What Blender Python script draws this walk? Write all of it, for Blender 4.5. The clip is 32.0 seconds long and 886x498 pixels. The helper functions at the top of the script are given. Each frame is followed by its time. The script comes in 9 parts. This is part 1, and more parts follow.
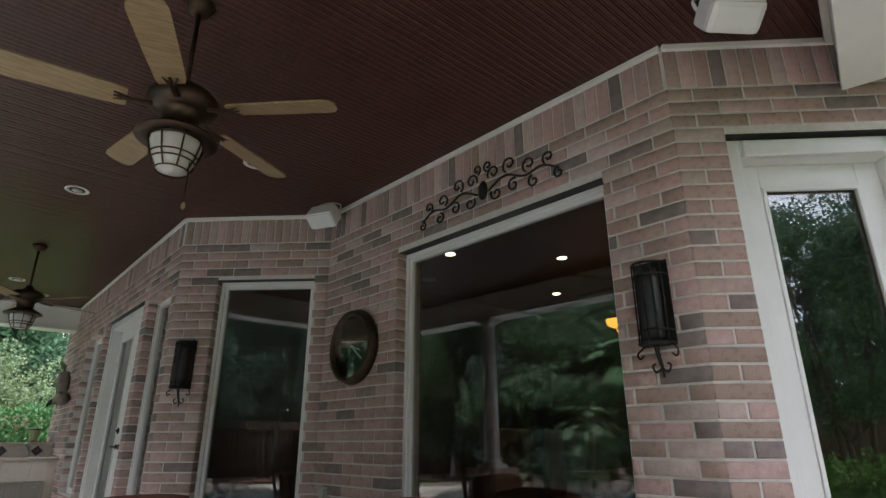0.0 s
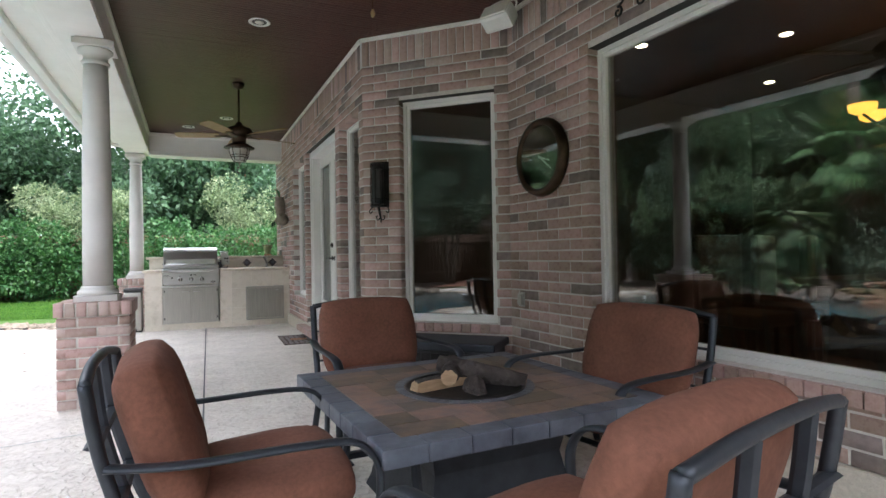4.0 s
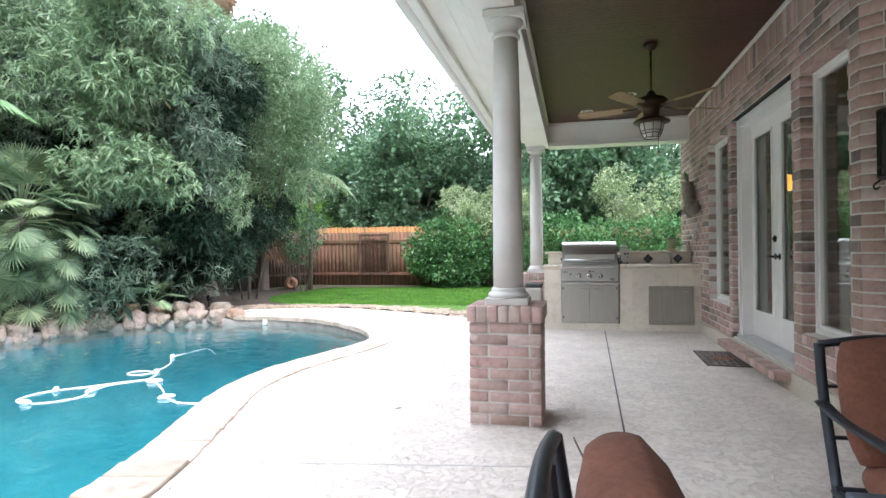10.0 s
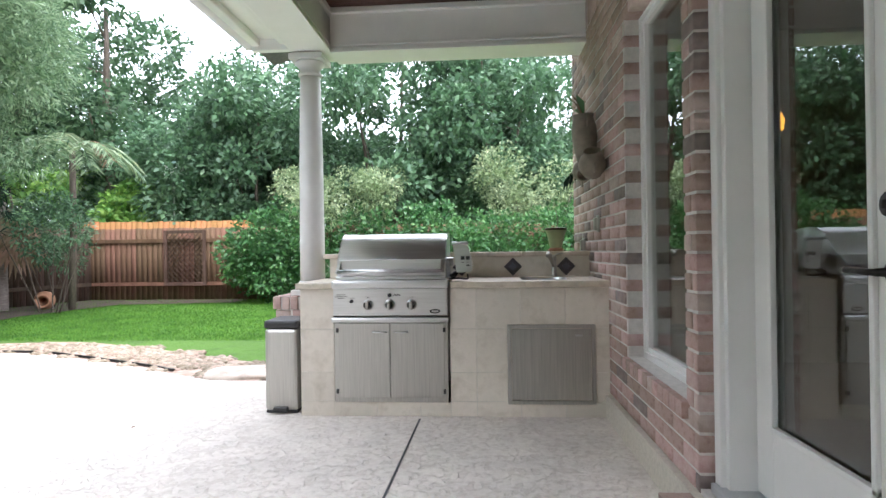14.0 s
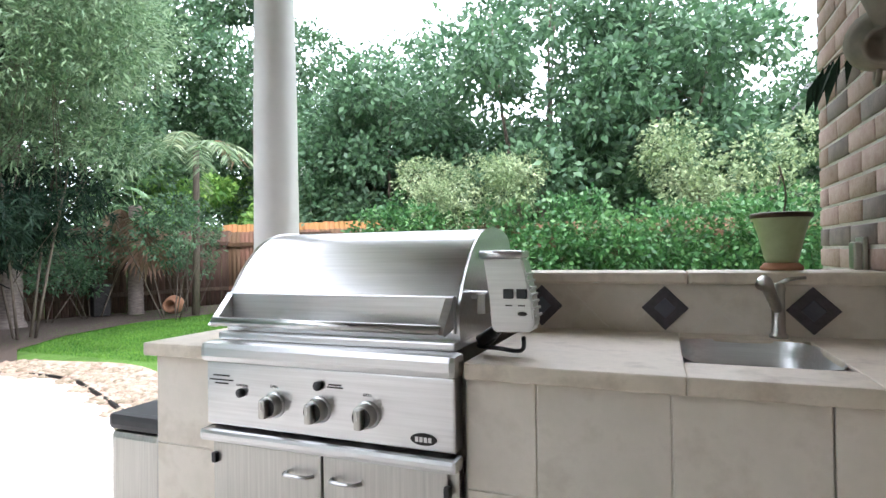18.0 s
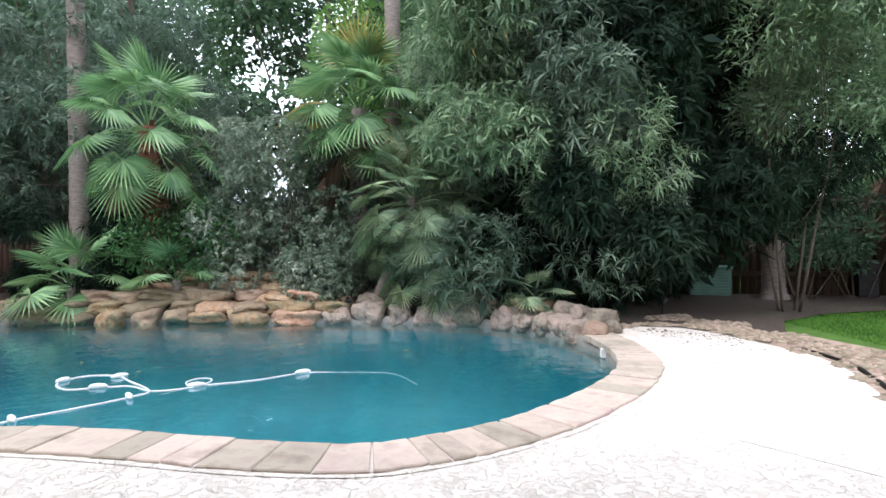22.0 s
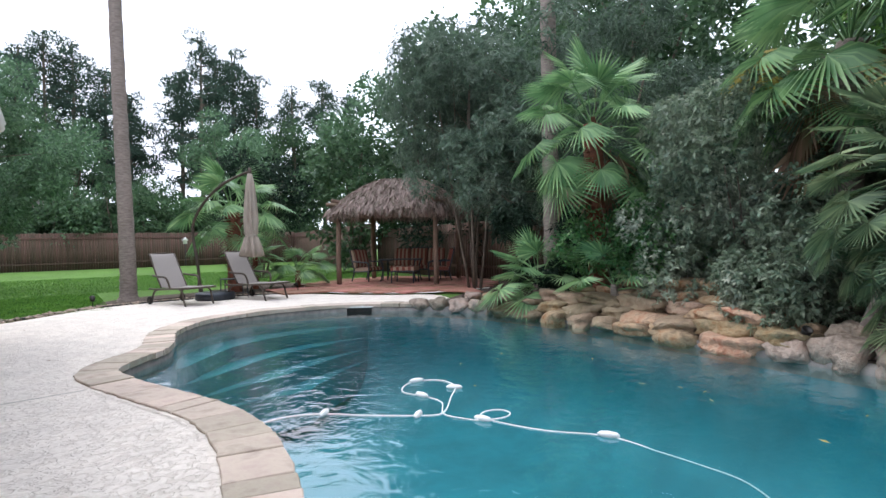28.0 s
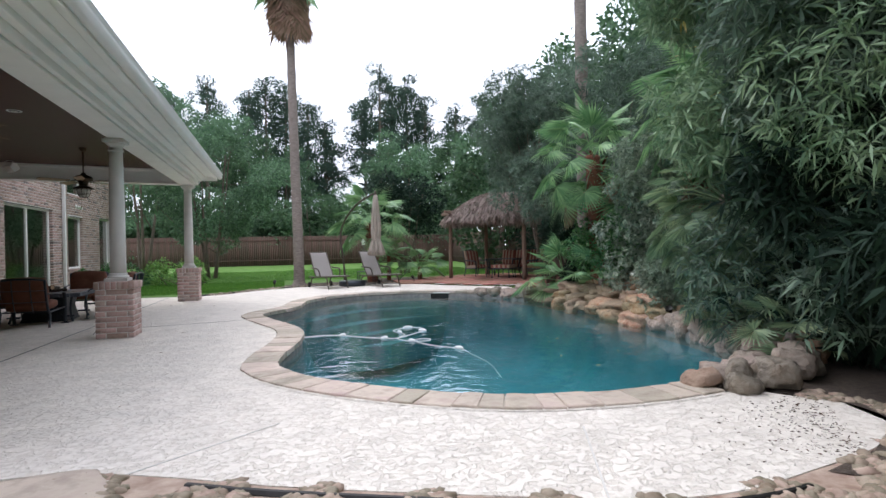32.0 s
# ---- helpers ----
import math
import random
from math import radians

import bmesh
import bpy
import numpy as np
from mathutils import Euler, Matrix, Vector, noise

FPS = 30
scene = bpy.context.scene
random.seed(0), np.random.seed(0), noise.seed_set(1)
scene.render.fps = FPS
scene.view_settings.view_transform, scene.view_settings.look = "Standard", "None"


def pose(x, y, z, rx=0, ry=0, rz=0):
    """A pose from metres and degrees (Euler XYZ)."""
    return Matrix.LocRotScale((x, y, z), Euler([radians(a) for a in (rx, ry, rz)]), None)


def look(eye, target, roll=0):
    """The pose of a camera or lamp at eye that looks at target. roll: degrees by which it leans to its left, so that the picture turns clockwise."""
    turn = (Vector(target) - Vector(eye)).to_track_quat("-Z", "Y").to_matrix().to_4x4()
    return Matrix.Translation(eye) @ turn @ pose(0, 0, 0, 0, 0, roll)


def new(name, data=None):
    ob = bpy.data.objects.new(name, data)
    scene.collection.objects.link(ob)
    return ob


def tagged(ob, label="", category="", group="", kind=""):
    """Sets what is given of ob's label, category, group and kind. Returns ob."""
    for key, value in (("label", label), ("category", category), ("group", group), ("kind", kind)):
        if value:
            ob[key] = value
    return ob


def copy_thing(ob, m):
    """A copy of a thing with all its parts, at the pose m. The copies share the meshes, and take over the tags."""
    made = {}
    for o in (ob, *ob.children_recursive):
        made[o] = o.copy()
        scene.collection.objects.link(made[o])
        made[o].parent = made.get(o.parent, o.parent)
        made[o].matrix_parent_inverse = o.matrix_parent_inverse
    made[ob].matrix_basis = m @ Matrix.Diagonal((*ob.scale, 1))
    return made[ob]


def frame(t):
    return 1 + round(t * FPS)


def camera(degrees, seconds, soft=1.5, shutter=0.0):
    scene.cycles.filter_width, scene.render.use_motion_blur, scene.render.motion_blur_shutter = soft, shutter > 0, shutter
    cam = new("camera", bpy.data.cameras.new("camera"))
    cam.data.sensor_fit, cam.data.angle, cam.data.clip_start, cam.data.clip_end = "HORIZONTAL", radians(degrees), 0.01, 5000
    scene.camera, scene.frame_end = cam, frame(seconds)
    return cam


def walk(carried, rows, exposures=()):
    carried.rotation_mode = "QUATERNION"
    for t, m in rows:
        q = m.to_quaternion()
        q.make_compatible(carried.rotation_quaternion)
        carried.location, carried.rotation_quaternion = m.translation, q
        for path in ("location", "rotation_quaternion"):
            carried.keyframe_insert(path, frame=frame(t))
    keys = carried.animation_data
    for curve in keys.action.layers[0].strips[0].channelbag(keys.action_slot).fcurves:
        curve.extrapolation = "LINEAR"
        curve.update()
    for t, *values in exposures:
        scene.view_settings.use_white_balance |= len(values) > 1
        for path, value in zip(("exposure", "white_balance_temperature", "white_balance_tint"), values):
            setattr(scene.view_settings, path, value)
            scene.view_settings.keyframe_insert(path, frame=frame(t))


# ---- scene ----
cam = camera(77.22, 32.0)
PATH = [
    (0, -0.153, -1.229, 1.112, -41.44, 19.20, 0.12),
    (0.5, -0.162, -1.226, 1.067, -41.56, 14.44, 0.41),
    (1, -0.173, -1.217, 1.027, -42.03, 10.05, 0.62),
    (1.5, -0.179, -1.212, 1.002, -42.12, 5.33, 0.77),
    (2, -0.179, -1.178, 1.008, -41.84, 1.77, 0.90),
    (2.5, -0.183, -1.131, 1.034, -39.11, 0.59, 0.97),
    (3, -0.192, -1.074, 1.062, -34.44, 0.32, 0.97),
    (3.5, -0.215, -1.014, 1.085, -29.52, 0.37, 0.96),
    (5.5, -0.174, -0.803, 1.158, -7.94, 0.60, 0.90),
    (6, -0.104, -0.694, 1.155, -1.98, 0.55, 0.97),
    (6.5, -0.027, -0.635, 1.172, 2.91, 0.66, 1.01),
    (7, 0.052, -0.615, 1.181, 8.56, 0.65, 1.00),
    (7.5, 0.074, -0.633, 1.196, 15.39, 0.66, 0.94),
    (8, 0.051, -0.673, 1.214, 20.89, 0.59, 0.78),
    (8.5, -0.019, -0.663, 1.210, 23.55, 0.53, 0.66),
    (9, -0.177, -0.468, 1.179, 23.17, 0.35, 0.59),
    (9.5, -0.352, -0.126, 1.172, 18.80, 0.23, 0.62),
    (10, -0.427, 0.227, 1.160, 13.19, 0.16, 0.59),
    (10.5, -0.545, 0.757, 1.157, 8.49, 0.03, 0.54),
    (11, -0.540, 1.302, 1.149, 4.56, -0.08, 0.56),
    (11.5, -0.448, 1.838, 1.142, 3.05, -0.07, 0.66),
    (12, -0.280, 2.410, 1.135, -1.0, -0.02, 0.73),
    (12.5, -0.074, 3.011, 1.133, -2.05, -0.02, 0.95),
    (13, 0.127, 3.590, 1.128, -0.12, 0.00, 0.93),
    (13.5, 0.312, 4.110, 1.132, 2.18, 0.23, 0.83),
    (15.5, 0.561, 6.269, 1.207, 7.53, -0.01, 0.92),
    (16, 0.585, 6.683, 1.255, 9.04, -0.02, 0.94),
    (16.5, 0.614, 7.052, 1.276, 13.89, -0.06, 1.01),
    (17, 0.612, 7.269, 1.260, 15.81, 0.03, 1.07),
    (17.5, 0.632, 7.262, 1.225, 16.82, 0.47, 0.94),
    (18, 0.677, 7.142, 1.195, 21.63, 0.48, 0.77),
    (18.5, 0.669, 6.965, 1.180, 29.63, 0.41, 0.44),
    (19, 0.678, 6.747, 1.170, 38.88, -0.04, 0.13),
    (19.5, 0.672, 6.627, 1.173, 48.60, -0.56, 0.17),
    (20, 0.597, 6.660, 1.181, 59.09, -0.90, 0.02),
    (20.5, 0.486, 6.793, 1.177, 67.61, -0.98, 0.10),
    (21, 0.298, 6.986, 1.148, 75.95, -0.97, 0.22),
    (21.5, 0.067, 7.184, 1.092, 82.30, -0.78, 0.49),
    (22, -0.133, 7.422, 1.062, 89.55, -0.62, 0.63),
    (22.5, -0.317, 7.626, 0.999, 98.02, -0.38, 0.66),
    (23, -0.509, 7.774, 0.972, 102.39, -0.52, 0.54),
    (23.5, -0.568, 7.905, 1.002, 105.78, -0.70, 0.53),
    (24, -0.564, 8.030, 1.005, 112.63, -0.63, 0.77),
    (24.5, -0.603, 7.967, 1.039, 117.98, -0.68, 0.48),
    (25, -0.643, 7.882, 1.067, 122.97, -0.63, 0.56),
    (25.5, -0.771, 7.749, 1.098, 127.82, -0.78, 0.44),
    (26, -1.051, 7.679, 1.104, 133.03, -0.67, 0.37),
    (26.5, -1.432, 7.667, 1.097, 140.58, -0.54, 0.52),
    (28.5, -2.366, 9.120, 1.212, 145.36, -0.58, 1.26),
    (29, -2.420, 9.747, 1.202, 146.37, -0.40, 1.28),
    (29.5, -2.550, 10.383, 1.196, 147.71, -0.34, 1.21),
    (30, -2.691, 10.941, 1.170, 150.61, -0.24, 1.20),
    (30.5, -2.931, 11.41, 1.147, 157.07, -0.21, 1.09),
    (31, -3.087, 11.85, 1.159, 159.51, -0.12, 1.02),
    (31.5, -3.108, 12.41, 1.181, 161.22, -0.20, 1.05),
    (32, -3.079, 12.956, 1.187, 163.63, -0.22, 1.08),
]

walk(cam, [(t, pose(x, y, z, 90 + pitch, roll, yaw)) for t, x, y, z, yaw, pitch, roll in PATH],
     [(0.0, 0.42), (2.0, 0.6), (3.5, 0.85), (5.5, 1.0), (6.0, 1.03), (8.0, 0.96), (10.0, 0.9), (12.0, 0.97), (13.0, 0.85), (17.0, 0.93), (19.0, 1.05), (20.0, 1.03), (21.0, 0.56), (22.0, 0.1), (23.0, 0.0), (24.0, -0.15), (26.0, -0.25), (29.0, -0.36), (31.0, -0.44), (32.0, -0.46)])

# ---- world and sun ----
SUN_EL, SUN_AZ = radians(58), radians(150)
world = bpy.data.worlds.new("world")
scene.world = world
world.use_nodes = True
wn, wl = world.node_tree.nodes, world.node_tree.links
wn.clear()
sky = wn.new("ShaderNodeTexSky")
sky.sky_type, sky.sun_disc = "NISHITA", False
sky.sun_elevation, sky.sun_rotation = SUN_EL, SUN_AZ
sky.air_density, sky.dust_density = 1.0, 4.0
haze = wn.new("ShaderNodeMix")
haze.data_type = "RGBA"
haze.inputs["Factor"].default_value = 0.86
haze.inputs["B"].default_value = (24.6, 25.8, 30.2, 1)
back = wn.new("ShaderNodeBackground")
back.inputs["Strength"].default_value = 0.12
wout = wn.new("ShaderNodeOutputWorld")
wl.new(sky.outputs[0], haze.inputs["A"])
wl.new(haze.outputs["Result"], back.inputs["Color"])
wl.new(back.outputs[0], wout.inputs["Surface"])
sun = new("sun", bpy.data.lights.new("sun", "SUN"))
sun.data.energy, sun.data.angle, sun.data.color = 1.5, radians(25), (1.0, 0.98, 0.95)
sun.matrix_world = look((0, 0, 30), (30 * math.cos(SUN_EL) * -math.sin(SUN_AZ), 30 * math.cos(SUN_EL) * -math.cos(SUN_AZ), 30 - 30 * math.sin(SUN_EL)))


# ---- materials ----
def ramp_fill(node, stops):
    els = node.color_ramp.elements
    while len(els) < len(stops):
        els.new(0.5)
    for e, (p, c) in zip(els, stops):
        e.position, e.color = p, (*c, 1)


def material(name, c1, c2, scale=8.0, rough=0.7, metal=0.0, bump=0.2, bump_scale=None, detail=6, c3=None, spec=0.5,
             stretch=(1, 1, 1), random=0.0, object_space=True, dist=0.01, stain=0.0, rough2=None, island=0.0, coat=0.0):
    """A principled surface: two or three colours mixed by noise at two scales, with noise bump and optional stains."""
    m = bpy.data.materials.new(name)
    m.use_nodes = True
    n, l = m.node_tree.nodes, m.node_tree.links
    b = n["Principled BSDF"]
    tc = n.new("ShaderNodeTexCoord")
    mp = n.new("ShaderNodeMapping")
    mp.inputs["Scale"].default_value = stretch
    l.new(tc.outputs["Object" if object_space else "Generated"], mp.inputs[0])
    vec = mp.outputs[0]
    nz = n.new("ShaderNodeTexNoise")
    nz.inputs["Scale"].default_value, nz.inputs["Detail"].default_value, nz.inputs["Roughness"].default_value = scale, detail, 0.6
    l.new(vec, nz.inputs[0])
    rp = n.new("ShaderNodeValToRGB")
    ramp_fill(rp, [(0.32, c1), (0.66, c2)] if c3 is None else [(0.28, c1), (0.5, c2), (0.72, c3)])
    l.new(nz.outputs[0], rp.inputs[0])
    col = rp.outputs[0]
    if stain:
        n2 = n.new("ShaderNodeTexNoise")
        n2.inputs["Scale"].default_value, n2.inputs["Detail"].default_value = scale * 0.13, 4
        l.new(vec, n2.inputs[0])
        r2 = n.new("ShaderNodeValToRGB")
        ramp_fill(r2, [(0.35, (1 - stain,) * 3), (0.65, (1, 1, 1))])
        l.new(n2.outputs[0], r2.inputs[0])
        mx = n.new("ShaderNodeMix")
        mx.data_type, mx.blend_type = "RGBA", "MULTIPLY"
        mx.inputs["Factor"].default_value = 1
        l.new(col, mx.inputs["A"]), l.new(r2.outputs[0], mx.inputs["B"])
        col = mx.outputs["Result"]
    for amount, src in ((random, "ShaderNodeObjectInfo"), (island, "ShaderNodeNewGeometry")):
        if amount:
            oi = n.new(src)
            hs = n.new("ShaderNodeHueSaturation")
            mr = n.new("ShaderNodeMapRange")
            mr.inputs["To Min"].default_value, mr.inputs["To Max"].default_value = 1 - amount, 1 + amount
            l.new(oi.outputs["Random" if "Info" in src else "Random Per Island"], mr.inputs["Value"])
            l.new(mr.outputs[0], hs.inputs["Value"]), l.new(col, hs.inputs["Color"])
            mh = n.new("ShaderNodeMapRange")
            mh.inputs["To Min"].default_value, mh.inputs["To Max"].default_value = 0.5 + amount * 0.07, 0.5 - amount * 0.07
            l.new(oi.outputs["Random" if "Info" in src else "Random Per Island"], mh.inputs["Value"])
            l.new(mh.outputs[0], hs.inputs["Hue"])
            col = hs.outputs[0]
    l.new(col, b.inputs["Base Color"])
    b.inputs["Roughness"].default_value, b.inputs["Metallic"].default_value = rough, metal
    b.inputs["Specular IOR Level"].default_value = spec
    b.inputs["Coat Weight"].default_value = coat
    if rough2 is not None:
        rr = n.new("ShaderNodeMapRange")
        rr.inputs["To Min"].default_value, rr.inputs["To Max"].default_value = rough, rough2
        l.new(nz.outputs[0], rr.inputs["Value"]), l.new(rr.outputs[0], b.inputs["Roughness"])
    if bump:
        nb = n.new("ShaderNodeTexNoise")
        nb.inputs["Scale"].default_value, nb.inputs["Detail"].default_value = bump_scale or scale * 3, 5
        l.new(vec, nb.inputs[0])
        bp = n.new("ShaderNodeBump")
        bp.inputs["Strength"].default_value, bp.inputs["Distance"].default_value = bump, dist
        l.new(nb.outputs[0], bp.inputs["Height"]), l.new(bp.outputs[0], b.inputs["Normal"])
    return m


def leaf_material(name, c1, c2, c3, rough=0.45, scale=1.5, thin=0.3, spread=0.35, spec=0.4):
    """Foliage: colour by noise and per leaf, a little light let through."""
    c1, c2, c3 = ((r * 1.1, g * 1.0, b * 1.05) for r, g, b in (c1, c2, c3))
    m = material(name, c1, c2, scale, rough, 0, 0, None, 3, c3, spec, island=spread)
    n, l = m.node_tree.nodes, m.node_tree.links
    b = n["Principled BSDF"]
    tr = n.new("ShaderNodeBsdfTranslucent")
    l.new(b.inputs["Base Color"].links[0].from_socket, tr.inputs["Color"])
    mix = n.new("ShaderNodeMixShader")
    mix.inputs[0].default_value = thin
    l.new(b.outputs[0], mix.inputs[1]), l.new(tr.outputs[0], mix.inputs[2])
    l.new(mix.outputs[0], n["Material Output"].inputs["Surface"])
    return m


def glow(name, colour, strength):
    m = bpy.data.materials.new(name)
    m.use_nodes = True
    b = m.node_tree.nodes["Principled BSDF"]
    b.inputs["Base Color"].default_value = (*colour, 1)
    b.inputs["Emission Color"].default_value, b.inputs["Emission Strength"].default_value = (*colour, 1), strength
    return m


def pane_material(name, tint, straight=0.14):
    """Window glass: mostly clear where seen straight on, a mirror at a slant."""
    m = bpy.data.materials.new(name)
    m.use_nodes = True
    n, l = m.node_tree.nodes, m.node_tree.links
    tr, gl, lw, mix = n.new("ShaderNodeBsdfTransparent"), n.new("ShaderNodeBsdfGlossy"), n.new("ShaderNodeLayerWeight"), n.new("ShaderNodeMixShader")
    pw, ma = n.new("ShaderNodeMath"), n.new("ShaderNodeMath")
    tr.inputs[0].default_value = (*tint, 1)
    gl.inputs["Roughness"].default_value = 0.002
    gl.inputs["Color"].default_value = (0.95, 0.97, 0.96, 1)
    lw.inputs["Blend"].default_value = 0.5
    pw.operation, ma.operation = "POWER", "MULTIPLY_ADD"
    pw.inputs[1].default_value = 4.0
    ma.inputs[1].default_value, ma.inputs[2].default_value = 0.95 - straight, straight
    l.new(lw.outputs["Facing"], pw.inputs[0]), l.new(pw.outputs[0], ma.inputs[0])
    l.new(ma.outputs[0], mix.inputs[0]), l.new(tr.outputs[0], mix.inputs[1]), l.new(gl.outputs[0], mix.inputs[2])
    l.new(mix.outputs[0], n["Material Output"].inputs["Surface"])
    return m


MORTAR = material("mortar", (0.54, 0.515, 0.475), (0.66, 0.625, 0.58), 30, 0.9, 0, 0.4, 120, dist=0.004)
BRICK = material("brick", (0.32, 0.20, 0.168), (0.455, 0.322, 0.278), 22, 0.88, 0, 0.5, 90, c3=(0.37, 0.24, 0.195), random=0.2, dist=0.004, stain=0.12)
BRICK_DARK = material("brick_dark", (0.175, 0.14, 0.13), (0.27, 0.215, 0.195), 14, 0.88, 0, 0.5, 90, random=0.2, dist=0.004)
BRICK_PALE = material("brick_pale", (0.43, 0.325, 0.285), (0.53, 0.425, 0.38), 22, 0.88, 0, 0.5, 90, random=0.12, dist=0.004)
BRICK_PINK = material("brick_pink", (0.42, 0.275, 0.245), (0.51, 0.375, 0.335), 22, 0.88, 0, 0.5, 90, random=0.14, dist=0.004)
BRICKS = [BRICK, BRICK_PINK, BRICK_PALE, BRICK_DARK]
WHITE = material("white_paint", (0.74, 0.73, 0.70), (0.80, 0.79, 0.76), 3, 0.45, 0, 0.05, 60, dist=0.002)
CREAM = material("cream_trim_paint", (0.74, 0.72, 0.67), (0.80, 0.78, 0.73), 3, 0.5, 0, 0.05, 60, dist=0.002)
COLUMN = material("column_paint", (0.6, 0.58, 0.55), (0.67, 0.65, 0.61), 4, 0.5, 0, 0.06, 50, dist=0.002, stain=0.06)
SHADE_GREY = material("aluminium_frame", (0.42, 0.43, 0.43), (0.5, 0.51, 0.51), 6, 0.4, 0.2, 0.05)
CEIL = material("stained_ceiling", (0.058, 0.022, 0.016), (0.09, 0.035, 0.026), 9, 0.4, 0, 0.1, 40, stretch=(6, 1, 1), stain=0.15)
DECK = material("textured_deck", (0.70, 0.635, 0.56), (0.82, 0.76, 0.685), 26, 0.85, 0, 0.0, None, stain=0.12)
STUCCO = material("foundation_stucco", (0.5, 0.46, 0.38), (0.6, 0.55, 0.46), 40, 0.9, 0, 0.8, 70, dist=0.01)
GLASS = pane_material("window_glass", (0.72, 0.74, 0.72), 0.11)
# dark brown carries the dimness of the unlit rooms
ROOM = material("dimmed_room_brown", (0.10, 0.075, 0.052), (0.15, 0.11, 0.08), 2, 0.85, 0, 0)
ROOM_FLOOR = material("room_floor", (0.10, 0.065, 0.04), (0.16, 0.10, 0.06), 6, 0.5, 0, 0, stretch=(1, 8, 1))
BLACK = material("black_iron", (0.018, 0.017, 0.016), (0.035, 0.032, 0.03), 20, 0.5, 0.6, 0.1)
BRONZE = material("bronze_metal", (0.05, 0.033, 0.022), (0.085, 0.055, 0.035), 12, 0.42, 0.8, 0.05)
STEEL = material("brushed_steel", (0.56, 0.56, 0.55), (0.66, 0.66, 0.65), 3, 0.3, 1.0, 0.06, 60, stretch=(1, 40, 40), dist=0.001)
STEEL_DOOR = material("dull_steel", (0.42, 0.41, 0.38), (0.52, 0.51, 0.47), 3, 0.38, 1.0, 0.06, 60, stretch=(40, 40, 1), dist=0.001)
TRAV = material("travertine", (0.588, 0.520, 0.418), (0.746, 0.678, 0.576), 7, 0.6, 0, 0.35, 35, c3=(0.678, 0.621, 0.520), dist=0.004, random=0.06, stain=0.12)
GROUT = material("pale_grout", (0.62, 0.58, 0.5), (0.7, 0.66, 0.58), 30, 0.9, 0, 0.2)
GRANITE = material("counter_stone", (0.452, 0.384, 0.294), (0.633, 0.554, 0.441), 11, 0.45, 0, 0.2, 60, c3=(0.542, 0.475, 0.373), dist=0.003)
GRASS = material("lawn_soil", (0.05, 0.13, 0.012), (0.10, 0.22, 0.025), 3, 0.9, 0, 0.8, 60, c3=(0.07, 0.17, 0.018), dist=0.03, stain=0.25)
MULCH = material("mulch", (0.05, 0.036, 0.028), (0.11, 0.08, 0.06), 22, 0.95, 0, 1.0, 60, dist=0.03)
FENCE = material("fence_wood", (0.115, 0.056, 0.033), (0.225, 0.12, 0.072), 5, 0.8, 0, 0.3, 25, c3=(0.155, 0.08, 0.048), stretch=(6, 6, 0.6), random=0.22, stain=0.3)
FENCE_DARK = material("old_fence_wood", (0.07, 0.04, 0.028), (0.13, 0.08, 0.055), 5, 0.85, 0, 0.3, 25, stretch=(6, 6, 0.6), random=0.25, stain=0.3)
FENCE_ORANGE = material("new_cedar", (0.33, 0.145, 0.05), (0.45, 0.22, 0.085), 5, 0.8, 0, 0.3, 25, stretch=(6, 6, 0.6), random=0.15)
PLASTER = material("pool_plaster", (0.014, 0.19, 0.24), (0.022, 0.25, 0.305), 2.0, 0.7, 0, 0.1, 20, stain=0.15)
STEPS = material("pool_step_plaster", (0.11, 0.31, 0.345), (0.16, 0.38, 0.41), 3, 0.7, 0, 0.1, 20)
TILE_LINE = material("waterline_tile", (0.16, 0.15, 0.14), (0.27, 0.25, 0.23), 9, 0.5, 0, 0.2)
FLAG = material("flagstone", (0.36, 0.28, 0.23), (0.56, 0.47, 0.38), 5, 0.75, 0, 0.5, 30, c3=(0.47, 0.36, 0.31), random=0.24, dist=0.008, stain=0.25)
ROCK = material("boulder", (0.13, 0.095, 0.072), (0.35, 0.285, 0.23), 7, 0.85, 0, 1.0, 14, c3=(0.27, 0.19, 0.14), random=0.28, dist=0.05, stain=0.4)
ROCK_RUST = material("rusty_ledge_stone", (0.30, 0.115, 0.04), (0.42, 0.30, 0.185), 6, 0.8, 0, 1.0, 13, c3=(0.15, 0.105, 0.07), random=0.3, dist=0.05, stain=0.4)
ROCK_TAN = material("tan_ledge_stone", (0.40, 0.315, 0.21), (0.30, 0.215, 0.14), 5, 0.8, 0, 1.0, 13, c3=(0.21, 0.155, 0.105), random=0.28, dist=0.05, stain=0.45)
PEBBLE = material("river_pebble", (0.20, 0.14, 0.095), (0.37, 0.30, 0.225), 9, 0.7, 0, 0.2, 40, island=0.35)
TRUNK = material("palm_trunk", (0.16, 0.13, 0.11), (0.30, 0.25, 0.22), 10, 0.9, 0, 0.8, 30, stretch=(1, 1, 4), dist=0.02)
BARK = material("bark", (0.09, 0.07, 0.055), (0.17, 0.135, 0.105), 9, 0.9, 0, 0.8, 30, stretch=(3, 3, 0.6), dist=0.02)
BARK_RED = material("red_palm_bark", (0.11, 0.035, 0.02), (0.20, 0.07, 0.04), 14, 0.9, 0, 0.9, 30, dist=0.02)
LEAF_OAK = leaf_material("oak_leaf", (0.036, 0.092, 0.042), (0.068, 0.152, 0.068), (0.10, 0.20, 0.095))
LEAF_PEAR = leaf_material("pear_leaf", (0.051, 0.131, 0.059), (0.094, 0.203, 0.102), (0.160, 0.290, 0.166))
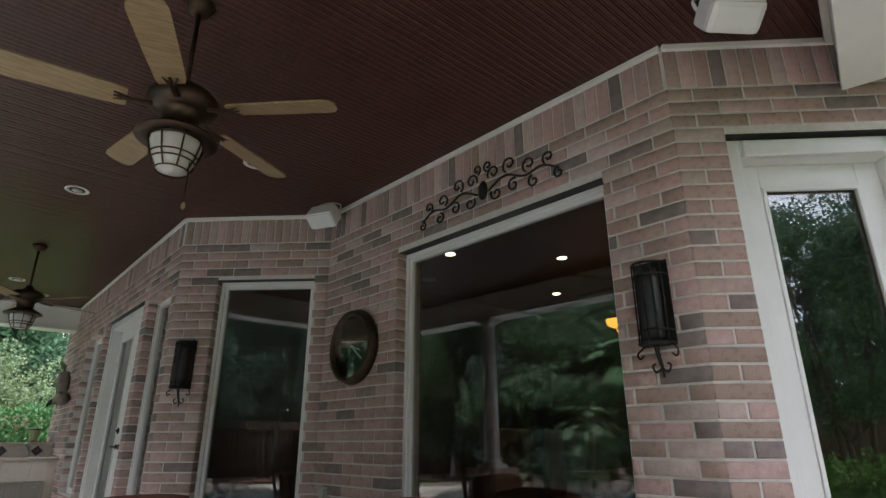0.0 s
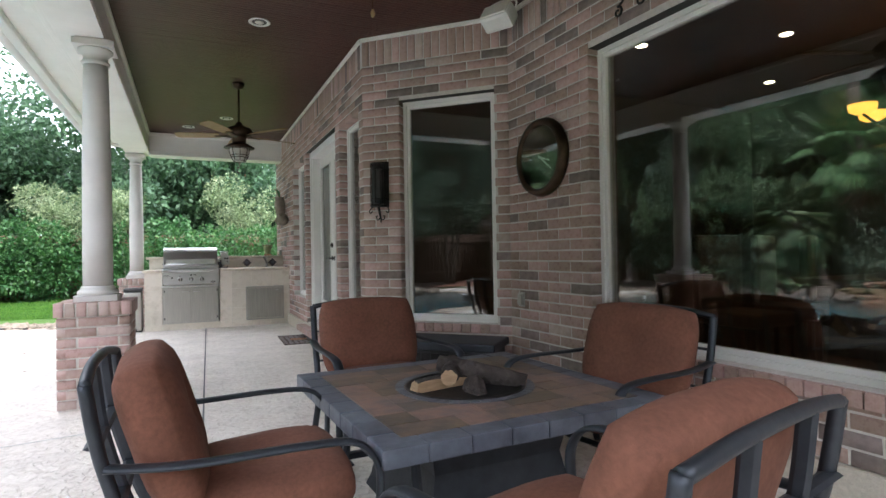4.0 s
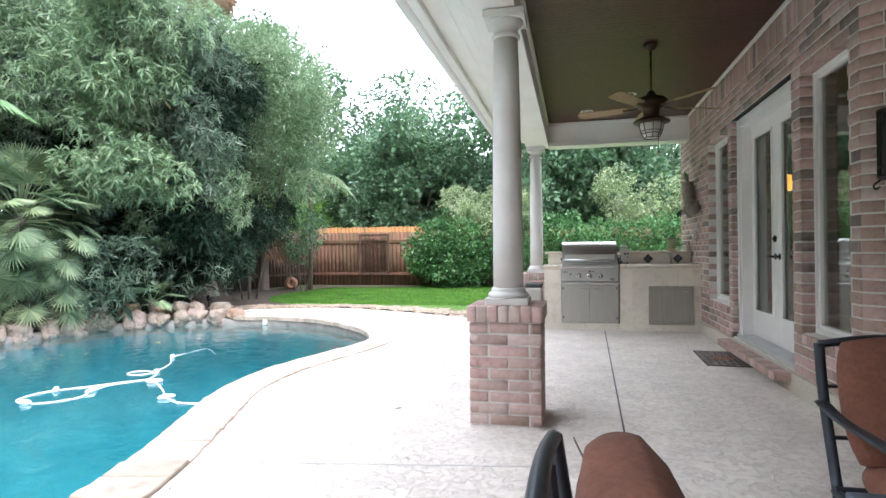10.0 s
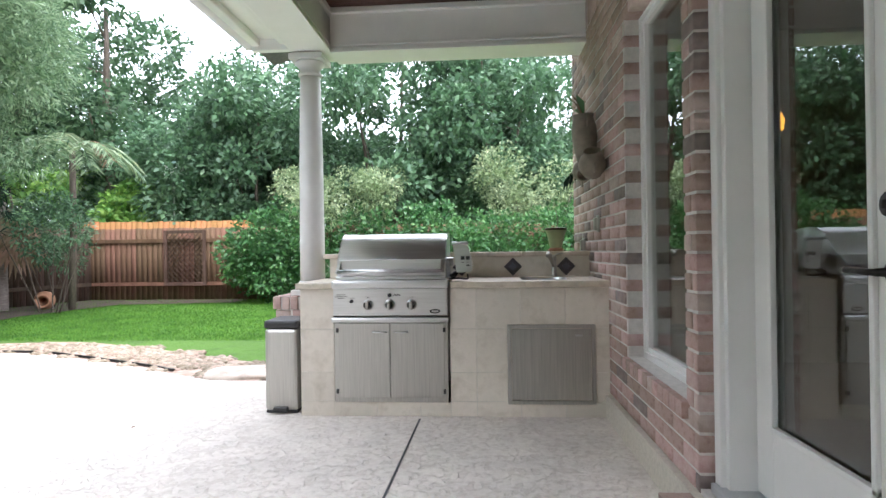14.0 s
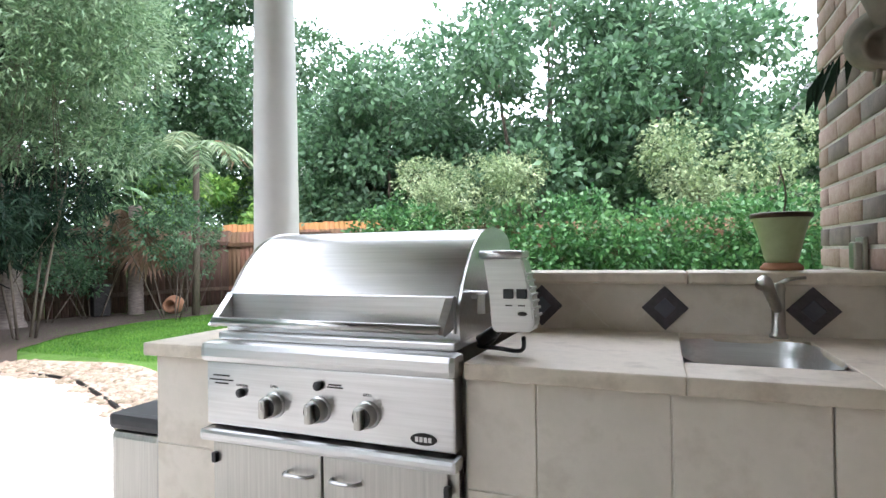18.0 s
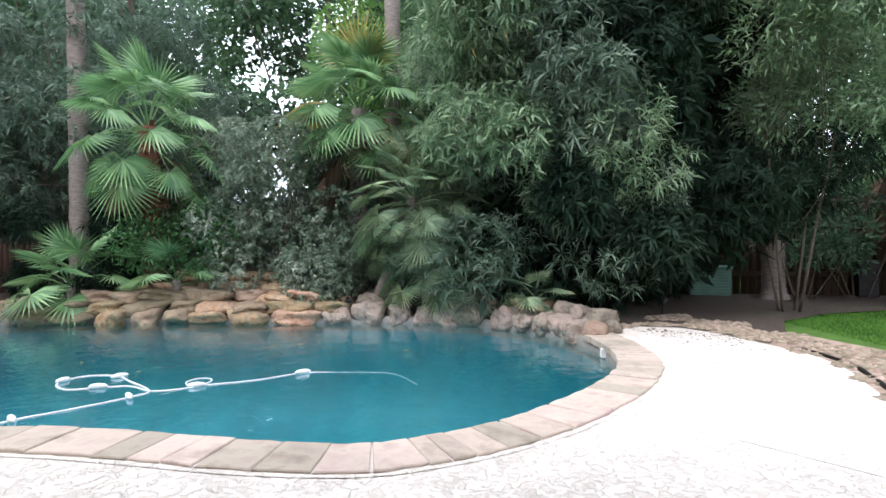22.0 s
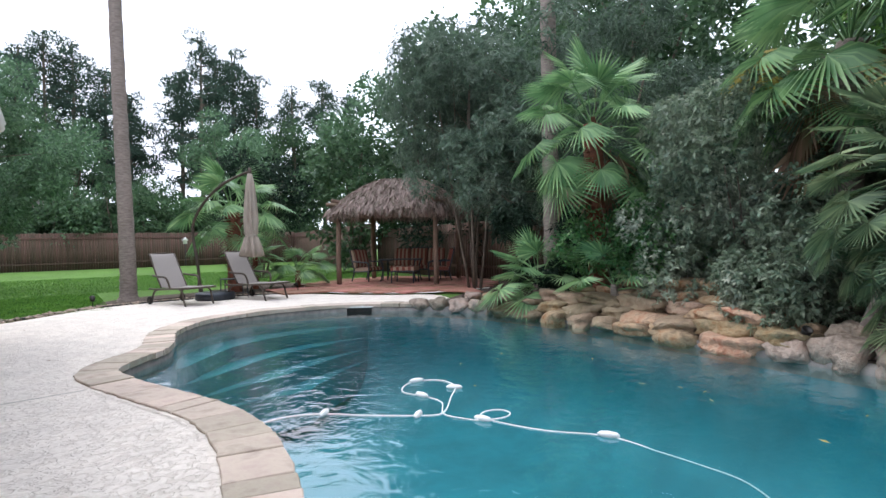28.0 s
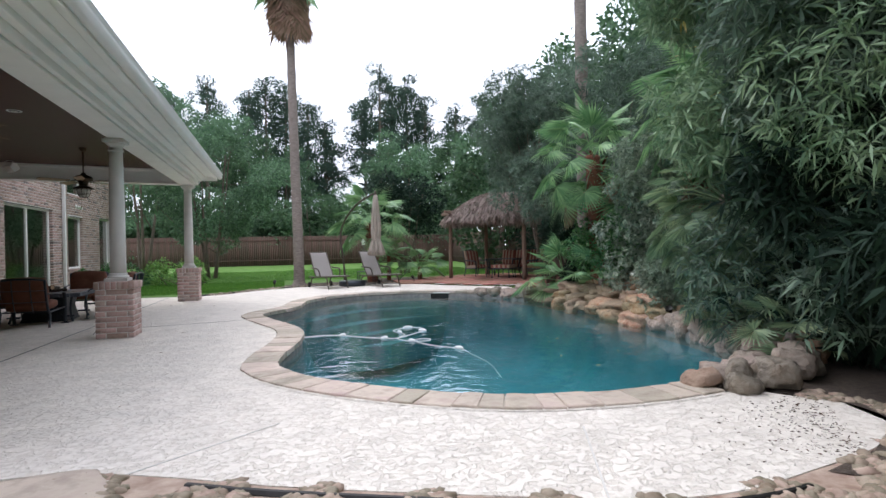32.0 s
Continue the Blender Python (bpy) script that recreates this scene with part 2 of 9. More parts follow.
LEAF_BRIGHT = leaf_material("bright_leaf", (0.102, 0.246, 0.049), (0.160, 0.348, 0.078), (0.232, 0.450, 0.117))
LEAF_PINE = leaf_material("pine_needle", (0.028, 0.06, 0.043), (0.048, 0.095, 0.066), (0.075, 0.135, 0.095), 0.6, thin=0.15, spec=0.25)
LEAF_OLEANDER = leaf_material("oleander_leaf", (0.075, 0.14, 0.09), (0.145, 0.24, 0.16), (0.24, 0.345, 0.25))
# near-black green: holds the podocarpus's shade, serves other dark plants too
LEAF_DARK = leaf_material("dark_and_shaded_leaf", (0.008, 0.021, 0.013), (0.015, 0.035, 0.021), (0.029, 0.056, 0.036), 0.6, thin=0.12, spec=0.12)
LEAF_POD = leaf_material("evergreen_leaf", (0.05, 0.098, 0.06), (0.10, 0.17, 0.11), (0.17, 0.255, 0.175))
LEAF_HEDGE = leaf_material("hedge_leaf", (0.035, 0.115, 0.036), (0.066, 0.19, 0.06), (0.125, 0.285, 0.105), 0.3)
LEAF_THICKET = leaf_material("thicket_leaf", (0.05, 0.095, 0.06), (0.095, 0.165, 0.11), (0.165, 0.245, 0.175))
# pale green: the olive's own colour, and sunlight put into podocarpus leaves
LEAF_SILVER_SUNLIT = leaf_material("silvery_sunlit_leaf", (0.095, 0.185, 0.085), (0.17, 0.29, 0.15), (0.28, 0.41, 0.245), 0.45)
LEAF_PITTO = leaf_material("variegated_leaf", (0.10, 0.165, 0.10), (0.19, 0.27, 0.18), (0.36, 0.43, 0.33), 0.4)
LEAF_PALE = leaf_material("pale_green_leaf", (0.16, 0.26, 0.11), (0.26, 0.37, 0.19), (0.38, 0.48, 0.29))
LEAF_FAN = leaf_material("fan_palm_leaf", (0.095, 0.215, 0.085), (0.17, 0.345, 0.145), (0.28, 0.46, 0.23), 0.4)
LEAF_FAN_GREY = leaf_material("grey_fan_leaf", (0.10, 0.185, 0.10), (0.20, 0.31, 0.165), (0.36, 0.46, 0.25), 0.45)
LEAF_YELLOW = leaf_material("yellow_leaf", (0.300, 0.288, 0.060), (0.375, 0.336, 0.100), (0.413, 0.400, 0.200))
LITTER = leaf_material("dry_litter", (0.05, 0.036, 0.024), (0.09, 0.062, 0.04), (0.15, 0.11, 0.06), 0.8)
LEAF_DEAD = leaf_material("dead_frond", (0.20, 0.14, 0.085), (0.30, 0.22, 0.14), (0.36, 0.28, 0.2), 0.8)
THATCH = material("thatch", (0.13, 0.10, 0.085), (0.28, 0.225, 0.19), 9, 0.95, 0, 0.5, 40, c3=(0.20, 0.155, 0.14), stretch=(1, 1, 0.4), island=0.35)
POST = material("weathered_post", (0.13, 0.085, 0.06), (0.22, 0.15, 0.11), 8, 0.9, 0, 0.5, 30, stretch=(4, 4, 0.5))
CUSHION = material("rust_cushion", (0.15, 0.058, 0.036), (0.205, 0.083, 0.052), 60, 0.9, 0, 0.35, 220, dist=0.002, stain=0.18)
CHAIR_METAL = material("slate_blue_metal", (0.03, 0.036, 0.045), (0.048, 0.056, 0.068), 10, 0.45, 0.5, 0.1)
SLATE = material("slate_tile", (0.075, 0.068, 0.068), (0.20, 0.135, 0.095), 5, 0.5, 0, 0.45, 30, c3=(0.10, 0.095, 0.095), random=0.35, dist=0.004)
SLATE_EDGE = material("slate_edge", (0.06, 0.068, 0.088), (0.12, 0.135, 0.165), 9, 0.45, 0, 0.4, 30, random=0.15, dist=0.004)
LOG_BARK = material("log_bark", (0.022, 0.017, 0.015), (0.07, 0.055, 0.048), 14, 0.95, 0, 1.0, 40, dist=0.02)
LOG_CUT = material("log_cut", (0.36, 0.23, 0.13), (0.50, 0.35, 0.21), 12, 0.8, 0, 0.3, stretch=(1, 1, 6))
BLADE = material("fan_blade_wood", (0.22, 0.15, 0.07), (0.36, 0.26, 0.14), 9, 0.55, 0, 0.2, 30, stretch=(1.2, 10, 1))
FROST = material("frosted_glass", (0.55, 0.53, 0.48), (0.66, 0.64, 0.59), 3, 0.35, 0, 0)
LAMP_ON = glow("lamp_lens", (1.0, 0.86, 0.65), 9.0)
AMBER = glow("amber_shade", (1.0, 0.42, 0.06), 2.2)
SLING = material("sling_fabric", (0.26, 0.235, 0.215), (0.33, 0.30, 0.28), 90, 0.85, 0, 0.3, 200, dist=0.002)
LOUNGE_METAL = material("brown_metal", (0.06, 0.045, 0.035), (0.09, 0.07, 0.055), 10, 0.5, 0.4, 0.1)
CANVAS = material("taupe_canvas", (0.27, 0.225, 0.19), (0.35, 0.30, 0.25), 14, 0.9, 0, 0.2, 60, stretch=(1, 1, 0.3))
TERRACOTTA = material("terracotta", (0.32, 0.15, 0.085), (0.42, 0.22, 0.13), 8, 0.85, 0, 0.3)
CLAY_GREY = material("aged_clay", (0.17, 0.15, 0.12), (0.28, 0.24, 0.19), 9, 0.85, 0, 0.5, 30, dist=0.006)
GREEN_BOX = material("green_enamel", (0.10, 0.22, 0.17), (0.14, 0.28, 0.21), 5, 0.5, 0, 0.1)
GREEN_POT = material("glazed_green", (0.24, 0.30, 0.15), (0.33, 0.38, 0.21), 9, 0.35, 0, 0.1)
PLASTIC = material("black_plastic", (0.018, 0.018, 0.019), (0.03, 0.03, 0.031), 9, 0.45, 0, 0.05)
WHITE_PLASTIC = material("white_plastic", (0.70, 0.70, 0.67), (0.78, 0.78, 0.75), 5, 0.45, 0, 0.03)
RUBBER = material("doormat_rubber", (0.05, 0.03, 0.025), (0.10, 0.065, 0.05), 30, 0.9, 0, 0.4)
RUBBER_GREY = material("doormat_stone", (0.14, 0.12, 0.11), (0.20, 0.18, 0.16), 30, 0.9, 0, 0.4, island=0.3)
BRICK_PAVE = material("paving_brick", (0.26, 0.11, 0.075), (0.38, 0.19, 0.14), 10, 0.9, 0, 0.4, 40, random=0.25)
STRIPE_A = material("striped_cushion_red", (0.17, 0.05, 0.035), (0.22, 0.07, 0.05), 30, 0.9, 0, 0.2)
STRIPE_B = material("striped_cushion_tan", (0.30, 0.21, 0.15), (0.36, 0.26, 0.19), 30, 0.9, 0, 0.2)
ROOF = material("roof_shingle", (0.09, 0.085, 0.085), (0.15, 0.14, 0.14), 30, 0.9, 0, 0.5)
SIDING = material("grey_siding", (0.50, 0.54, 0.56), (0.58, 0.62, 0.64), 4, 0.7, 0, 0.1)
DIAMOND = material("dark_tile", (0.035, 0.03, 0.035), (0.07, 0.06, 0.07), 20, 0.4, 0, 0.3)
HOSE = material("white_hose", (0.78, 0.8, 0.8), (0.85, 0.87, 0.87), 5, 0.4, 0, 0)


# ---- building tools ----
def part(name, bm, mat, parent=None, label="", smooth=False):
    """Links a bmesh as one mesh object, under a thing or a part when parent is given."""
    me = bpy.data.meshes.new(name)
    bm.to_mesh(me)
    bm.free()
    for m in (mat if isinstance(mat, (list, tuple)) else [mat]):
        me.materials.append(m)
    if smooth:
        me.polygons.foreach_set("use_smooth", [True] * len(me.polygons))
    ob = new(name, me)
    ob.parent = parent
    if label:
        ob["label"] = label
    return ob


def thing(name, m, label, category, group="", kind=""):
    e = new(name)
    e.empty_display_size = 0.1
    e.matrix_basis = m
    return tagged(e, label, category, group, kind)


def box(bm, x0, x1, y0, y1, z0, z1, bevel=0.0, m=None):
    r = bmesh.ops.create_cube(bm, size=1, matrix=Matrix.LocRotScale(((x0 + x1) / 2, (y0 + y1) / 2, (z0 + z1) / 2), None, (abs(x1 - x0), abs(y1 - y0), abs(z1 - z0))))
    vs = r["verts"]
    if m is not None:
        bmesh.ops.transform(bm, matrix=m, verts=vs)
    if bevel:
        es = list({e for v in vs for e in v.link_edges})
        bmesh.ops.bevel(bm, geom=es, offset=bevel, segments=2, profile=0.6, affect="EDGES")
    return bm


def boxed(x0, x1, y0, y1, z0, z1, bevel=0.0, m=None):
    return box(bmesh.new(), x0, x1, y0, y1, z0, z1, bevel, m)


def lathe(profile, segments=20, bm=None, m=None):
    """A turned shape round z, from (radius, z) pairs."""
    bm = bm or bmesh.new()
    rings = []
    for r, z in profile:
        ring = []
        for i in range(segments):
            a = 2 * math.pi * i / segments
            p = Vector((r * math.cos(a), r * math.sin(a), z))
            ring.append(bm.verts.new(m @ p if m is not None else p))
        rings.append(ring)
    for a, b in zip(rings, rings[1:]):
        for i in range(segments):
            j = (i + 1) % segments
            bm.faces.new((a[i], a[j], b[j], b[i]))
    for ring, flip in ((rings[0], True), (rings[-1], False)):
        bm.faces.new(ring[::-1] if flip else ring)
    return bm


def tube(points, radius, segments=8, bm=None, taper=None, flat=1.0, closed=False):
    """A bent rod along points; taper gives the end's radius."""
    bm = bm or bmesh.new()
    pts = [Vector(p) for p in points]
    n = len(pts)
    rings = []
    side = None
    for i, p in enumerate(pts):
        a, b = pts[i - 1] if (i or closed) else p, pts[(i + 1) % n] if (i < n - 1 or closed) else p
        d = (b - a).normalized()
        if side is None:
            side = d.cross(Vector((0, 0, 1)) if abs(d.z) < 0.9 else Vector((1, 0, 0))).normalized()
        side = (side - d * side.dot(d)).normalized()
        up = side.cross(d)
        r = radius if taper is None else radius + (taper - radius) * i / (n - 1)
        rings.append([bm.verts.new(p + side * (r * math.cos(2 * math.pi * k / segments)) + up * (r * flat * math.sin(2 * math.pi * k / segments))) for k in range(segments)])
    for i in range(n if closed else n - 1):
        a, b = rings[i], rings[(i + 1) % n]
        for k in range(segments):
            j = (k + 1) % segments
            bm.faces.new((a[k], a[j], b[j], b[k]))
    if not closed:
        bm.faces.new(rings[0][::-1]), bm.faces.new(rings[-1])
    return bm


def curve_points(pts, n=8, closed=False):
    """Catmull-Rom through points."""
    p = [Vector(q) for q in pts]
    m = len(p)
    out = []
    for i in range(m if closed else m - 1):
        a, b, c, d = (p[(i - 1) % m], p[i], p[(i + 1) % m], p[(i + 2) % m]) if closed else (p[max(i - 1, 0)], p[i], p[i + 1], p[min(i + 2, m - 1)])
        for k in range(n):
            t = k / n
            out.append(0.5 * ((2 * b) + (c - a) * t + (2 * a - 5 * b + 4 * c - d) * t * t + (3 * b - a - 3 * c + d) * t ** 3))
    if not closed:
        out.append(p[-1])
    return out


def poly_fill(loops, z, thick=0.0):
    """A flat sheet between closed loops (first the outer one), with an optional skirt downwards."""
    bm = bmesh.new()
    edges = []
    for loop in loops:
        vs = [bm.verts.new((q[0], q[1], z)) for q in loop]
        edges += [bm.edges.new((vs[i], vs[(i + 1) % len(vs)])) for i in range(len(vs))]
    bmesh.ops.triangle_fill(bm, edges=edges, use_beauty=True)
    for f in bm.faces:
        if f.normal.z < 0:
            f.normal_flip()
    if thick:
        rim = [e for e in bm.edges if len(e.link_faces) == 1]
        r = bmesh.ops.extrude_edge_only(bm, edges=rim)
        for v in r["geom"]:
            if isinstance(v, bmesh.types.BMVert):
                v.co.z -= thick
    return bm


def quads_mesh(name, verts, faces, mats, index=None, smooth=False):
    """A mesh from arrays of corners and four-cornered faces."""
    me = bpy.data.meshes.new(name)
    nv, nf = len(verts), len(faces)
    me.vertices.add(nv)
    me.vertices.foreach_set("co", np.asarray(verts, np.float32).ravel())
    me.loops.add(nf * 4)
    me.loops.foreach_set("vertex_index", np.asarray(faces, np.int32).ravel())
    me.polygons.add(nf)
    me.polygons.foreach_set("loop_start", np.arange(0, nf * 4, 4, dtype=np.int32))
    if index is not None:
        me.polygons.foreach_set("material_index", np.asarray(index, np.int32))
    if smooth:
        me.polygons.foreach_set("use_smooth", np.ones(nf, bool))
    for m in mats:
        me.materials.append(m)
    me.update(calc_edges=True)
    return me


# ---- brickwork ----
COURSE, BRICK_L, JOINT = 0.079, 0.262, 0.0125
rng = np.random.default_rng(4)


def unit(a):
    return a / np.maximum(np.linalg.norm(a, axis=1, keepdims=True), 1e-6)


def leaf_arrays(pos, axis, length, width, r, droop=0.12):
    """Four-cornered leaves: base, side, tip, side; each a little bent and turned at random."""
    n = len(pos)
    ln = length * r.uniform(0.7, 1.25, (n, 1))
    side = unit(np.cross(axis, unit(r.normal(0, 1, (n, 3)) + (0, 0, 0.6))))
    half = side * ln * (width / length) * 0.5
    mid = pos + axis * ln * 0.45
    tip = pos + axis * ln + np.array((0, 0, -1)) * ln * droop
    v = np.stack([pos, mid + half, tip, mid - half], 1).reshape(-1, 3)
    return v, np.arange(n * 4).reshape(-1, 4)


def stone_mesh(seed, sx, sy, sz, rough=0.22, flat=0.0, sub=3):
    """A worn stone: a sphere pushed by noise, flattened at will."""
    bm = bmesh.new()
    bmesh.ops.create_icosphere(bm, subdivisions=sub, radius=1)
    for v in bm.verts:
        p = v.co.copy()
        q = p * 1.1 + Vector((seed * 7.3, seed * 3.1, seed * 1.7))
        d = 1 + rough * noise.noise(q) + rough * 0.5 * noise.noise(q * 2.7)
        if flat:
            m = max(abs(p.x), abs(p.y), abs(p.z) * 1.15)
            p = p.lerp(p / m, flat)
        v.co = Vector((p.x * sx, p.y * sy, p.z * sz)) * d
    return bm


def brick_block(w, h, d, j=0.0):
    """Corners and faces of one brick: face towards -y, slightly worn edges."""
    e = 0.004
    jit = rng.uniform(-j, j, (12, 3)) if j else np.zeros((12, 3))
    v = np.array([(x, y, z) for y, i in ((d, 0), (-0.003, 0), (-0.007, e)) for x, z in ((i, i), (w - i, i), (w - i, h - i), (i, h - i))], float) + jit
    f = []
    for a in (0, 4):
        f += [(a + k, a + (k + 1) % 4, a + 4 + (k + 1) % 4, a + 4 + k) for k in range(4)]
    f.append((8, 9, 10, 11))
    return v, np.array(f)


BRICK_MESHES = {}


def brick_mesh(w, h, d, mat_i):
    key = (round(w, 2), round(h, 3), round(d, 2), mat_i, int(rng.integers(0, 3)))
    if key not in BRICK_MESHES:
        v, f = brick_block(key[0], h, d, 0.0012)
        BRICK_MESHES[key] = quads_mesh("brick", v, f, [BRICKS[mat_i]])
    return BRICK_MESHES[key]


def pick_brick():
    return int(rng.choice(4, p=(0.56, 0.2, 0.11, 0.13)))


def brick_wall(name, p0, p1, z0, z1, openings, label, thick=0.24, soldier=True, near=None, limit=300):
    """A brick wall from p0 to p1, its face on the right hand going that way. Openings: (u0, u1, z0, z1)."""
    p0, p1 = Vector((*p0, 0)), Vector((*p1, 0))
    length = (p1 - p0).length
    ax = (p1 - p0).normalized()
    inward = Vector((-ax.y, ax.x, 0))
    m = Matrix(((*ax, 0), (*inward, 0), (0, 0, 1, 0), (0, 0, 0, 1))).transposed()
    m.translation = p0
    bm = bmesh.new()
    us = sorted({0, length, *(min(max(o[k], 0), length) for o in openings for k in (0, 1))})
    zs = sorted({z0, z1, *(o[k] for o in openings for k in (2, 3))})
    for a, b in zip(us, us[1:]):
        for c, d in zip(zs, zs[1:]):
            if not any(o[0] - 1e-4 <= a and b <= o[1] + 1e-4 and o[2] - 1e-4 <= c and d <= o[3] + 1e-4 for o in openings):
                box(bm, a, b, 0, thick, c, d)
    wall = part(name, bm, MORTAR)
    wall.matrix_basis = m
    tagged(wall, label, "wall", kind="structure")
    todo = []
    top = z1 - 0.267 if soldier else z1
    course = (top - z0) / round((top - z0) / COURSE)
    row, z = 0, z0 + 0.004
    while z + course - JOINT <= top + 0.02:
        u = -BRICK_L / 2 if row % 2 else 0.0
        h = course - JOINT
        while u < length:
            a, b = max(u, 0.0), min(u + BRICK_L - JOINT, length)
            spans = [(a, b)]
            for o in openings:
                if o[2] - 0.02 < z + h / 2 < o[3] + 0.02:
                    spans = [s for x, y in spans for s in ((x, min(y, o[0] + 0.004)), (max(x, o[1] - 0.004), y)) if s[1] - s[0] > 0.03]
            todo += [(x, z, y - x, h) for x, y in spans if y - x > 0.03]
            u += BRICK_L
        z += course
        row += 1
    if soldier:
        u = 0.004
        while u + 0.066 < length:
            if not any(o[0] < u + 0.03 < o[1] and o[3] > z1 - 0.15 for o in openings):
                todo.append((u, z1 - 0.262, 0.0665, 0.25))
            u += COURSE
    where = Vector((*near, 1.2)) if near else None
    if where:
        todo.sort(key=lambda t: (m @ Vector((t[0], 0, t[1])) - where).length)
    BRICK_JOBS.append((wall, todo, limit))
    return wall


BRICK_JOBS = []


def lay_bricks():
    """Every wall's nearest bricks as objects of their own, the rest joined."""
    for wall, todo, limit in BRICK_JOBS:
        for u, z, w, h in todo[:limit]:
            ob = new("brick", brick_mesh(w, h, 0.1, pick_brick()))
            ob.parent = wall
            ob.location = (u, 0, z)
        rest = todo[limit:]
        if rest:
            vs, fs, ix = [], [], []
            for k, (u, z, w, h) in enumerate(rest):
                v, f = brick_block(w, h, 0.1, 0.0012)
                vs.append(v + (u, 0, z)), fs.append(f + 12 * k), ix.append(np.full(len(f), pick_brick()))
            ob = new("brickwork", quads_mesh("brickwork", np.concatenate(vs), np.concatenate(fs), BRICKS, np.concatenate(ix)))
            ob.parent = wall
            tagged(ob, kind="stuff")


# ---- plan ----
CEILING_Z = 3.15
WALL_X = 1.29
LINE_X = -0.95
COLUMN_Y = (9.26, 4.09, -1.74)
P_END, P_A, P_B, P_C, P_D = (1.29, 9.85), (1.29, 4.11), (2.29, 3.11), (2.40, -0.14), (3.42, -1.16)

POOL = [(-3.02, 7.0), (-3.07, 6.5), (-3.2, 5.95), (-3.32, 5.35), (-3.36, 4.8), (-3.3, 4.25), (-3.12, 3.7), (-2.92, 3.1), (-2.75, 2.5), (-2.77, 2.15), (-3.0, 1.75), (-3.3, 1.35), (-3.46, 0.9),
        (-3.55, 0.4), (-3.66, -0.05), (-3.87, -0.5), (-4.25, -1.0), (-4.8, -1.38), (-5.5, -1.58), (-6.3, -1.6), (-7.0, -1.4), (-7.6, -1.0), (-8.1, -0.4), (-8.5, 0.3), (-8.75, 1.2), (-8.83, 2.2),
        (-8.76, 3.2), (-8.65, 4.2), (-8.55, 5.1), (-8.48, 6.0), (-8.4, 6.7), (-8.25, 7.3), (-7.98, 7.95), (-7.58, 8.45), (-7.0, 8.85), (-6.35, 9.05), (-5.75, 9.1), (-5.2, 9.05), (-4.75, 8.92),
        (-4.3, 8.66), (-3.85, 8.3), (-3.5, 7.95), (-3.25, 7.6), (-3.1, 7.3)]
POOL_EDGE = curve_points([(*p, 0) for p in POOL], 6, True)


def offset_loop(loop, d):
    out = []
    n = len(loop)
    for i in range(n):
        t = (loop[(i + 2) % n] - loop[i - 2]).normalized()
        out.append(loop[i] + Vector((t.y, -t.x, 0)) * d)
    return out


POOL_RIM = offset_loop(POOL_EDGE, -0.06)
POOL_OUT = offset_loop(POOL_EDGE, -0.34)
DECK_EDGE = [(-6.75, 9.45), (-7.0, 9.9), (-6.85, 10.35), (-6.3, 10.62), (-5.7, 10.74), (-5.2, 10.82), (-4.7, 10.76), (-4.2, 10.56), (-3.6, 10.3), (-3.0, 10.02), (-2.5, 9.74), (-2.0, 9.52), (-1.5, 9.5), (-1.0, 9.8), (1.5, 9.95)]
DECK_SOUTH = [(3.6, -2.0), (2.2, -3.1), (0.6, -3.15), (-0.6, -2.95), (-1.4, -3.1), (-2.1, -3.8), (-2.8, -4.6), (-3.6, -5.05), (-5.0, -5.3), (-6.4, -5.2), (-7.2, -4.75), (-7.85, -3.7), (-8.6, -2.75), (-9.4, -2.05), (-9.2, -1.1)]

# ground: one sheet with the pool cut out of it
horizon = [(140 * math.cos(a), 140 * math.sin(a)) for a in [2 * math.pi * i / 48 for i in range(48)]]
ground = part("ground", poly_fill([horizon, POOL_RIM], -0.035), GRASS)
tagged(ground, "mown green lawn round the pool and house", "lawn", kind="structure")


def deck_material():
    """Knock-down textured concrete: flat trowelled islands over a rough bed."""
    m = DECK
    n, l = m.node_tree.nodes, m.node_tree.links
    tc, vo, nz = n.new("ShaderNodeTexCoord"), n.new("ShaderNodeTexNoise"), n.new("ShaderNodeTexNoise")
    vo.inputs["Scale"].default_value, vo.inputs["Detail"].default_value, vo.inputs["Distortion"].default_value = 17, 4, 1.2
    nz.inputs["Scale"].default_value = 130
    rp = n.new("ShaderNodeValToRGB")
    ramp_fill(rp, [(0.42, (0, 0, 0)), (0.5, (1, 1, 1))])
    ad, bp = n.new("ShaderNodeMath"), n.new("ShaderNodeBump")
    ad.operation = "MULTIPLY_ADD"
    ad.inputs[1].default_value = 0.12
    bp.inputs["Strength"].default_value, bp.inputs["Distance"].default_value = 0.9, 0.008
    l.new(tc.outputs["Object"], vo.inputs[0]), l.new(tc.outputs["Object"], nz.inputs[0])
    l.new(vo.outputs[0], rp.inputs[0]), l.new(nz.outputs[0], ad.inputs[0]), l.new(rp.outputs[0], ad.inputs[2])
    # the rough bed between the islands is coloured slightly darker
    bed_tint, base = n.new("ShaderNodeMix"), n["Principled BSDF"].inputs["Base Color"]
    bed_tint.data_type, bed_tint.blend_type = "RGBA", "MULTIPLY"
    wash = n.new("ShaderNodeValToRGB")
    ramp_fill(wash, [(0.40, (0.90, 0.885, 0.87)), (0.50, (1, 1, 1))])
    bed_tint.inputs["Factor"].default_value = 1
    l.new(vo.outputs[0], wash.inputs[0]), l.new(base.links[0].from_socket, bed_tint.inputs["A"]), l.new(wash.outputs[0], bed_tint.inputs["B"])
    l.new(bed_tint.outputs["Result"], base)
    l.new(ad.outputs[0], bp.inputs["Height"]), l.new(bp.outputs[0], n["Principled BSDF"].inputs["Normal"])


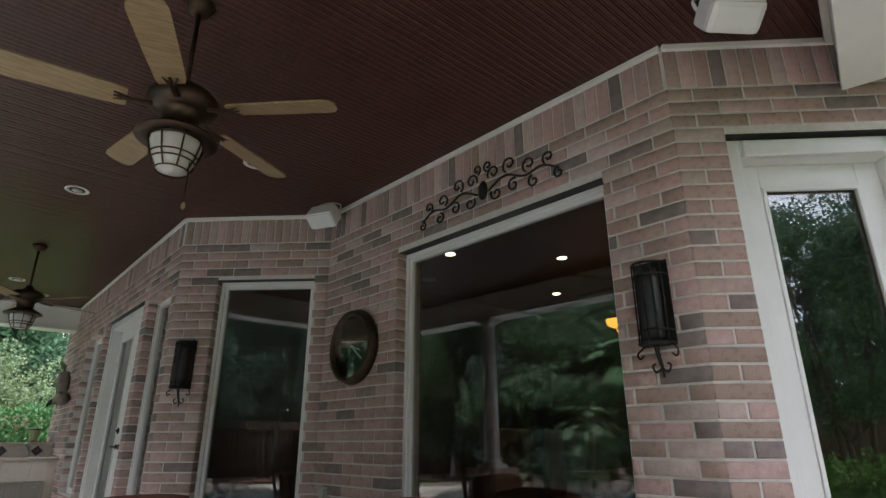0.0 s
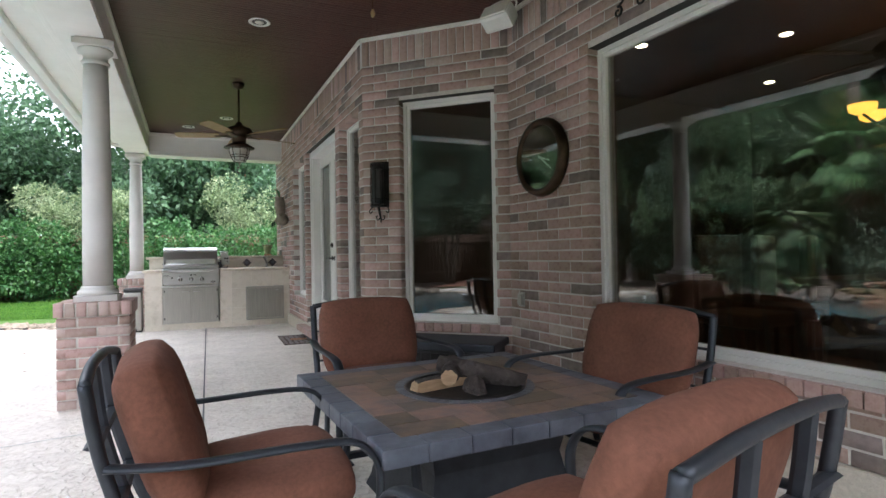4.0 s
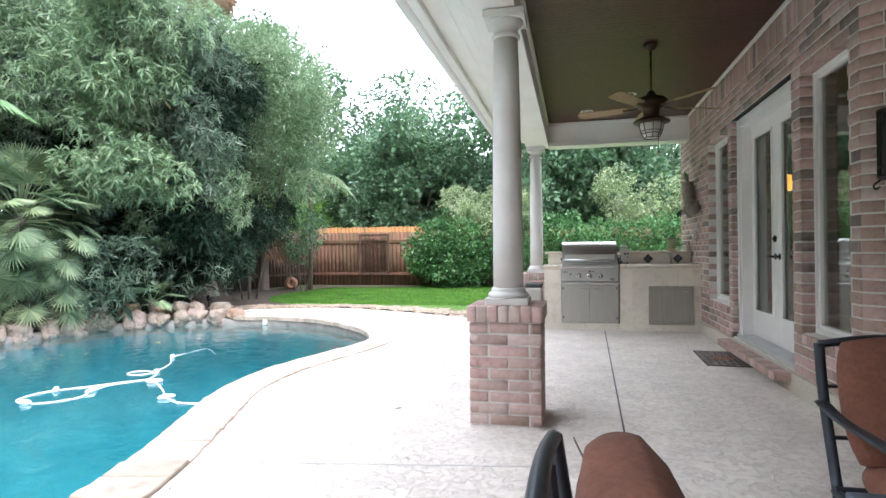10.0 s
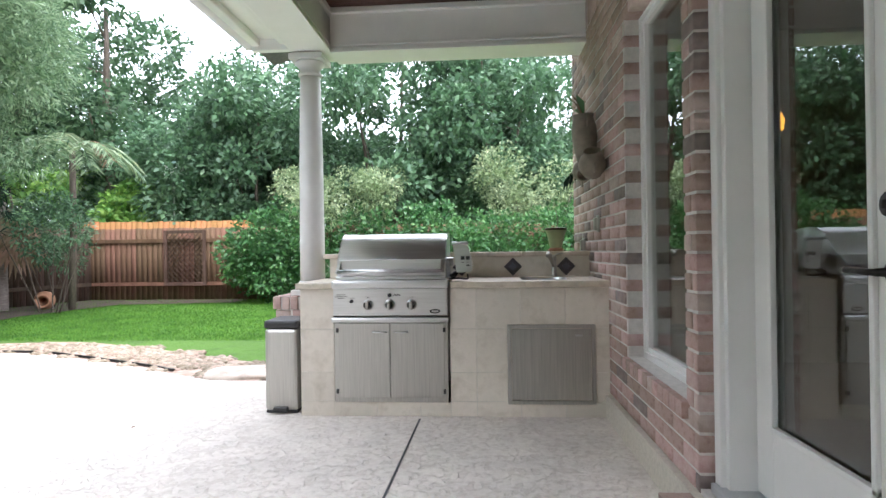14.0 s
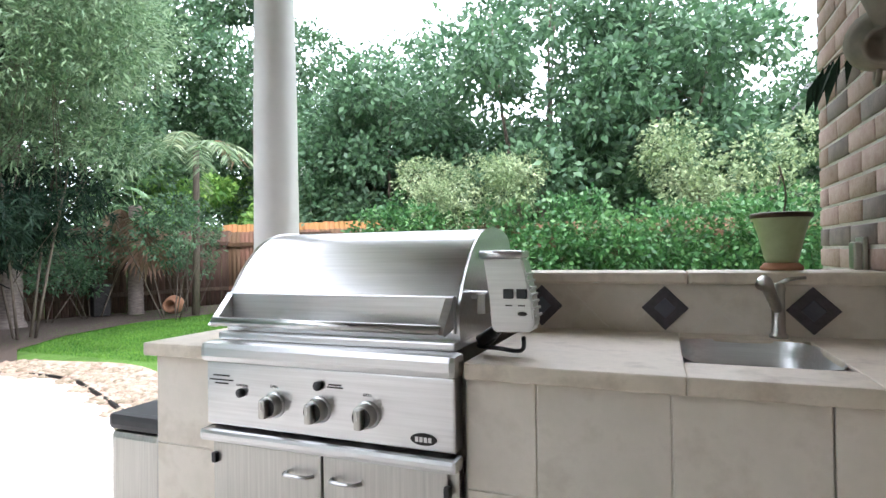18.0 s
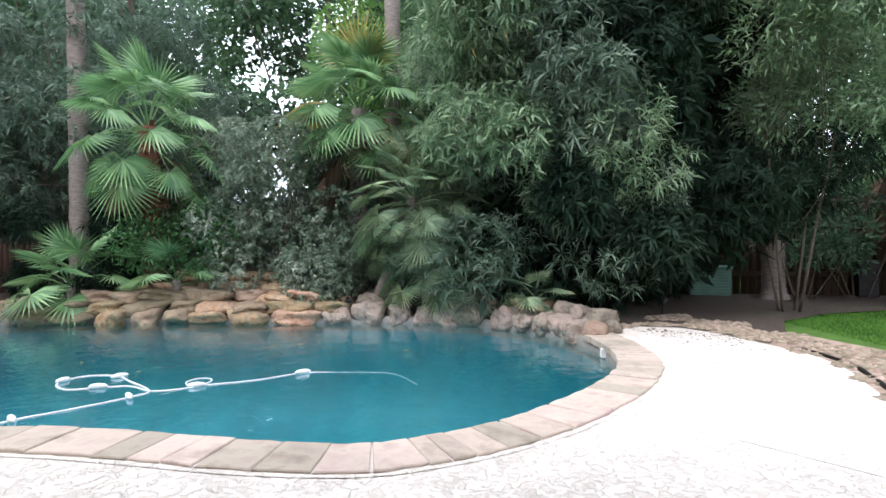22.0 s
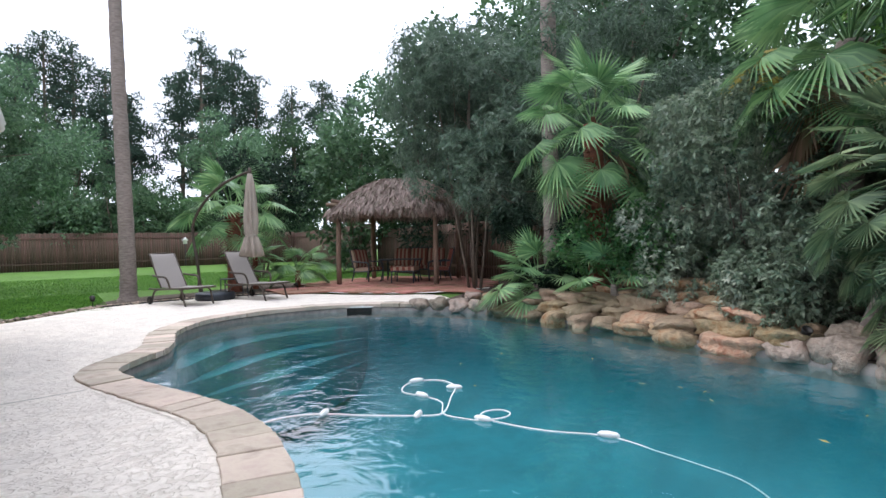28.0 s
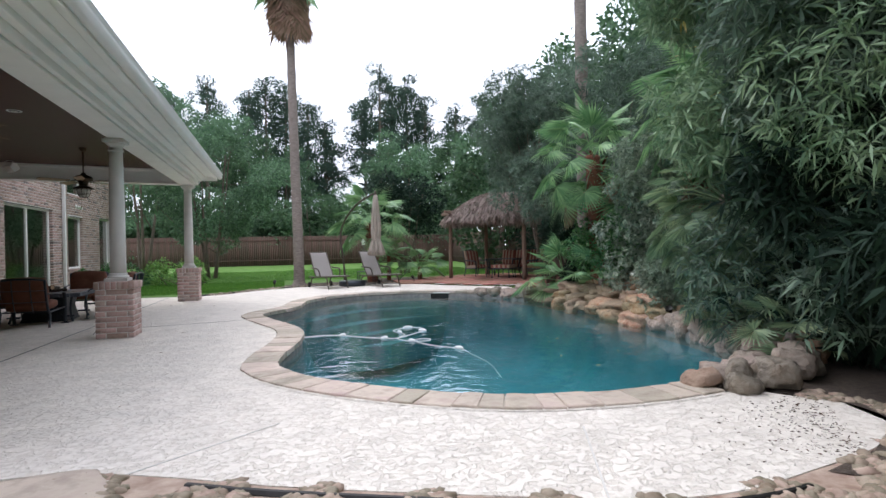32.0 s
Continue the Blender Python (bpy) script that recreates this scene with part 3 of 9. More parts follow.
deck_material()
deck_loop = curve_points([(*p, 0) for p in DECK_EDGE], 3)[:-3] + [Vector((1.5, 9.95, 0)), Vector((1.55, 4.2, 0)), Vector((2.56, 3.1, 0)), Vector((2.56, -0.2, 0)), Vector((3.6, -1.3, 0))] + curve_points([(*p, 0) for p in DECK_SOUTH], 3)
k0 = min(range(len(POOL_OUT)), key=lambda i: (POOL_OUT[i] - Vector((-8.2, -0.75, 0))).length)
k1 = min(range(len(POOL_OUT)), key=lambda i: (POOL_OUT[i] - Vector((-6.45, 9.38, 0))).length)
near_side = POOL_OUT[k1:] + POOL_OUT[:k0 + 1]
deck_loop = deck_loop + near_side[::-1]
deck = part("pavement", poly_fill([deck_loop], 0.0, 0.1), DECK)
tagged(deck, "cream textured concrete pool deck and patio floor", "deck", kind="structure")
for k, (a, b) in enumerate((((0.0, 8.4), (-0.14, 3.3)), ((-0.14, 3.3), (-0.30, -2.8)), ((-3.05, 9.0), (-2.0, 9.85)), ((-4.95, 9.75), (-4.5, 10.75)), ((-0.18, 3.3), (-2.6, 2.9)))):
    d = Vector((b[0] - a[0], b[1] - a[1], 0))
    bm = boxed(0, d.length, -0.006, 0.006, -0.002, 0.002)
    ob = part("joint", bm, PLASTIC if k < 2 else MORTAR, deck, "dark expansion joint")
    ob.matrix_basis = pose(a[0], a[1], 0.0015, 0, 0, math.degrees(math.atan2(d.y, d.x)))

# pool shell and water
water_m = pane_material("pool_water", (0.74, 0.95, 0.96), 0.025)
wnt = water_m.node_tree
tcw, nzw, bpw = wnt.nodes.new("ShaderNodeTexCoord"), wnt.nodes.new("ShaderNodeTexNoise"), wnt.nodes.new("ShaderNodeBump")
nzw.inputs["Scale"].default_value, nzw.inputs["Detail"].default_value, nzw.inputs["Distortion"].default_value = 5.5, 3, 0.6
bpw.inputs["Strength"].default_value, bpw.inputs["Distance"].default_value = 0.24, 0.05
wnt.links.new(tcw.outputs["Object"], nzw.inputs[0]), wnt.links.new(nzw.outputs[0], bpw.inputs["Height"])
for nd in wnt.nodes:
    if nd.type in ("BSDF_GLOSSY", "FRESNEL"):
        wnt.links.new(bpw.outputs[0], nd.inputs["Normal"])
WATER_Z = -0.13
pool = thing("pool_shell", pose(0, 0, 0), "freeform swimming pool lined with teal plaster", "pool", kind="structure")
bm = bmesh.new()
rings = []
for d, z in ((-0.06, -0.02), (0.0, -0.06), (0.0, -0.24), (0.04, -0.7), (0.1, -1.0), (0.2, -1.25), (0.35, -1.45), (0.55, -1.6), (0.85, -1.72), (1.2, -1.8)):
    rings.append([bm.verts.new((p.x, p.y, z)) for p in offset_loop(POOL_EDGE, d)])
for a, b in zip(rings, rings[1:]):
    for i in range(len(a)):
        j = (i + 1) % len(a)
        bm.faces.new((a[i], a[j], b[j], b[i]))
bmesh.ops.triangle_fill(bm, edges=[bm.edges.get((rings[-1][i], rings[-1][(i + 1) % len(rings[-1])])) for i in range(len(rings[-1]))], use_beauty=True)
bmesh.ops.recalc_face_normals(bm, faces=bm.faces)
for f in bm.faces:
    f.material_index = 1 if max(v.co.z for v in f.verts) > -0.1 else 0
part("basin", bm, [PLASTER, TILE_LINE], pool, "", True)
water = part("water", poly_fill([offset_loop(POOL_EDGE, -0.01)], WATER_Z), water_m)
tagged(water, "clear teal pool water with small ripples", "water", kind="structure")
water.visible_shadow = False

# ---- house ----
Z_HEAD = 2.52
wall_long = brick_wall("wall_east", P_END, P_A, 0.16, CEILING_Z, [(1.85, 2.80, 0.50, 2.50), (2.92, 4.67, 0.18, 2.56), (4.83, 5.60, 0.50, 2.50)],
                       "pinkish-brown brick house wall with soldier course under the porch ceiling", near=(1.3, 6.6))
wall_diag = brick_wall("wall_bay_side", P_A, P_B, 0.16, CEILING_Z, [(0.38, 1.29, 0.49, 2.53)], "angled brick bay wall with one tall window", near=(1.8, 3.6))
wall_big = brick_wall("wall_bay_front", P_B, P_C, 0.16, CEILING_Z, [(1.0, 2.83, 0.50, 2.52)], "brick bay wall with a wide picture window", near=(2.3, 0.7))
wall_door = brick_wall("wall_bay_end", P_C, P_D, 0.16, CEILING_Z, [(0.25, 1.18, 0.20, 2.60)], "angled brick wall with a glazed white door", near=(2.6, -0.4))

# foundation kerb under the brickwork
bm = bmesh.new()
for a, b in ((P_END, P_A), (P_A, P_B), (P_B, P_C), (P_C, P_D)):
    a, b = Vector((*a, 0)), Vector((*b, 0))
    d = (b - a).normalized()
    r = Vector((d.y, -d.x, 0))
    m = Matrix(((*d, 0), (*(-r), 0), (0, 0, 1, 0), (0, 0, 0, 1))).transposed()
    m.translation = a
    box(bm, -0.03, (b - a).length + 0.03, -0.035, 0.22, -0.05, 0.158, 0.0, m)
foundation = part("foundation_1", bm, STUCCO)
tagged(foundation, "rough cream stucco foundation kerb along the brick walls", "foundation", kind="structure")


def wall_frame(p0, p1):
    p0, p1 = Vector((*p0, 0)), Vector((*p1, 0))
    d = (p1 - p0).normalized()
    m = Matrix(((*d, 0), (-d.y, d.x, 0, 0), (0, 0, 1, 0), (0, 0, 0, 1))).transposed()
    m.translation = p0
    return m


def frame_bars(u0, u1, z0, z1, w, y0, y1, bevel=0.004):
    """Four bars round an opening, one bmesh each."""
    return [boxed(u0, u0 + w, y0, y1, z0, z1, bevel), boxed(u1 - w, u1, y0, y1, z0, z1, bevel), boxed(u0 + w, u1 - w, y0, y1, z1 - w, z1, bevel), boxed(u0 + w, u1 - w, y0, y1, z0, z0 + w, bevel)]


def window(name, base, u0, u1, z0, z1, label):
    w = thing(name, base, label, "window", kind="structure")
    bm = bmesh.new()
    for y0, y1, ww, ins in ((0.085, 0.16, 0.035, 0.0), (0.10, 0.15, 0.03, 0.035)):
        a, b, c, d = u0 + ins, u1 - ins, z0 + ins, z1 - ins
        for q in ((a, a + ww, c, d), (b - ww, b, c, d), (a + ww, b - ww, d - ww, d), (a + ww, b - ww, c, c + ww)):
            box(bm, q[0], q[1], y0, y1, q[2], q[3], 0.003)
    part("frame", bm, WHITE, w)
    g = part("pane", boxed(u0 + 0.06, u1 - 0.06, 0.122, 0.128, z0 + 0.06, z1 - 0.06), GLASS, w)
    g.visible_shadow = False
    part("lintel", boxed(u0 - 0.02, u1 + 0.02, 0.004, 0.1, z1 - 0.002, z1 + 0.012), BLACK, w, "dark steel lintel")
    n = max(3, int((u1 - u0) / COURSE))
    for k in range(n):
        a = u0 - 0.02 + (u1 - u0 + 0.04) * k / n
        ob = part("sill_brick", boxed(a + 0.004, a + (u1 - u0 + 0.04) / n - 0.004, -0.035, 0.1, z0 - 0.075, z0 - 0.003, 0.004), BRICKS[pick_brick() % 3], w)
    return w


def glazed_leaf(parent, u0, u1, z0, z1, y0, rail=0.26, stile=0.115):
    leaf = part("leaf", boxed(u0, u0 + stile, y0, y0 + 0.045, z0, z1, 0.004), WHITE, parent)
    for q in ((u1 - stile, u1, z0, z1), (u0 + stile, u1 - stile, z1 - 0.13, z1), (u0 + stile, u1 - stile, z0, z0 + rail)):
        part("rail", boxed(q[0], q[1], y0, y0 + 0.045, q[2], q[3], 0.004), WHITE, leaf)
    bm = bmesh.new()
    a, b, c, d = u0 + stile, u1 - stile, z0 + rail, z1 - 0.13
    for q in ((a, a + 0.02, c, d), (b - 0.02, b, c, d), (a, b, d - 0.02, d), (a, b, c, c + 0.02)):
        box(bm, q[0], q[1], y0 - 0.012, y0 + 0.01, q[2], q[3], 0.004)
    part("glazing_bead", bm, WHITE, leaf)
    g = part("pane", boxed(a + 0.003, b - 0.003, y0 + 0.018, y0 + 0.026, c + 0.003, d - 0.003), GLASS, leaf)
    g.visible_shadow = False
    return leaf


WM = wall_frame(P_END, P_A)
window("window_1", WM, 1.85, 2.80, 0.50, 2.50, "tall narrow white-framed window in the brick wall")
window("window_2", WM, 4.83, 5.60, 0.50, 2.50, "tall white-framed window beside the double doors")
window("window_3", wall_frame(P_A, P_B), 0.38, 1.29, 0.49, 2.53, "tall white-framed bay window reflecting the garden")
window("window_4", wall_frame(P_B, P_C), 1.0, 2.83, 0.50, 2.52, "wide white-framed picture window reflecting trees")


def door_case(name, base, u0, u1, z0, z1, leaves, label):
    d = thing(name, base, label, "door", kind="structure")
    bm = bmesh.new()
    for q in ((u0, u0 + 0.1, z0, z1), (u1 - 0.1, u1, z0, z1), (u0 + 0.1, u1 - 0.1, z1 - 0.1, z1)):
        box(bm, q[0], q[1], 0.07, 0.22, q[2], q[3], 0.004)
        box(bm, q[0] + 0.012, q[1] - 0.03, 0.05, 0.09, q[2], q[3] - 0.012, 0.006)
    part("door_frame", bm, WHITE, d)
    part("threshold", boxed(u0 + 0.02, u1 - 0.02, 0.03, 0.24, z0 - 0.012, z0 + 0.035, 0.006), SHADE_GREY, d, "grey metal threshold")
    w = (u1 - u0 - 0.2) / leaves
    for k in range(leaves):
        glazed_leaf(d, u0 + 0.1 + k * w + 0.003, u0 + 0.1 + (k + 1) * w - 0.003, z0 + 0.04, z1 - 0.103, 0.17)
    part("lintel", boxed(u0 - 0.02, u1 + 0.02, 0.004, 0.1, z1 - 0.001, z1 + 0.014), BLACK, d, "dark steel lintel")
    return d


def lever(door, u, z, side, dead=False):
    bm = lathe([(0.001, 0), (0.03, 0.002), (0.03, 0.008), (0.012, 0.014), (0.010, 0.05)], 16, None, pose(u, 0.17, z, 90, 0, 0))
    tube([(u, 0.125, z), (u + 0.03 * side, 0.12, z), (u + 0.11 * side, 0.12, z + 0.004)], 0.009, 8, bm)
    part("door_handle", bm, BLACK, door, "black lever handle", True)
    if dead:
        part("deadbolt", lathe([(0.001, 0), (0.032, 0.002), (0.032, 0.016), (0.012, 0.02), (0.011, 0.03)], 16, None, pose(u, 0.17, z + 0.17, 90, 0, 0)), BLACK, door, "", True)


door1 = door_case("door_1", WM, 2.92, 4.67, 0.18, 2.56, 2, "closed white double doors with full glass panes")
lever(door1, 3.795 - 0.055, 1.07, -1, True)
lever(door1, 3.795 + 0.055, 1.07, 1)
for k in range(26):
    a = 2.9 + k * 0.0688
    part("step_brick", boxed(a, a + 0.0645, -0.16, 0.05, 0.085, 0.155, 0.004), BRICKS[pick_brick() % 3], door1)
door2 = door_case("door_2", wall_frame(P_C, P_D), 0.25, 1.18, 0.20, 2.60, 1, "closed white single door with a tall glass pane")
for k in range(14):
    a = 0.24 + k * 0.068
    part("step_brick", boxed(a, a + 0.0635, -0.14, 0.05, 0.10, 0.17, 0.004), BRICKS[pick_brick() % 3], door2)

# rooms behind the glass, their dimness put into the dark surface colour
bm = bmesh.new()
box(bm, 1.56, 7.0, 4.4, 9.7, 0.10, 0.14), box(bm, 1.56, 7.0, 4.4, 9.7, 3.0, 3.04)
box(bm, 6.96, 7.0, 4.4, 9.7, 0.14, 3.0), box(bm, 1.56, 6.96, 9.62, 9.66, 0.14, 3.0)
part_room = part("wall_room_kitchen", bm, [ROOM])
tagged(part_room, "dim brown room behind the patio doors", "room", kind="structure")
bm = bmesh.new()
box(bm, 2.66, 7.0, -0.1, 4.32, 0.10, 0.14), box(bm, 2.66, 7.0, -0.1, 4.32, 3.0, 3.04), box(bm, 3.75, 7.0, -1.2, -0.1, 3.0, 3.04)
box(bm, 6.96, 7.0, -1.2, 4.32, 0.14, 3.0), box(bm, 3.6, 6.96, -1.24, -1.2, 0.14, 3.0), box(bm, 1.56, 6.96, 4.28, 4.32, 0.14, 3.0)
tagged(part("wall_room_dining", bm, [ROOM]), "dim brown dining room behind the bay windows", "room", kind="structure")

# house body and roof
bm = bmesh.new()
box(bm, 7.02, 7.3, -10, 9.85, 0, 5.4), box(bm, 1.535, 7.0, 9.7, 9.85, -0.04, 3.3), box(bm, 3.5, 7.02, -1.5, -1.26, 0, 4.2)
tagged(part("wall_house_core", bm, BRICK), "plain brick body of the house", "wall", kind="structure")


def roof_sheet(name, pts, thick, label):
    bm = bmesh.new()
    vs = [bm.verts.new(p) for p in pts]
    f = bm.faces.new(vs)
    r = bmesh.ops.extrude_face_region(bm, geom=[f])
    for v in r["geom"]:
        if isinstance(v, bmesh.types.BMVert):
            v.co.z -= thick
    bmesh.ops.recalc_face_normals(bm, faces=bm.faces)
    return tagged(part(name, bm, ROOF), label, "roof", kind="structure")


roof_sheet("roof_1", [(-1.66, -2.2, 3.16), (7.3, -2.2, 5.6), (7.3, 10.2, 5.6), (-1.66, 10.2, 3.16)], 0.1, "grey shingle roof over porch and house")

# porch ceiling: narrow stained boards with beads
ceil_loop = [(-0.8, 9.42), (1.31, 9.42), (1.31, 4.11), (2.31, 3.10), (2.42, -0.15), (3.4, -1.13), (3.4, -1.85), (-0.8, -1.85)]
bm = poly_fill([ceil_loop], CEILING_Z + 0.03)
y = -1.83
while y < 9.38:
    right = 1.31 if y > 4.11 else 1.31 + (4.11 - y) if y >= 3.09 else 2.31 + (3.1 - y) * 0.034 if y > -0.15 else 2.42 + min(-0.15 - y, 0.95)
    z = CEILING_Z + random.uniform(-0.0008, 0.0008)
    v = [bm.verts.new((x, yy, zz)) for x in (-0.8, right) for yy, zz in ((y, z + 0.02), (y + 0.002, z), (y + 0.024, z), (y + 0.027, z + 0.004), (y + 0.030, z), (y + 0.040, z), (y + 0.042, z + 0.02))]
    for k in range(6):
        bm.faces.new((v[k], v[k + 1], v[k + 8], v[k + 7]))
    y += 0.043
ceiling = part("ceiling", bm, CEIL)
tagged(ceiling, "dark red-brown stained beadboard porch ceiling", "ceiling", kind="structure")
bm = bmesh.new()
box(bm, -0.8, 1.31, -1.85, 9.4, 3.2, 3.24), box(bm, 1.3, 3.3, -1.85, 4.2, 3.2, 3.24)
tagged(part("ceiling_deck", bm, ROOF), "boarding above the porch ceiling", "ceiling", kind="structure")

# cream trim strip along the wall tops
bm = bmesh.new()
for a, b in ((P_END, P_A), (P_A, P_B), (P_B, P_C), (P_C, P_D)):
    m = wall_frame(a, b)
    ln = (Vector(b) - Vector(a)).length
    box(bm, 0.0 if a != P_END else 0.5, ln, -0.03, -0.004, CEILING_Z - 0.035, CEILING_Z - 0.001, 0.004, m)
tagged(part("trim_1", bm, CREAM), "thin cream trim strip where brick meets ceiling", "trim", kind="structure")


def beam(name, a, b, z0, z1, wide, label, mould=True):
    m = wall_frame(a, b)
    ln = (Vector(b) - Vector(a)).length
    e = thing(name, m, label, "beam", kind="structure")
    part("core", boxed(0, ln, -wide / 2, wide / 2, z0 + 0.03, z1, 0.003), CREAM, e)
    part("bottom_board", boxed(0, ln, -wide / 2 - 0.02, wide / 2 + 0.02, z0, z0 + 0.03, 0.006), CREAM, e)
    if mould:
        for s in (-1, 1):
            y0 = s * wide / 2
            part("crown", boxed(0, ln, y0, y0 + s * 0.035, z1 - 0.055, z1 - 0.002, 0.012), CREAM, e)
            part("bead", boxed(0, ln, y0, y0 + s * 0.016, z0 + 0.05, z0 + 0.075, 0.006), CREAM, e)
    return e


beam("beam_1", (LINE_X, 9.42), (LINE_X, -1.9), 2.80, CEILING_Z, 0.28, "cream painted boxed beam over the porch columns")
beam("beam_2", (LINE_X + 0.16, 9.28), (WALL_X - 0.002, 9.28), 2.78, CEILING_Z, 0.26, "cream painted end beam above the grill")
beam("beam_3", (LINE_X + 0.16, -1.70), (3.0, -0.92), 2.80, CEILING_Z, 0.26, "cream painted end beam at the far porch end")

# eave: layered mouldings and a rounded gutter
eave = thing("gutter_1", pose(0, 0, 0), "cream painted layered cornice with a rounded metal gutter", "eave", kind="structure")
for k, (x0, x1, z0, z1) in enumerate(((-1.16, -1.10, 2.84, 2.93), (-1.23, -1.10, 2.93, 3.0), (-1.34, -1.10, 3.0, 3.05), (-1.56, -1.10, 3.05, 3.10), (-1.60, -1.52, 2.99, 3.16))):
    part("moulding", boxed(x0, x1, -2.05, 9.55, z0, z1, 0.012), CREAM, eave)
prof = [(-1.585, 3.12), (-1.60, 3.02), (-1.64, 2.985), (-1.69, 3.0), (-1.715, 3.05), (-1.705, 3.09), (-1.73, 3.12), (-1.72, 3.135)]
bm = bmesh.new()
ra = [bm.verts.new((x, -2.08, z)) for x, z in prof]
rb = [bm.verts.new((x, 9.58, z)) for x, z in prof]
for k in range(len(prof) - 1):
    bm.faces.new((ra[k], ra[k + 1], rb[k + 1], rb[k]))
bm.faces.new(ra), bm.faces.new(rb[::-1])
part("gutter", bm, CREAM, eave, "", True)
for yy in (-2.05, 9.48):
    part("end_soffit", boxed(-1.6, 1.3, yy, yy + 0.07, 2.95, 3.15, 0.01), CREAM, eave)


def column(cx, cy, label):
    ped = thing("brick_pedestal", pose(cx, cy, 0), "square pinkish brick pedestal under a white porch column", "pedestal", "porch pedestals")
    part("core", boxed(-0.228, 0.228, -0.228, 0.228, 0, 0.72), MORTAR, ped)
    step = 0.0752
    h = step - JOINT
    for side in range(4):
        m = pose(0, 0, 0, 0, 0, 90 * side)
        for row in range(9):
            u = -0.235 + (0.0 if row % 2 else -0.125)
            while u < 0.22:
                a, b = max(u, -0.235), min(u + BRICK_L - JOINT, 0.235)
                if b - a > 0.03:
                    ob = new("brick", brick_mesh(b - a, h, 0.05, int(rng.choice((0, 1, 1, 1, 2)))))
                    ob.parent = ped
                    ob.matrix_basis = m @ pose(a, -0.228, 0.012 + row * step)
                u += BRICK_L
        for k in range(7):
            ob = new("cap_brick", brick_mesh(0.064, 0.10, 0.2, int(rng.choice((0, 1, 1, 2)))))
            ob.parent = ped
            ob.matrix_basis = m @ pose(-0.25 + 0.0715 * k, -0.245, 0.688)
    part("cap_fill", boxed(-0.24, 0.24, -0.24, 0.24, 0.69, 0.784), MORTAR, ped)
    c = thing("porch_column", pose(cx, cy, 0.788), label, "column", "porch columns")
    part("plinth", boxed(-0.145, 0.145, -0.145, 0.145, 0, 0.045, 0.006), COLUMN, c)
    part("base", lathe([(0.135, 0.045), (0.142, 0.06), (0.135, 0.078), (0.115, 0.086), (0.12, 0.098), (0.108, 0.115)], 28), COLUMN, c, "", True)
    part("shaft", lathe([(0.103, 0.11), (0.102, 0.5), (0.098, 1.1), (0.09, 1.6), (0.083, 1.86)], 32), COLUMN, c, "", True)
    part("capital", lathe([(0.083, 1.83), (0.10, 1.84), (0.10, 1.855), (0.086, 1.862), (0.086, 1.90), (0.10, 1.915), (0.122, 1.94), (0.122, 1.952)], 28), COLUMN, c, "", True)
    part("abacus", boxed(-0.14, 0.14, -0.14, 0.14, 1.952, 2.0, 0.005), COLUMN, c)
    part("block", boxed(-0.12, 0.12, -0.12, 0.12, 1.998, 2.015, 0.003), COLUMN, c)


for cx, cy, lab in zip((LINE_X - 0.045, LINE_X + 0.082, LINE_X), COLUMN_Y, ("round white porch column beside the grill counter", "round white porch column beside the patio seating", "round white porch column at the far porch end")):
    column(cx, cy, lab)

# ---- fences ----
def fence(name, a, b, h, mat, label, near=None, board=0.14, limit=300, cap=False):
    m = wall_frame(a, b)
    ln = (Vector(b) - Vector(a)).length
    e = thing(name, m, label, "fence", kind="structure")
    n = int(ln / board)
    me = [quads_mesh("board", *fence_board(board - 0.006, h), [mat]) for _ in range(4)]
    for k in range(min(n, limit)):
        ob = new("board", me[k % 4])
        ob.parent = e
        ob.location = (k * board, random.uniform(-0.006, 0.006), -0.04 + random.uniform(-0.012, 0.012))
    part("rail", boxed(0, ln, 0.025, 0.06, 0.35, 0.44), mat, e)
    part("rail", boxed(0, ln, 0.025, 0.06, h - 0.4, h - 0.31), mat, e)
    if cap:
        part("cap", boxed(0, ln, -0.03, 0.06, h - 0.03, h + 0.01, 0.004), mat, e)
    return e


def fence_board(w, h):
    v = [(x, y, z) for z in (0, h + random.uniform(-0.006, 0.006)) for x, y in ((0, 0), (w, 0), (w, 0.018), (0, 0.018))]
    return v, [(0, 1, 5, 4), (1, 2, 6, 5), (2, 3, 7, 6), (3, 0, 4, 7), (4, 5, 6, 7), (3, 2, 1, 0)]


fence("fence_1", (6.0, 18.3), (-9.7, 18.3), 1.85, FENCE, "reddish-brown cedar board fence at the lawn's end")
fence("fence_2", (-9.62, 18.36), (-11.65, 11.4), 1.88, FENCE_DARK, "dark weathered board fence behind the planting")
fence("fence_3", (-11.6, 11.6), (-14.4, -14.0), 1.88, FENCE_DARK, "dark weathered board fence behind the palms")
fence("fence_4", (-14.3, -13.8), (-17.5, -33.0), 2.2, FENCE_DARK, "dark weathered board fence beside the lawn")
fence("fence_5", (-17.5, -33.0), (18.0, -33.0), 2.3, FENCE_DARK, "dark brown board fence at the far lawn end")
fence("fence_6", (-10.2, 18.9), (-19, 31.0), 2.0, FENCE_ORANGE, "new orange cedar fence of the neighbouring garden")
fence("fence_7", (-10.0, 18.5), (-5.5, 18.85), 2.05, FENCE_ORANGE, "new orange cedar fence behind the old boards", limit=60)

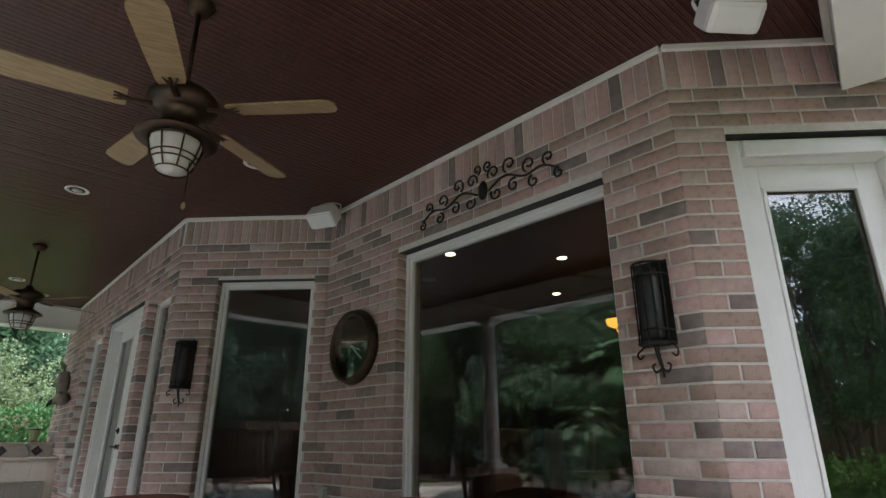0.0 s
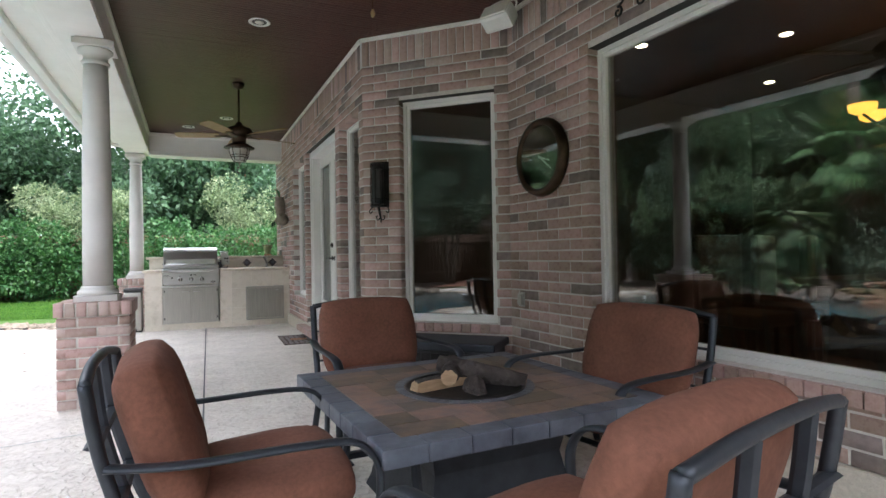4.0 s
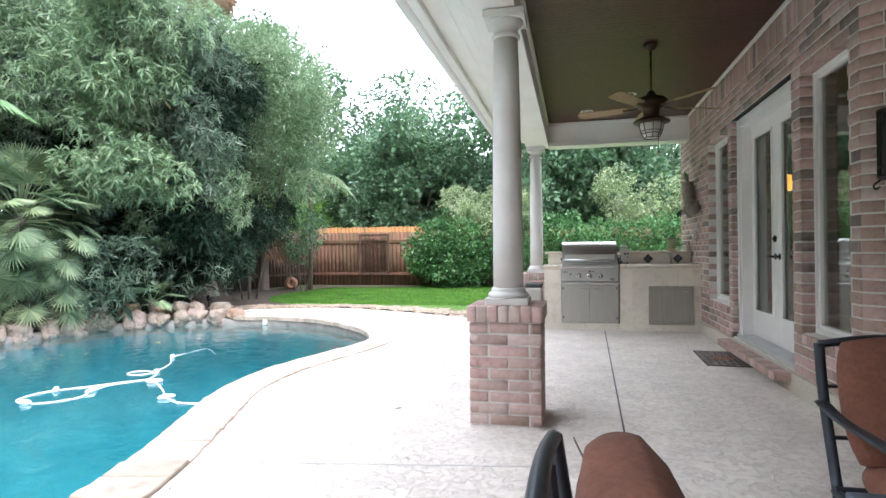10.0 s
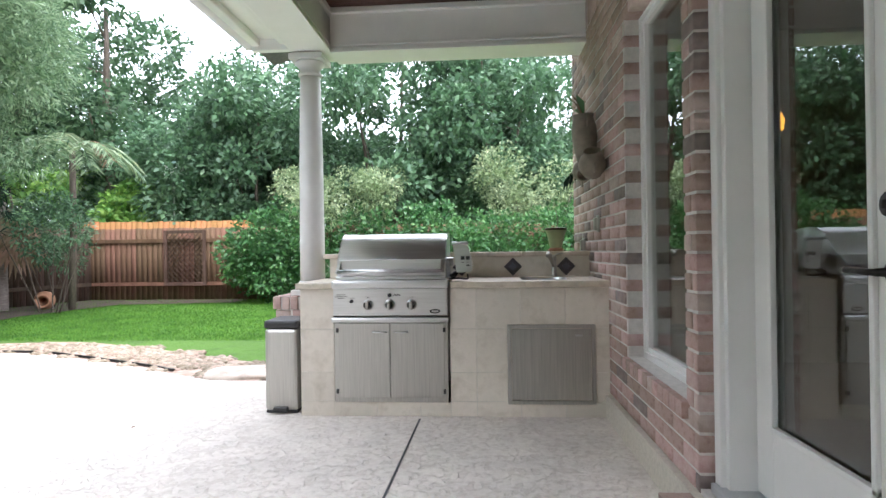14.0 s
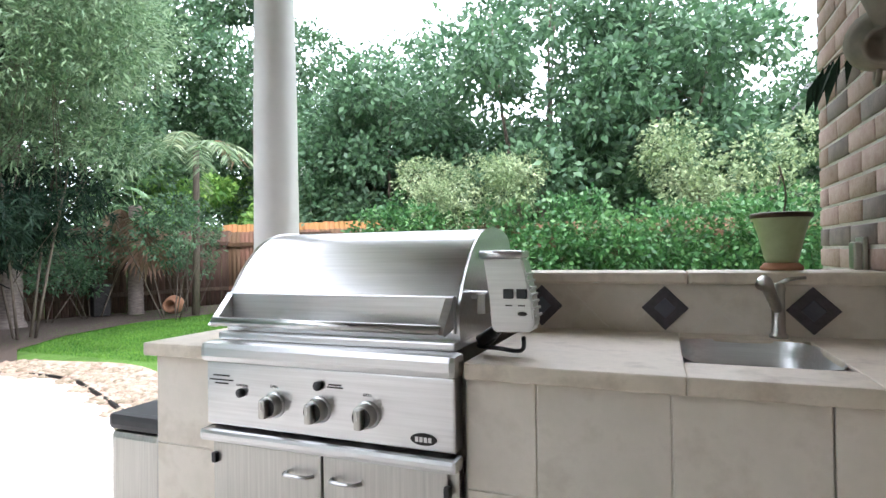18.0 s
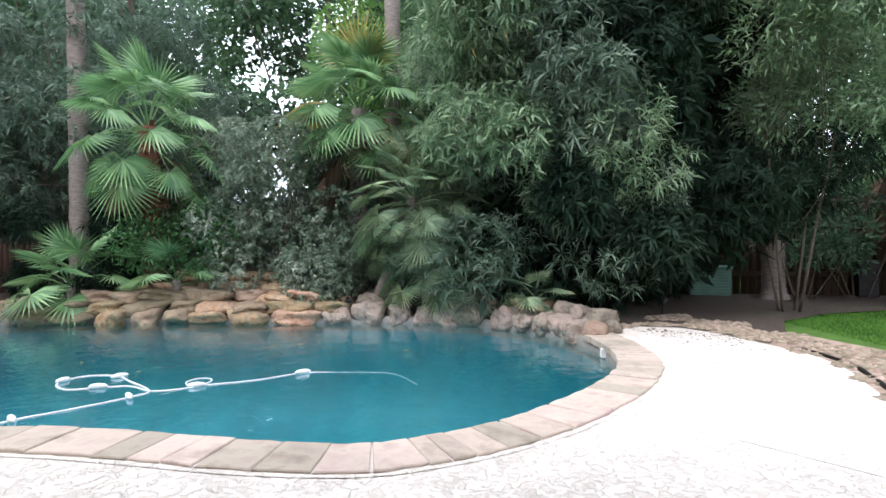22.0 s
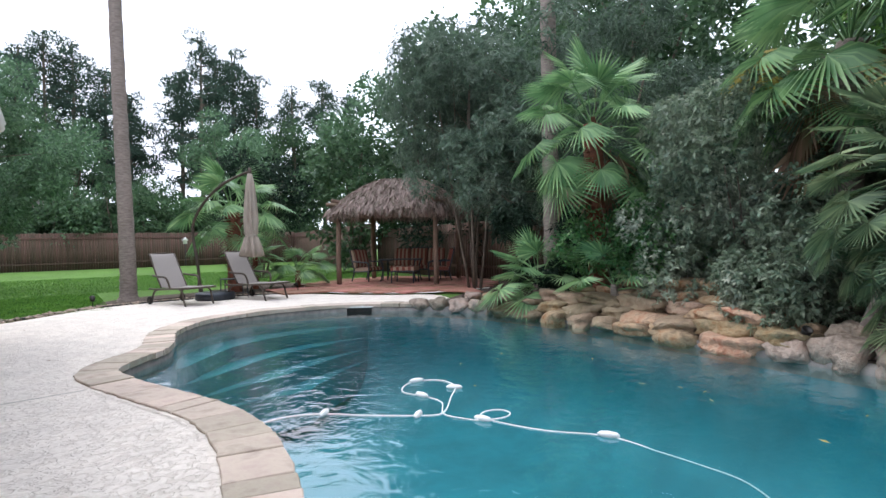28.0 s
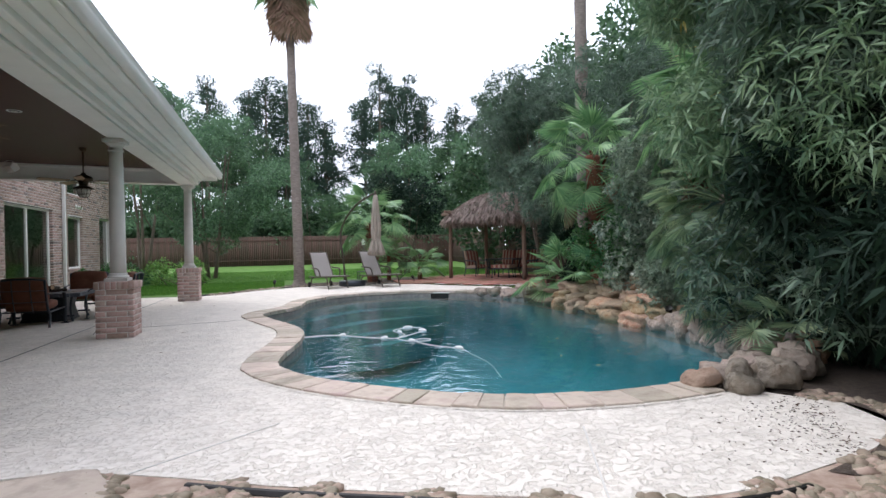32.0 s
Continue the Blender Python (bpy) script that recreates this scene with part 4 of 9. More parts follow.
lat = thing("lattice_panel", pose(-7.05, 18.19, 0.0), "square brown wooden lattice panel fixed to the board fence", "lattice")
for q in ((-0.55, -0.47, 0.35, 1.75), (0.47, 0.55, 0.35, 1.75), (-0.47, 0.47, 1.67, 1.75), (-0.47, 0.47, 0.35, 0.43)):
    part("frame_bar", boxed(q[0], q[1], -0.05, -0.01, q[2], q[3], 0.004), FENCE_DARK, lat)
for s in (1, -1):
    for k in range(-9, 10):
        c = k * 0.13
        pts = []
        for x in np.linspace(-0.47, 0.47, 41):
            zz = 1.05 + s * (x - c) * 1.0
            if 0.43 <= zz <= 1.67:
                pts.append((x, zz))
        if len(pts) > 2:
            bm = tube([(pts[0][0], -0.03 - s * 0.006, pts[0][1]), (pts[-1][0], -0.03 - s * 0.006, pts[-1][1])], 0.02, 4, None, None, 0.3)
            part("slat", bm, FENCE_DARK, lat)

# ---- grill counter ----
CX0, CX1, CY, CB = -0.84, 1.285, 8.46, 9.13
counter = thing("grill_counter", pose(0, 0, 0), "travertine-tiled outdoor kitchen counter with stone top", "counter")
for q in ((CX0 + 0.012, -0.60, CY + 0.004, CB + 0.2, 0, 0.882), (0.21, CX1, CY + 0.004, CB + 0.2, 0, 0.66), (0.21, 0.70, CY + 0.004, CB + 0.2, 0.66, 0.882), (-0.60, 0.21, CY + 0.004, CB + 0.2, 0, 0.10),
          (-0.60, 0.21, CB - 0.05, CB + 0.2, 0.1, 0.882), (0.70, CX1, CY + 0.012, CY + 0.06, 0.66, 0.882), (0.70, CX1, CB - 0.04, CB + 0.2, 0.66, 0.882), (1.09, CX1, CY + 0.06, CB - 0.04, 0.66, 0.882)):
    part("body_block", boxed(*q), GROUT, counter)


def tile(x0, x1, z0, z1):
    ob = part("tile", boxed(x0 + 0.0025, x1 - 0.0025, CY, CY + 0.012, z0 + 0.0025, z1 - 0.0025, 0.002), TRAV, counter)
    return ob


rows = (0.0, 0.105, 0.305, 0.605, 0.882)
for z0, z1 in zip(rows, rows[1:]):
    for x0, x1 in ((CX0, -0.60), (0.21, 0.39), (0.39, 0.69), (0.69, 0.99), (0.99, CX1)):
        lo, hi = (0.60, 1.19) if 0.09 < z0 < 0.5 and x1 > 0.6 else (None, None)
        if lo is None:
            tile(x0, x1, z0, z1)
        else:
            if x0 < lo:
                tile(x0, min(x1, lo), z0, z1)
            if x1 > hi:
                tile(max(x0, hi), x1, z0, z1)
for x0, x1 in ((-0.60, -0.3), (-0.3, 0.0), (0.0, 0.21)):
    tile(x0, x1, 0, 0.10)
for y0, y1 in ((CY, 8.72), (8.72, 9.02), (9.02, CB + 0.2)):
    for z0, z1 in zip(rows, rows[1:]):
        part("side_tile", boxed(CX0, CX0 + 0.012, y0 + 0.0025, y1 - 0.0025, z0 + 0.0025, z1 - 0.0025, 0.002), TRAV, counter)
top = thing("stone_worktop", pose(0, 0, 0.884), "pitted beige stone worktop with rounded edge", "worktop")
for q in ((CX0 - 0.025, -0.595, CY - 0.03, CB), (0.215, 0.72, CY - 0.03, CB), (1.07, CX1, CY - 0.03, CB), (0.72, 1.07, CY - 0.03, 8.60), (0.72, 1.07, 9.02, CB), (-0.595, 0.215, 9.06, CB)):
    part("slab", boxed(*q, 0, 0.042, 0.008 if q[0] < -0.6 else 0.005), GRANITE, top)
splash = thing("backsplash", pose(0, 0, 0), "low travertine backsplash with dark diamond tiles and stone cap", "backsplash")
part("wall", boxed(CX0 + 0.03, CX1, CB, CB + 0.18, 0.92, 1.085), TRAV, splash)
for cx in (-0.55, -0.1, 0.27, 0.68, 1.10):
    part("diamond_tile", boxed(-0.052, 0.052, -0.004, 0.004, -0.052, 0.052, 0.002, pose(cx, CB - 0.003, 1.005, 0, 45, 0)), DIAMOND, splash, "dark embossed diamond tile")
    part("diamond_inset", boxed(-0.024, 0.024, -0.004, 0.004, -0.024, 0.024, 0.002, pose(cx, CB - 0.006, 1.005, 0, 45, 0)), SLATE_EDGE, splash)
x = -0.8
while x < CX1 - 0.1:
    for s in (-1, 1):
        part("grout_line", boxed(-0.0015, 0.0015, -0.001, 0.001, -0.10, 0.10, 0, pose(x, CB - 0.002, 1.003, 0, 45 * s, 0)), GROUT, splash)
    x += 0.205
for a, b in ((CX0 - 0.02, 0.1), (0.1, 0.75), (0.75, CX1)):
    part("cap_stone", boxed(a + 0.001, b - 0.001, CB - 0.035, CB + 0.21, 1.085, 1.125, 0.01), GRANITE, splash)

# gas grill
grill = thing("gas_grill", pose(-0.20, CY, 0), "stainless steel built-in gas grill with rounded closed hood", "grill")
prof = [(0.04, 0.965), (0.035, 1.03), (0.06, 1.09), (0.12, 1.17), (0.20, 1.235), (0.29, 1.265), (0.40, 1.27), (0.50, 1.255), (0.56, 1.2), (0.58, 0.965)]
pts = [Vector(p) for p in curve_points([(a, b, 0) for a, b in prof], 4)]
bm = bmesh.new()
ra = [bm.verts.new((-0.375, p.x, p.y)) for p in pts]
rb = [bm.verts.new((0.375, p.x, p.y)) for p in pts]
for k in range(len(pts) - 1):
    bm.faces.new((ra[k], ra[k + 1], rb[k + 1], rb[k]))
hood = part("hood", bm, STEEL, grill, "", True)
for sx in (-1, 1):
    bm = bmesh.new()
    loop = [bm.verts.new((sx * 0.376, p.x, p.y)) for p in pts]
    lp2 = [bm.verts.new((sx * 0.384, p.x, p.y + (0.004 if p.y > 1 else 0))) for p in pts]
    bm.faces.new(loop if sx < 0 else loop[::-1]), bm.faces.new(lp2[::-1] if sx < 0 else lp2)
    for k in range(len(loop) - 1):
        bm.faces.new((loop[k], loop[k + 1], lp2[k + 1], lp2[k]))
    part("hood_end", bm, STEEL, hood)
part("hood_face", boxed(-0.374, 0.374, 0.024, 0.042, 0.985, 1.085, 0.004), STEEL, hood)
bm = tube([(-0.36, -0.045, 1.005), (0.36, -0.045, 1.005)], 0.013, 12)
part("handle", bm, STEEL, hood, "long tubular steel handle", True)
for sx in (-1, 1):
    bm = bmesh.new()
    q = [(sx * 0.35, 0.03, 1.085), (sx * 0.35, -0.055, 0.995), (sx * 0.35, -0.04, 0.988), (sx * 0.35, 0.03, 1.0)]
    a = [bm.verts.new(p) for p in q]
    b = [bm.verts.new((p[0] + 0.022 * sx, p[1], p[2])) for p in q]
    bm.faces.new(a), bm.faces.new(b[::-1])
    for k in range(4):
        bm.faces.new((a[k], b[k], b[(k + 1) % 4], a[(k + 1) % 4]))
    bmesh.ops.recalc_face_normals(bm, faces=bm.faces[:])
    part("handle_bracket", bm, STEEL, hood)
part("base_trim", boxed(-0.385, 0.385, 0.0, 0.6, 0.945, 0.968, 0.006), STEEL, grill)
part("front_ledge", boxed(-0.405, 0.405, -0.055, 0.02, 0.885, 0.945, 0.018), STEEL, grill)
panel = part("control_panel", boxed(-0.395, 0.395, -0.035, 0.02, 0.70, 0.885, 0.005), STEEL, grill)
part("lower_ledge", boxed(-0.405, 0.405, -0.06, 0.0, 0.655, 0.69, 0.012), STEEL, grill)
for kx in (-0.15, 0.0, 0.15):
    part("bezel", lathe([(0.037, 0), (0.037, 0.003), (0.030, 0.005), (0.001, 0.005)], 24, None, pose(kx, -0.036, 0.775, 90, 0, 0)), STEEL, panel, "", True)
    knob = part("knob", lathe([(0.031, 0.004), (0.031, 0.03), (0.029, 0.034), (0.001, 0.034)], 24, None, pose(kx, -0.036, 0.775, 90, 0, 0)), STEEL_DOOR, panel, "round steel burner knob with a black face", True)
    part("knob_face", lathe([(0.0265, 0.0345), (0.026, 0.037), (0.001, 0.037)], 24, None, pose(kx, -0.036, 0.775, 90, 0, 0)), PLASTIC, knob)
    grip = boxed(kx - 0.011, kx + 0.011, -0.094, -0.07, 0.748, 0.802, 0.007)
    part("grip", grip, STEEL_DOOR, knob)
    part("pointer", boxed(kx - 0.001, kx + 0.001, -0.0955, -0.094, 0.775, 0.797), WHITE, knob)
for text, tx, tz, size in (("GRILL", -0.15, 0.822, 0.011), ("GRILL", 0.15, 0.822, 0.011), ("IGNITION", -0.265, 0.818, 0.009)):
    cu = bpy.data.curves.new("lettering", "FONT")
    cu.body, cu.size, cu.align_x, cu.extrude = text, size, "CENTER", 0.0003
    tmp = bpy.data.objects.new("lettering", cu)
    ob = new("lettering", bpy.data.meshes.new_from_object(tmp))
    bpy.data.objects.remove(tmp)
    ob.data.materials.append(BLACK)
    ob.parent, ob.matrix_basis = panel, pose(tx, -0.0358, tz, 90, 0, 0)
for kx, kz in ((-0.265, 0.80), (0.0, 0.84)):
    part("button", lathe([(0.013, 0), (0.013, 0.012), (0.001, 0.014)], 12, None, pose(kx, -0.036, kz, 90, 0, 0)), PLASTIC, panel, "black igniter button", True)
bm = lathe([(0.036, 0), (0.036, 0.004), (0.001, 0.004)], 24, None, pose(0.31, -0.035, 0.728, 90, 0, 0) @ Matrix.Diagonal((1, 0.42, 1, 1)))
part("badge", bm, BLACK, panel, "small oval black maker's badge")
for k in range(4):
    part("badge_bar", boxed(0.288 + 0.012 * k, 0.296 + 0.012 * k, -0.0415, -0.039, 0.722, 0.734), STEEL, panel)
for bx, bz, w in ((-0.34, 0.845, 0.06), (-0.34, 0.832, 0.09), (-0.34, 0.822, 0.05), (0.05, 0.845, 0.04), (0.05, 0.838, 0.05)):
    part("print_bar", boxed(bx - w / 2, bx + w / 2, -0.0365, -0.035, bz - 0.002, bz + 0.002), BLACK, panel)
part("door_surround", boxed(-0.395, 0.395, -0.012, 0.02, 0.10, 0.655, 0.004), STEEL_DOOR, grill)
for sx in (-1, 1):
    x0, x1 = (-0.37, -0.004) if sx < 0 else (0.004, 0.37)
    d = part("cabinet_door", boxed(x0, x1, -0.026, -0.013, 0.135, 0.645, 0.004), STEEL_DOOR, grill)
    hx = sx * 0.075
    part("pull", tube(curve_points([(hx - 0.045, -0.026, 0.585), (hx - 0.03, -0.05, 0.588), (hx + 0.03, -0.05, 0.588), (hx + 0.045, -0.026, 0.585)], 5), 0.006, 8), STEEL, d, "bent chrome pull", True)
    for hz in (0.18, 0.60):
        part("hinge", boxed(sx * 0.37 - 0.008, sx * 0.37 + 0.008, -0.04, -0.02, hz - 0.015, hz + 0.015, 0.003), PLASTIC, d, "black hinge")
bm = bmesh.new()
prof = [(0.43, 1.18), (0.535, 1.18), (0.546, 1.14), (0.560, 1.07), (0.566, 1.01), (0.556, 0.988), (0.458, 0.985), (0.45, 1.0), (0.445, 1.08)]
fa, fb = ([bm.verts.new((x, y, z)) for x, z in prof] for y in (0.10, 0.175))
bm.faces.new(fa), bm.faces.new(fb[::-1])
for k in range(len(prof)):
    bm.faces.new((fa[k], fb[k], fb[(k + 1) % len(prof)], fa[(k + 1) % len(prof)]))
bmesh.ops.recalc_face_normals(bm, faces=bm.faces[:])
bmesh.ops.bevel(bm, geom=bm.edges[:], offset=0.004, segments=2, affect="EDGES")
motor = part("rotisserie_motor", bm, STEEL, grill, "brushed steel rotisserie motor box")
part("motor_cap", tube([(0.425, 0.09, 1.19), (0.535, 0.09, 1.19)], 0.012, 10), STEEL, motor, "", True)
part("cap_sheet", boxed(0.424, 0.538, 0.09, 0.178, 1.181, 1.2, 0.004), STEEL, motor)
for k in range(7):
    part("rib", boxed(0.545 + 0.0035 * k, 0.552 + 0.0035 * k, 0.104, 0.171, 1.135 - 0.018 * k, 1.142 - 0.018 * k, 0.002), STEEL, motor)
for k in range(2):
    part("print_bar", boxed(0.49 + 0.034 * k, 0.508 + 0.034 * k, 0.0985, 0.0995, 1.055, 1.058), BLACK, motor)
part("maker_mark", lathe([(0.013, 0), (0.013, 0.001), (0.001, 0.001)], 16, None, pose(0.535, 0.0995, 1.035, 90, 0, 0) @ Matrix.Diagonal((1, 0.4, 1, 1))), BLACK, motor)
part("coupling", boxed(0.405, 0.43, 0.115, 0.165, 1.03, 1.085, 0.004), STEEL_DOOR, motor)
part("plug", tube([(0.41, 0.12, 0.955), (0.455, 0.12, 0.985)], 0.016, 8), PLASTIC, motor, "black rubber plug", True)
for k in (0, 1):
    part("switch", boxed(0.485 + 0.036 * k, 0.512 + 0.036 * k, 0.092, 0.10, 1.075, 1.10, 0.002), PLASTIC, motor)
part("shaft", tube([(0.37, 0.14, 1.08), (0.43, 0.14, 1.08)], 0.012, 8), STEEL, motor)
part("cord", tube(curve_points([(0.47, 0.14, 0.99), (0.44, 0.12, 0.955), (0.40, 0.14, 0.94), (0.47, 0.09, 0.945), (0.53, 0.10, 0.94), (0.53, 0.13, 0.97)], 5), 0.006, 6), PLASTIC, motor, "black power cord", True)

access = thing("access_door", pose(0.895, CY, 0.36), "square stainless steel access door set in the tiles", "cabinet door")
for q in ((-0.295, -0.27, -0.27, 0.27), (0.27, 0.295, -0.27, 0.27), (-0.27, 0.27, 0.245, 0.27), (-0.27, 0.27, -0.27, -0.245)):
    part("frame_bar", boxed(q[0], q[1], -0.01, 0.03, q[2], q[3], 0.002), STEEL_DOOR, access)
part("leaf", boxed(-0.265, 0.265, -0.004, 0.01, -0.24, 0.24, 0.003), STEEL_DOOR, access)
part("latch", boxed(0.16, 0.21, -0.014, -0.003, 0.19, 0.205, 0.004), STEEL, access)

sink = thing("bar_sink", pose(0.895, 8.81, 0.926), "small stainless steel undermount bar sink", "sink")
bm = bmesh.new()
rings = []
for s, zz in ((1.0, -0.002), (0.97, -0.03), (0.94, -0.15), (0.8, -0.17)):
    ring = []
    for k in range(32):
        a = 2 * math.pi * k / 32
        c, sn = math.cos(a), math.sin(a)
        e = (abs(c) ** 5 + abs(sn) ** 5) ** (-1 / 5)
        ring.append(bm.verts.new((c * e * 0.178 * s, sn * e * 0.212 * s, zz)))
    rings.append(ring)
for a, b in zip(rings, rings[1:]):
    for k in range(32):
        bm.faces.new((a[k], b[k], b[(k + 1) % 32], a[(k + 1) % 32]))
bm.faces.new(rings[-1])
bmesh.ops.recalc_face_normals(bm, faces=bm.faces[:])
part("basin", bm, STEEL, sink, "", True)
part("drain", lathe([(0.03, 0), (0.03, 0.003), (0.02, 0.004), (0.001, 0.002)], 16, None, pose(0, 0, -0.169)), STEEL_DOOR, sink, "", True)
tap = thing("faucet", pose(1.0, 9.085, 0.926), "brushed nickel bar faucet beside the sink", "faucet")
part("body", lathe([(0.026, 0), (0.026, 0.008), (0.019, 0.015), (0.018, 0.13), (0.021, 0.15), (0.016, 0.165), (0.001, 0.168)], 16), STEEL_DOOR, tap, "", True)
part("spout", tube(curve_points([(0, 0, 0.08), (-0.025, -0.05, 0.13), (-0.05, -0.105, 0.175), (-0.06, -0.13, 0.165)], 6), 0.015, 10, None, 0.02), STEEL_DOOR, tap, "", True)
part("lever", tube([(0, 0, 0.16), (0.03, 0.0, 0.178), (0.075, 0.01, 0.182)], 0.008, 8, None, 0.005), STEEL_DOOR, tap, "", True)
pot = thing("glazed_pot", pose(1.04, 9.255, 1.126), "small pale green glazed pot with brown base on the ledge", "flower pot")
pot.scale = (0.82, 0.82, 0.82)
part("pot", lathe([(0.055, 0.03), (0.062, 0.05), (0.085, 0.15), (0.1, 0.2), (0.108, 0.205), (0.108, 0.225), (0.1, 0.23), (0.09, 0.225), (0.085, 0.2), (0.001, 0.195)], 24), GREEN_POT, pot, "", True)
part("foot", lathe([(0.075, 0), (0.078, 0.012), (0.06, 0.03), (0.001, 0.03)], 24), TERRACOTTA, pot, "", True)
part("rim_band", lathe([(0.104, 0.206), (0.111, 0.21), (0.111, 0.226), (0.104, 0.229)], 24), BRONZE, pot, "", True)
part("stems", tube(curve_points([(0, 0, 0.19), (0.02, 0.0, 0.3), (0.0, 0.01, 0.42)], 4), 0.004, 5), BARK, pot)

bin_ = thing("pedal_bin", pose(-1.0, 8.66, 0), "slim stainless steel pedal bin with black lid", "bin")
part("body", boxed(-0.12, 0.12, -0.15, 0.15, 0.02, 0.60, 0.025), STEEL_DOOR, bin_)
part("lid", boxed(-0.125, 0.125, -0.155, 0.155, 0.602, 0.66, 0.02), PLASTIC, bin_, "black plastic lid")
part("pedal", boxed(-0.05, 0.05, -0.185, -0.14, 0.02, 0.05, 0.008), PLASTIC, bin_)
part("foot", boxed(-0.115, 0.115, -0.14, 0.14, 0.0, 0.022, 0.006), PLASTIC, bin_)

mat_ = thing("doormat", pose(1.085, 6.53, 0.0, 0, 0, -2), "dark brown rubber doormat with mosaic stone pattern", "doormat")
part("base", boxed(-0.225, 0.225, -0.41, 0.41, 0.0, 0.008, 0.003), RUBBER, mat_)
rr = random.Random(8)
for i_ in range(7):
    for j_ in range(14):
        x, y = -0.195 + i_ * 0.065, -0.375 + j_ * 0.0577
        if math.hypot(x, y * 0.9) > 0.12:
            q = rr.uniform(0.016, 0.027)
            part("mosaic_stone", boxed(x - q, x + q, y - q * rr.uniform(0.6, 1), y + q * rr.uniform(0.6, 1), 0.008, 0.0115, 0.0, pose(rr.uniform(-0.004, 0.004), rr.uniform(-0.004, 0.004), 0)), RUBBER_GREY, mat_)
bm = bmesh.new()
for q in range(3):
    for a in range(10 + 4 * q):
        t = 2 * math.pi * a / (10 + 4 * q)
        box(bm, -0.01, 0.01, -0.008, 0.008, 0.008, 0.0118, 0, pose(math.cos(t) * (0.03 + 0.033 * q), math.sin(t) * (0.03 + 0.033 * q), 0, 0, 0, math.degrees(t)))
part("rosette", bm, TERRACOTTA, mat_, "round rust-coloured centre pattern")

# ---- wall fixtures ----
def wall_thing(name, base, u, z, label, cat, group=""):
    return thing(name, base @ pose(u, 0, z), label, cat, group)


def lantern(base, u, z):
    e = wall_thing("wall_lantern", base, u, z, "black wrought-iron wall lantern with scrolls", "wall lamp", "wall lanterns")
    part("back_plate", boxed(-0.085, 0.085, -0.02, -0.008, -0.20, 0.22, 0.004), BLACK, e)
    for k in range(7):
        a = math.pi * k / 6
        x, y = 0.085 * math.cos(a), -0.02 - 0.10 * math.sin(a)
        part("cage_bar", tube([(x, y, -0.19), (x, y, 0.2)], 0.004, 5), BLACK, e)
    for zz in (-0.19, -0.13, 0.14, 0.2):
        part("cage_hoop", tube([(0.085 * math.cos(math.pi * k / 12), -0.02 - 0.10 * math.sin(math.pi * k / 12), zz) for k in range(13)], 0.006, 5), BLACK, e)
    part("glass", lathe([(0.055, -0.17), (0.058, -0.05), (0.058, 0.1), (0.052, 0.17), (0.001, 0.17)], 16, None, pose(0, -0.07, 0) @ Matrix.Diagonal((1, 0.7, 1, 1))), PLASTIC, e, "smoked glass cylinder", True)
    part("tray", lathe([(0.07, -0.2), (0.075, -0.19), (0.06, -0.185), (0.001, -0.185)], 16, None, pose(0, -0.07, 0)), BLACK, e)
    bm = tube(curve_points([(0, -0.06, -0.2), (0.0, -0.04, -0.26), (0, -0.02, -0.30), (0, -0.015, -0.345)], 5), 0.012, 6, None, 0.005)
    for s in (-1, 1):
        tube(curve_points([(0, -0.025, -0.30), (s * 0.03, -0.025, -0.32), (s * 0.045, -0.025, -0.29), (s * 0.028, -0.025, -0.28)], 5), 0.005, 5, bm)
        tube(curve_points([(s * 0.075, -0.03, -0.2), (s * 0.10, -0.05, -0.23), (s * 0.09, -0.05, -0.255), (s * 0.07, -0.05, -0.24)], 5), 0.005, 5, bm)
    part("bracket", bm, BLACK, e, "", True)


WD, WB, WE = wall_frame(P_A, P_B), wall_frame(P_B, P_C), wall_frame(P_C, P_D)
lantern(WD, 0.185, 1.75)
lantern(WB, 3.04, 1.74)
clock = wall_thing("wall_clock", WB, 0.50, 1.84, "large round wall clock with thick bronze rim", "clock")
part("rim", lathe([(0.24, 0.012), (0.30, 0.012), (0.305, 0.03), (0.29, 0.075), (0.26, 0.085), (0.245, 0.07), (0.24, 0.05)], 40, None, pose(0, 0, 0, 90, 0, 0)), BRONZE, clock, "", True)
face_m = material("aged_clock_face", (0.26, 0.21, 0.135), (0.36, 0.30, 0.20), 6, 0.6, 0, 0.1)
part("face", lathe([(0.25, 0.02), (0.25, 0.045), (0.001, 0.045)], 40, None, pose(0, 0, 0, 90, 0, 0)), face_m, clock)
for k in range(12):
    a = math.pi * k / 6
    part("hour_mark", boxed(-0.008, 0.008, -0.002, 0.002, 0.17, 0.215, 0, pose(0, -0.047, 0, 0, math.degrees(a), 0)), BLACK, clock)
for a, ln in ((108, 0.12), (128, 0.17)):
    part("clock_hand", boxed(-0.006, 0.006, -0.002, 0.002, -0.02, ln, 0, pose(0, -0.05, 0, 0, a, 0)), WHITE_PLASTIC, clock)
cg = part("cover_glass", lathe([(0.245, 0.0), (0.245, 0.003), (0.001, 0.003)], 40, None, pose(0, -0.062, 0, 90, 0, 0)), GLASS, clock)
cg.visible_shadow = False


def spiral(cx, cz, r0, turns, start, sgn):
    return [(cx + r0 * (1 - 0.75 * t) * math.cos(start + sgn * turns * 2 * math.pi * t), -0.015, cz + r0 * (1 - 0.75 * t) * math.sin(start + sgn * turns * 2 * math.pi * t)) for t in np.linspace(0, 1, 16)]


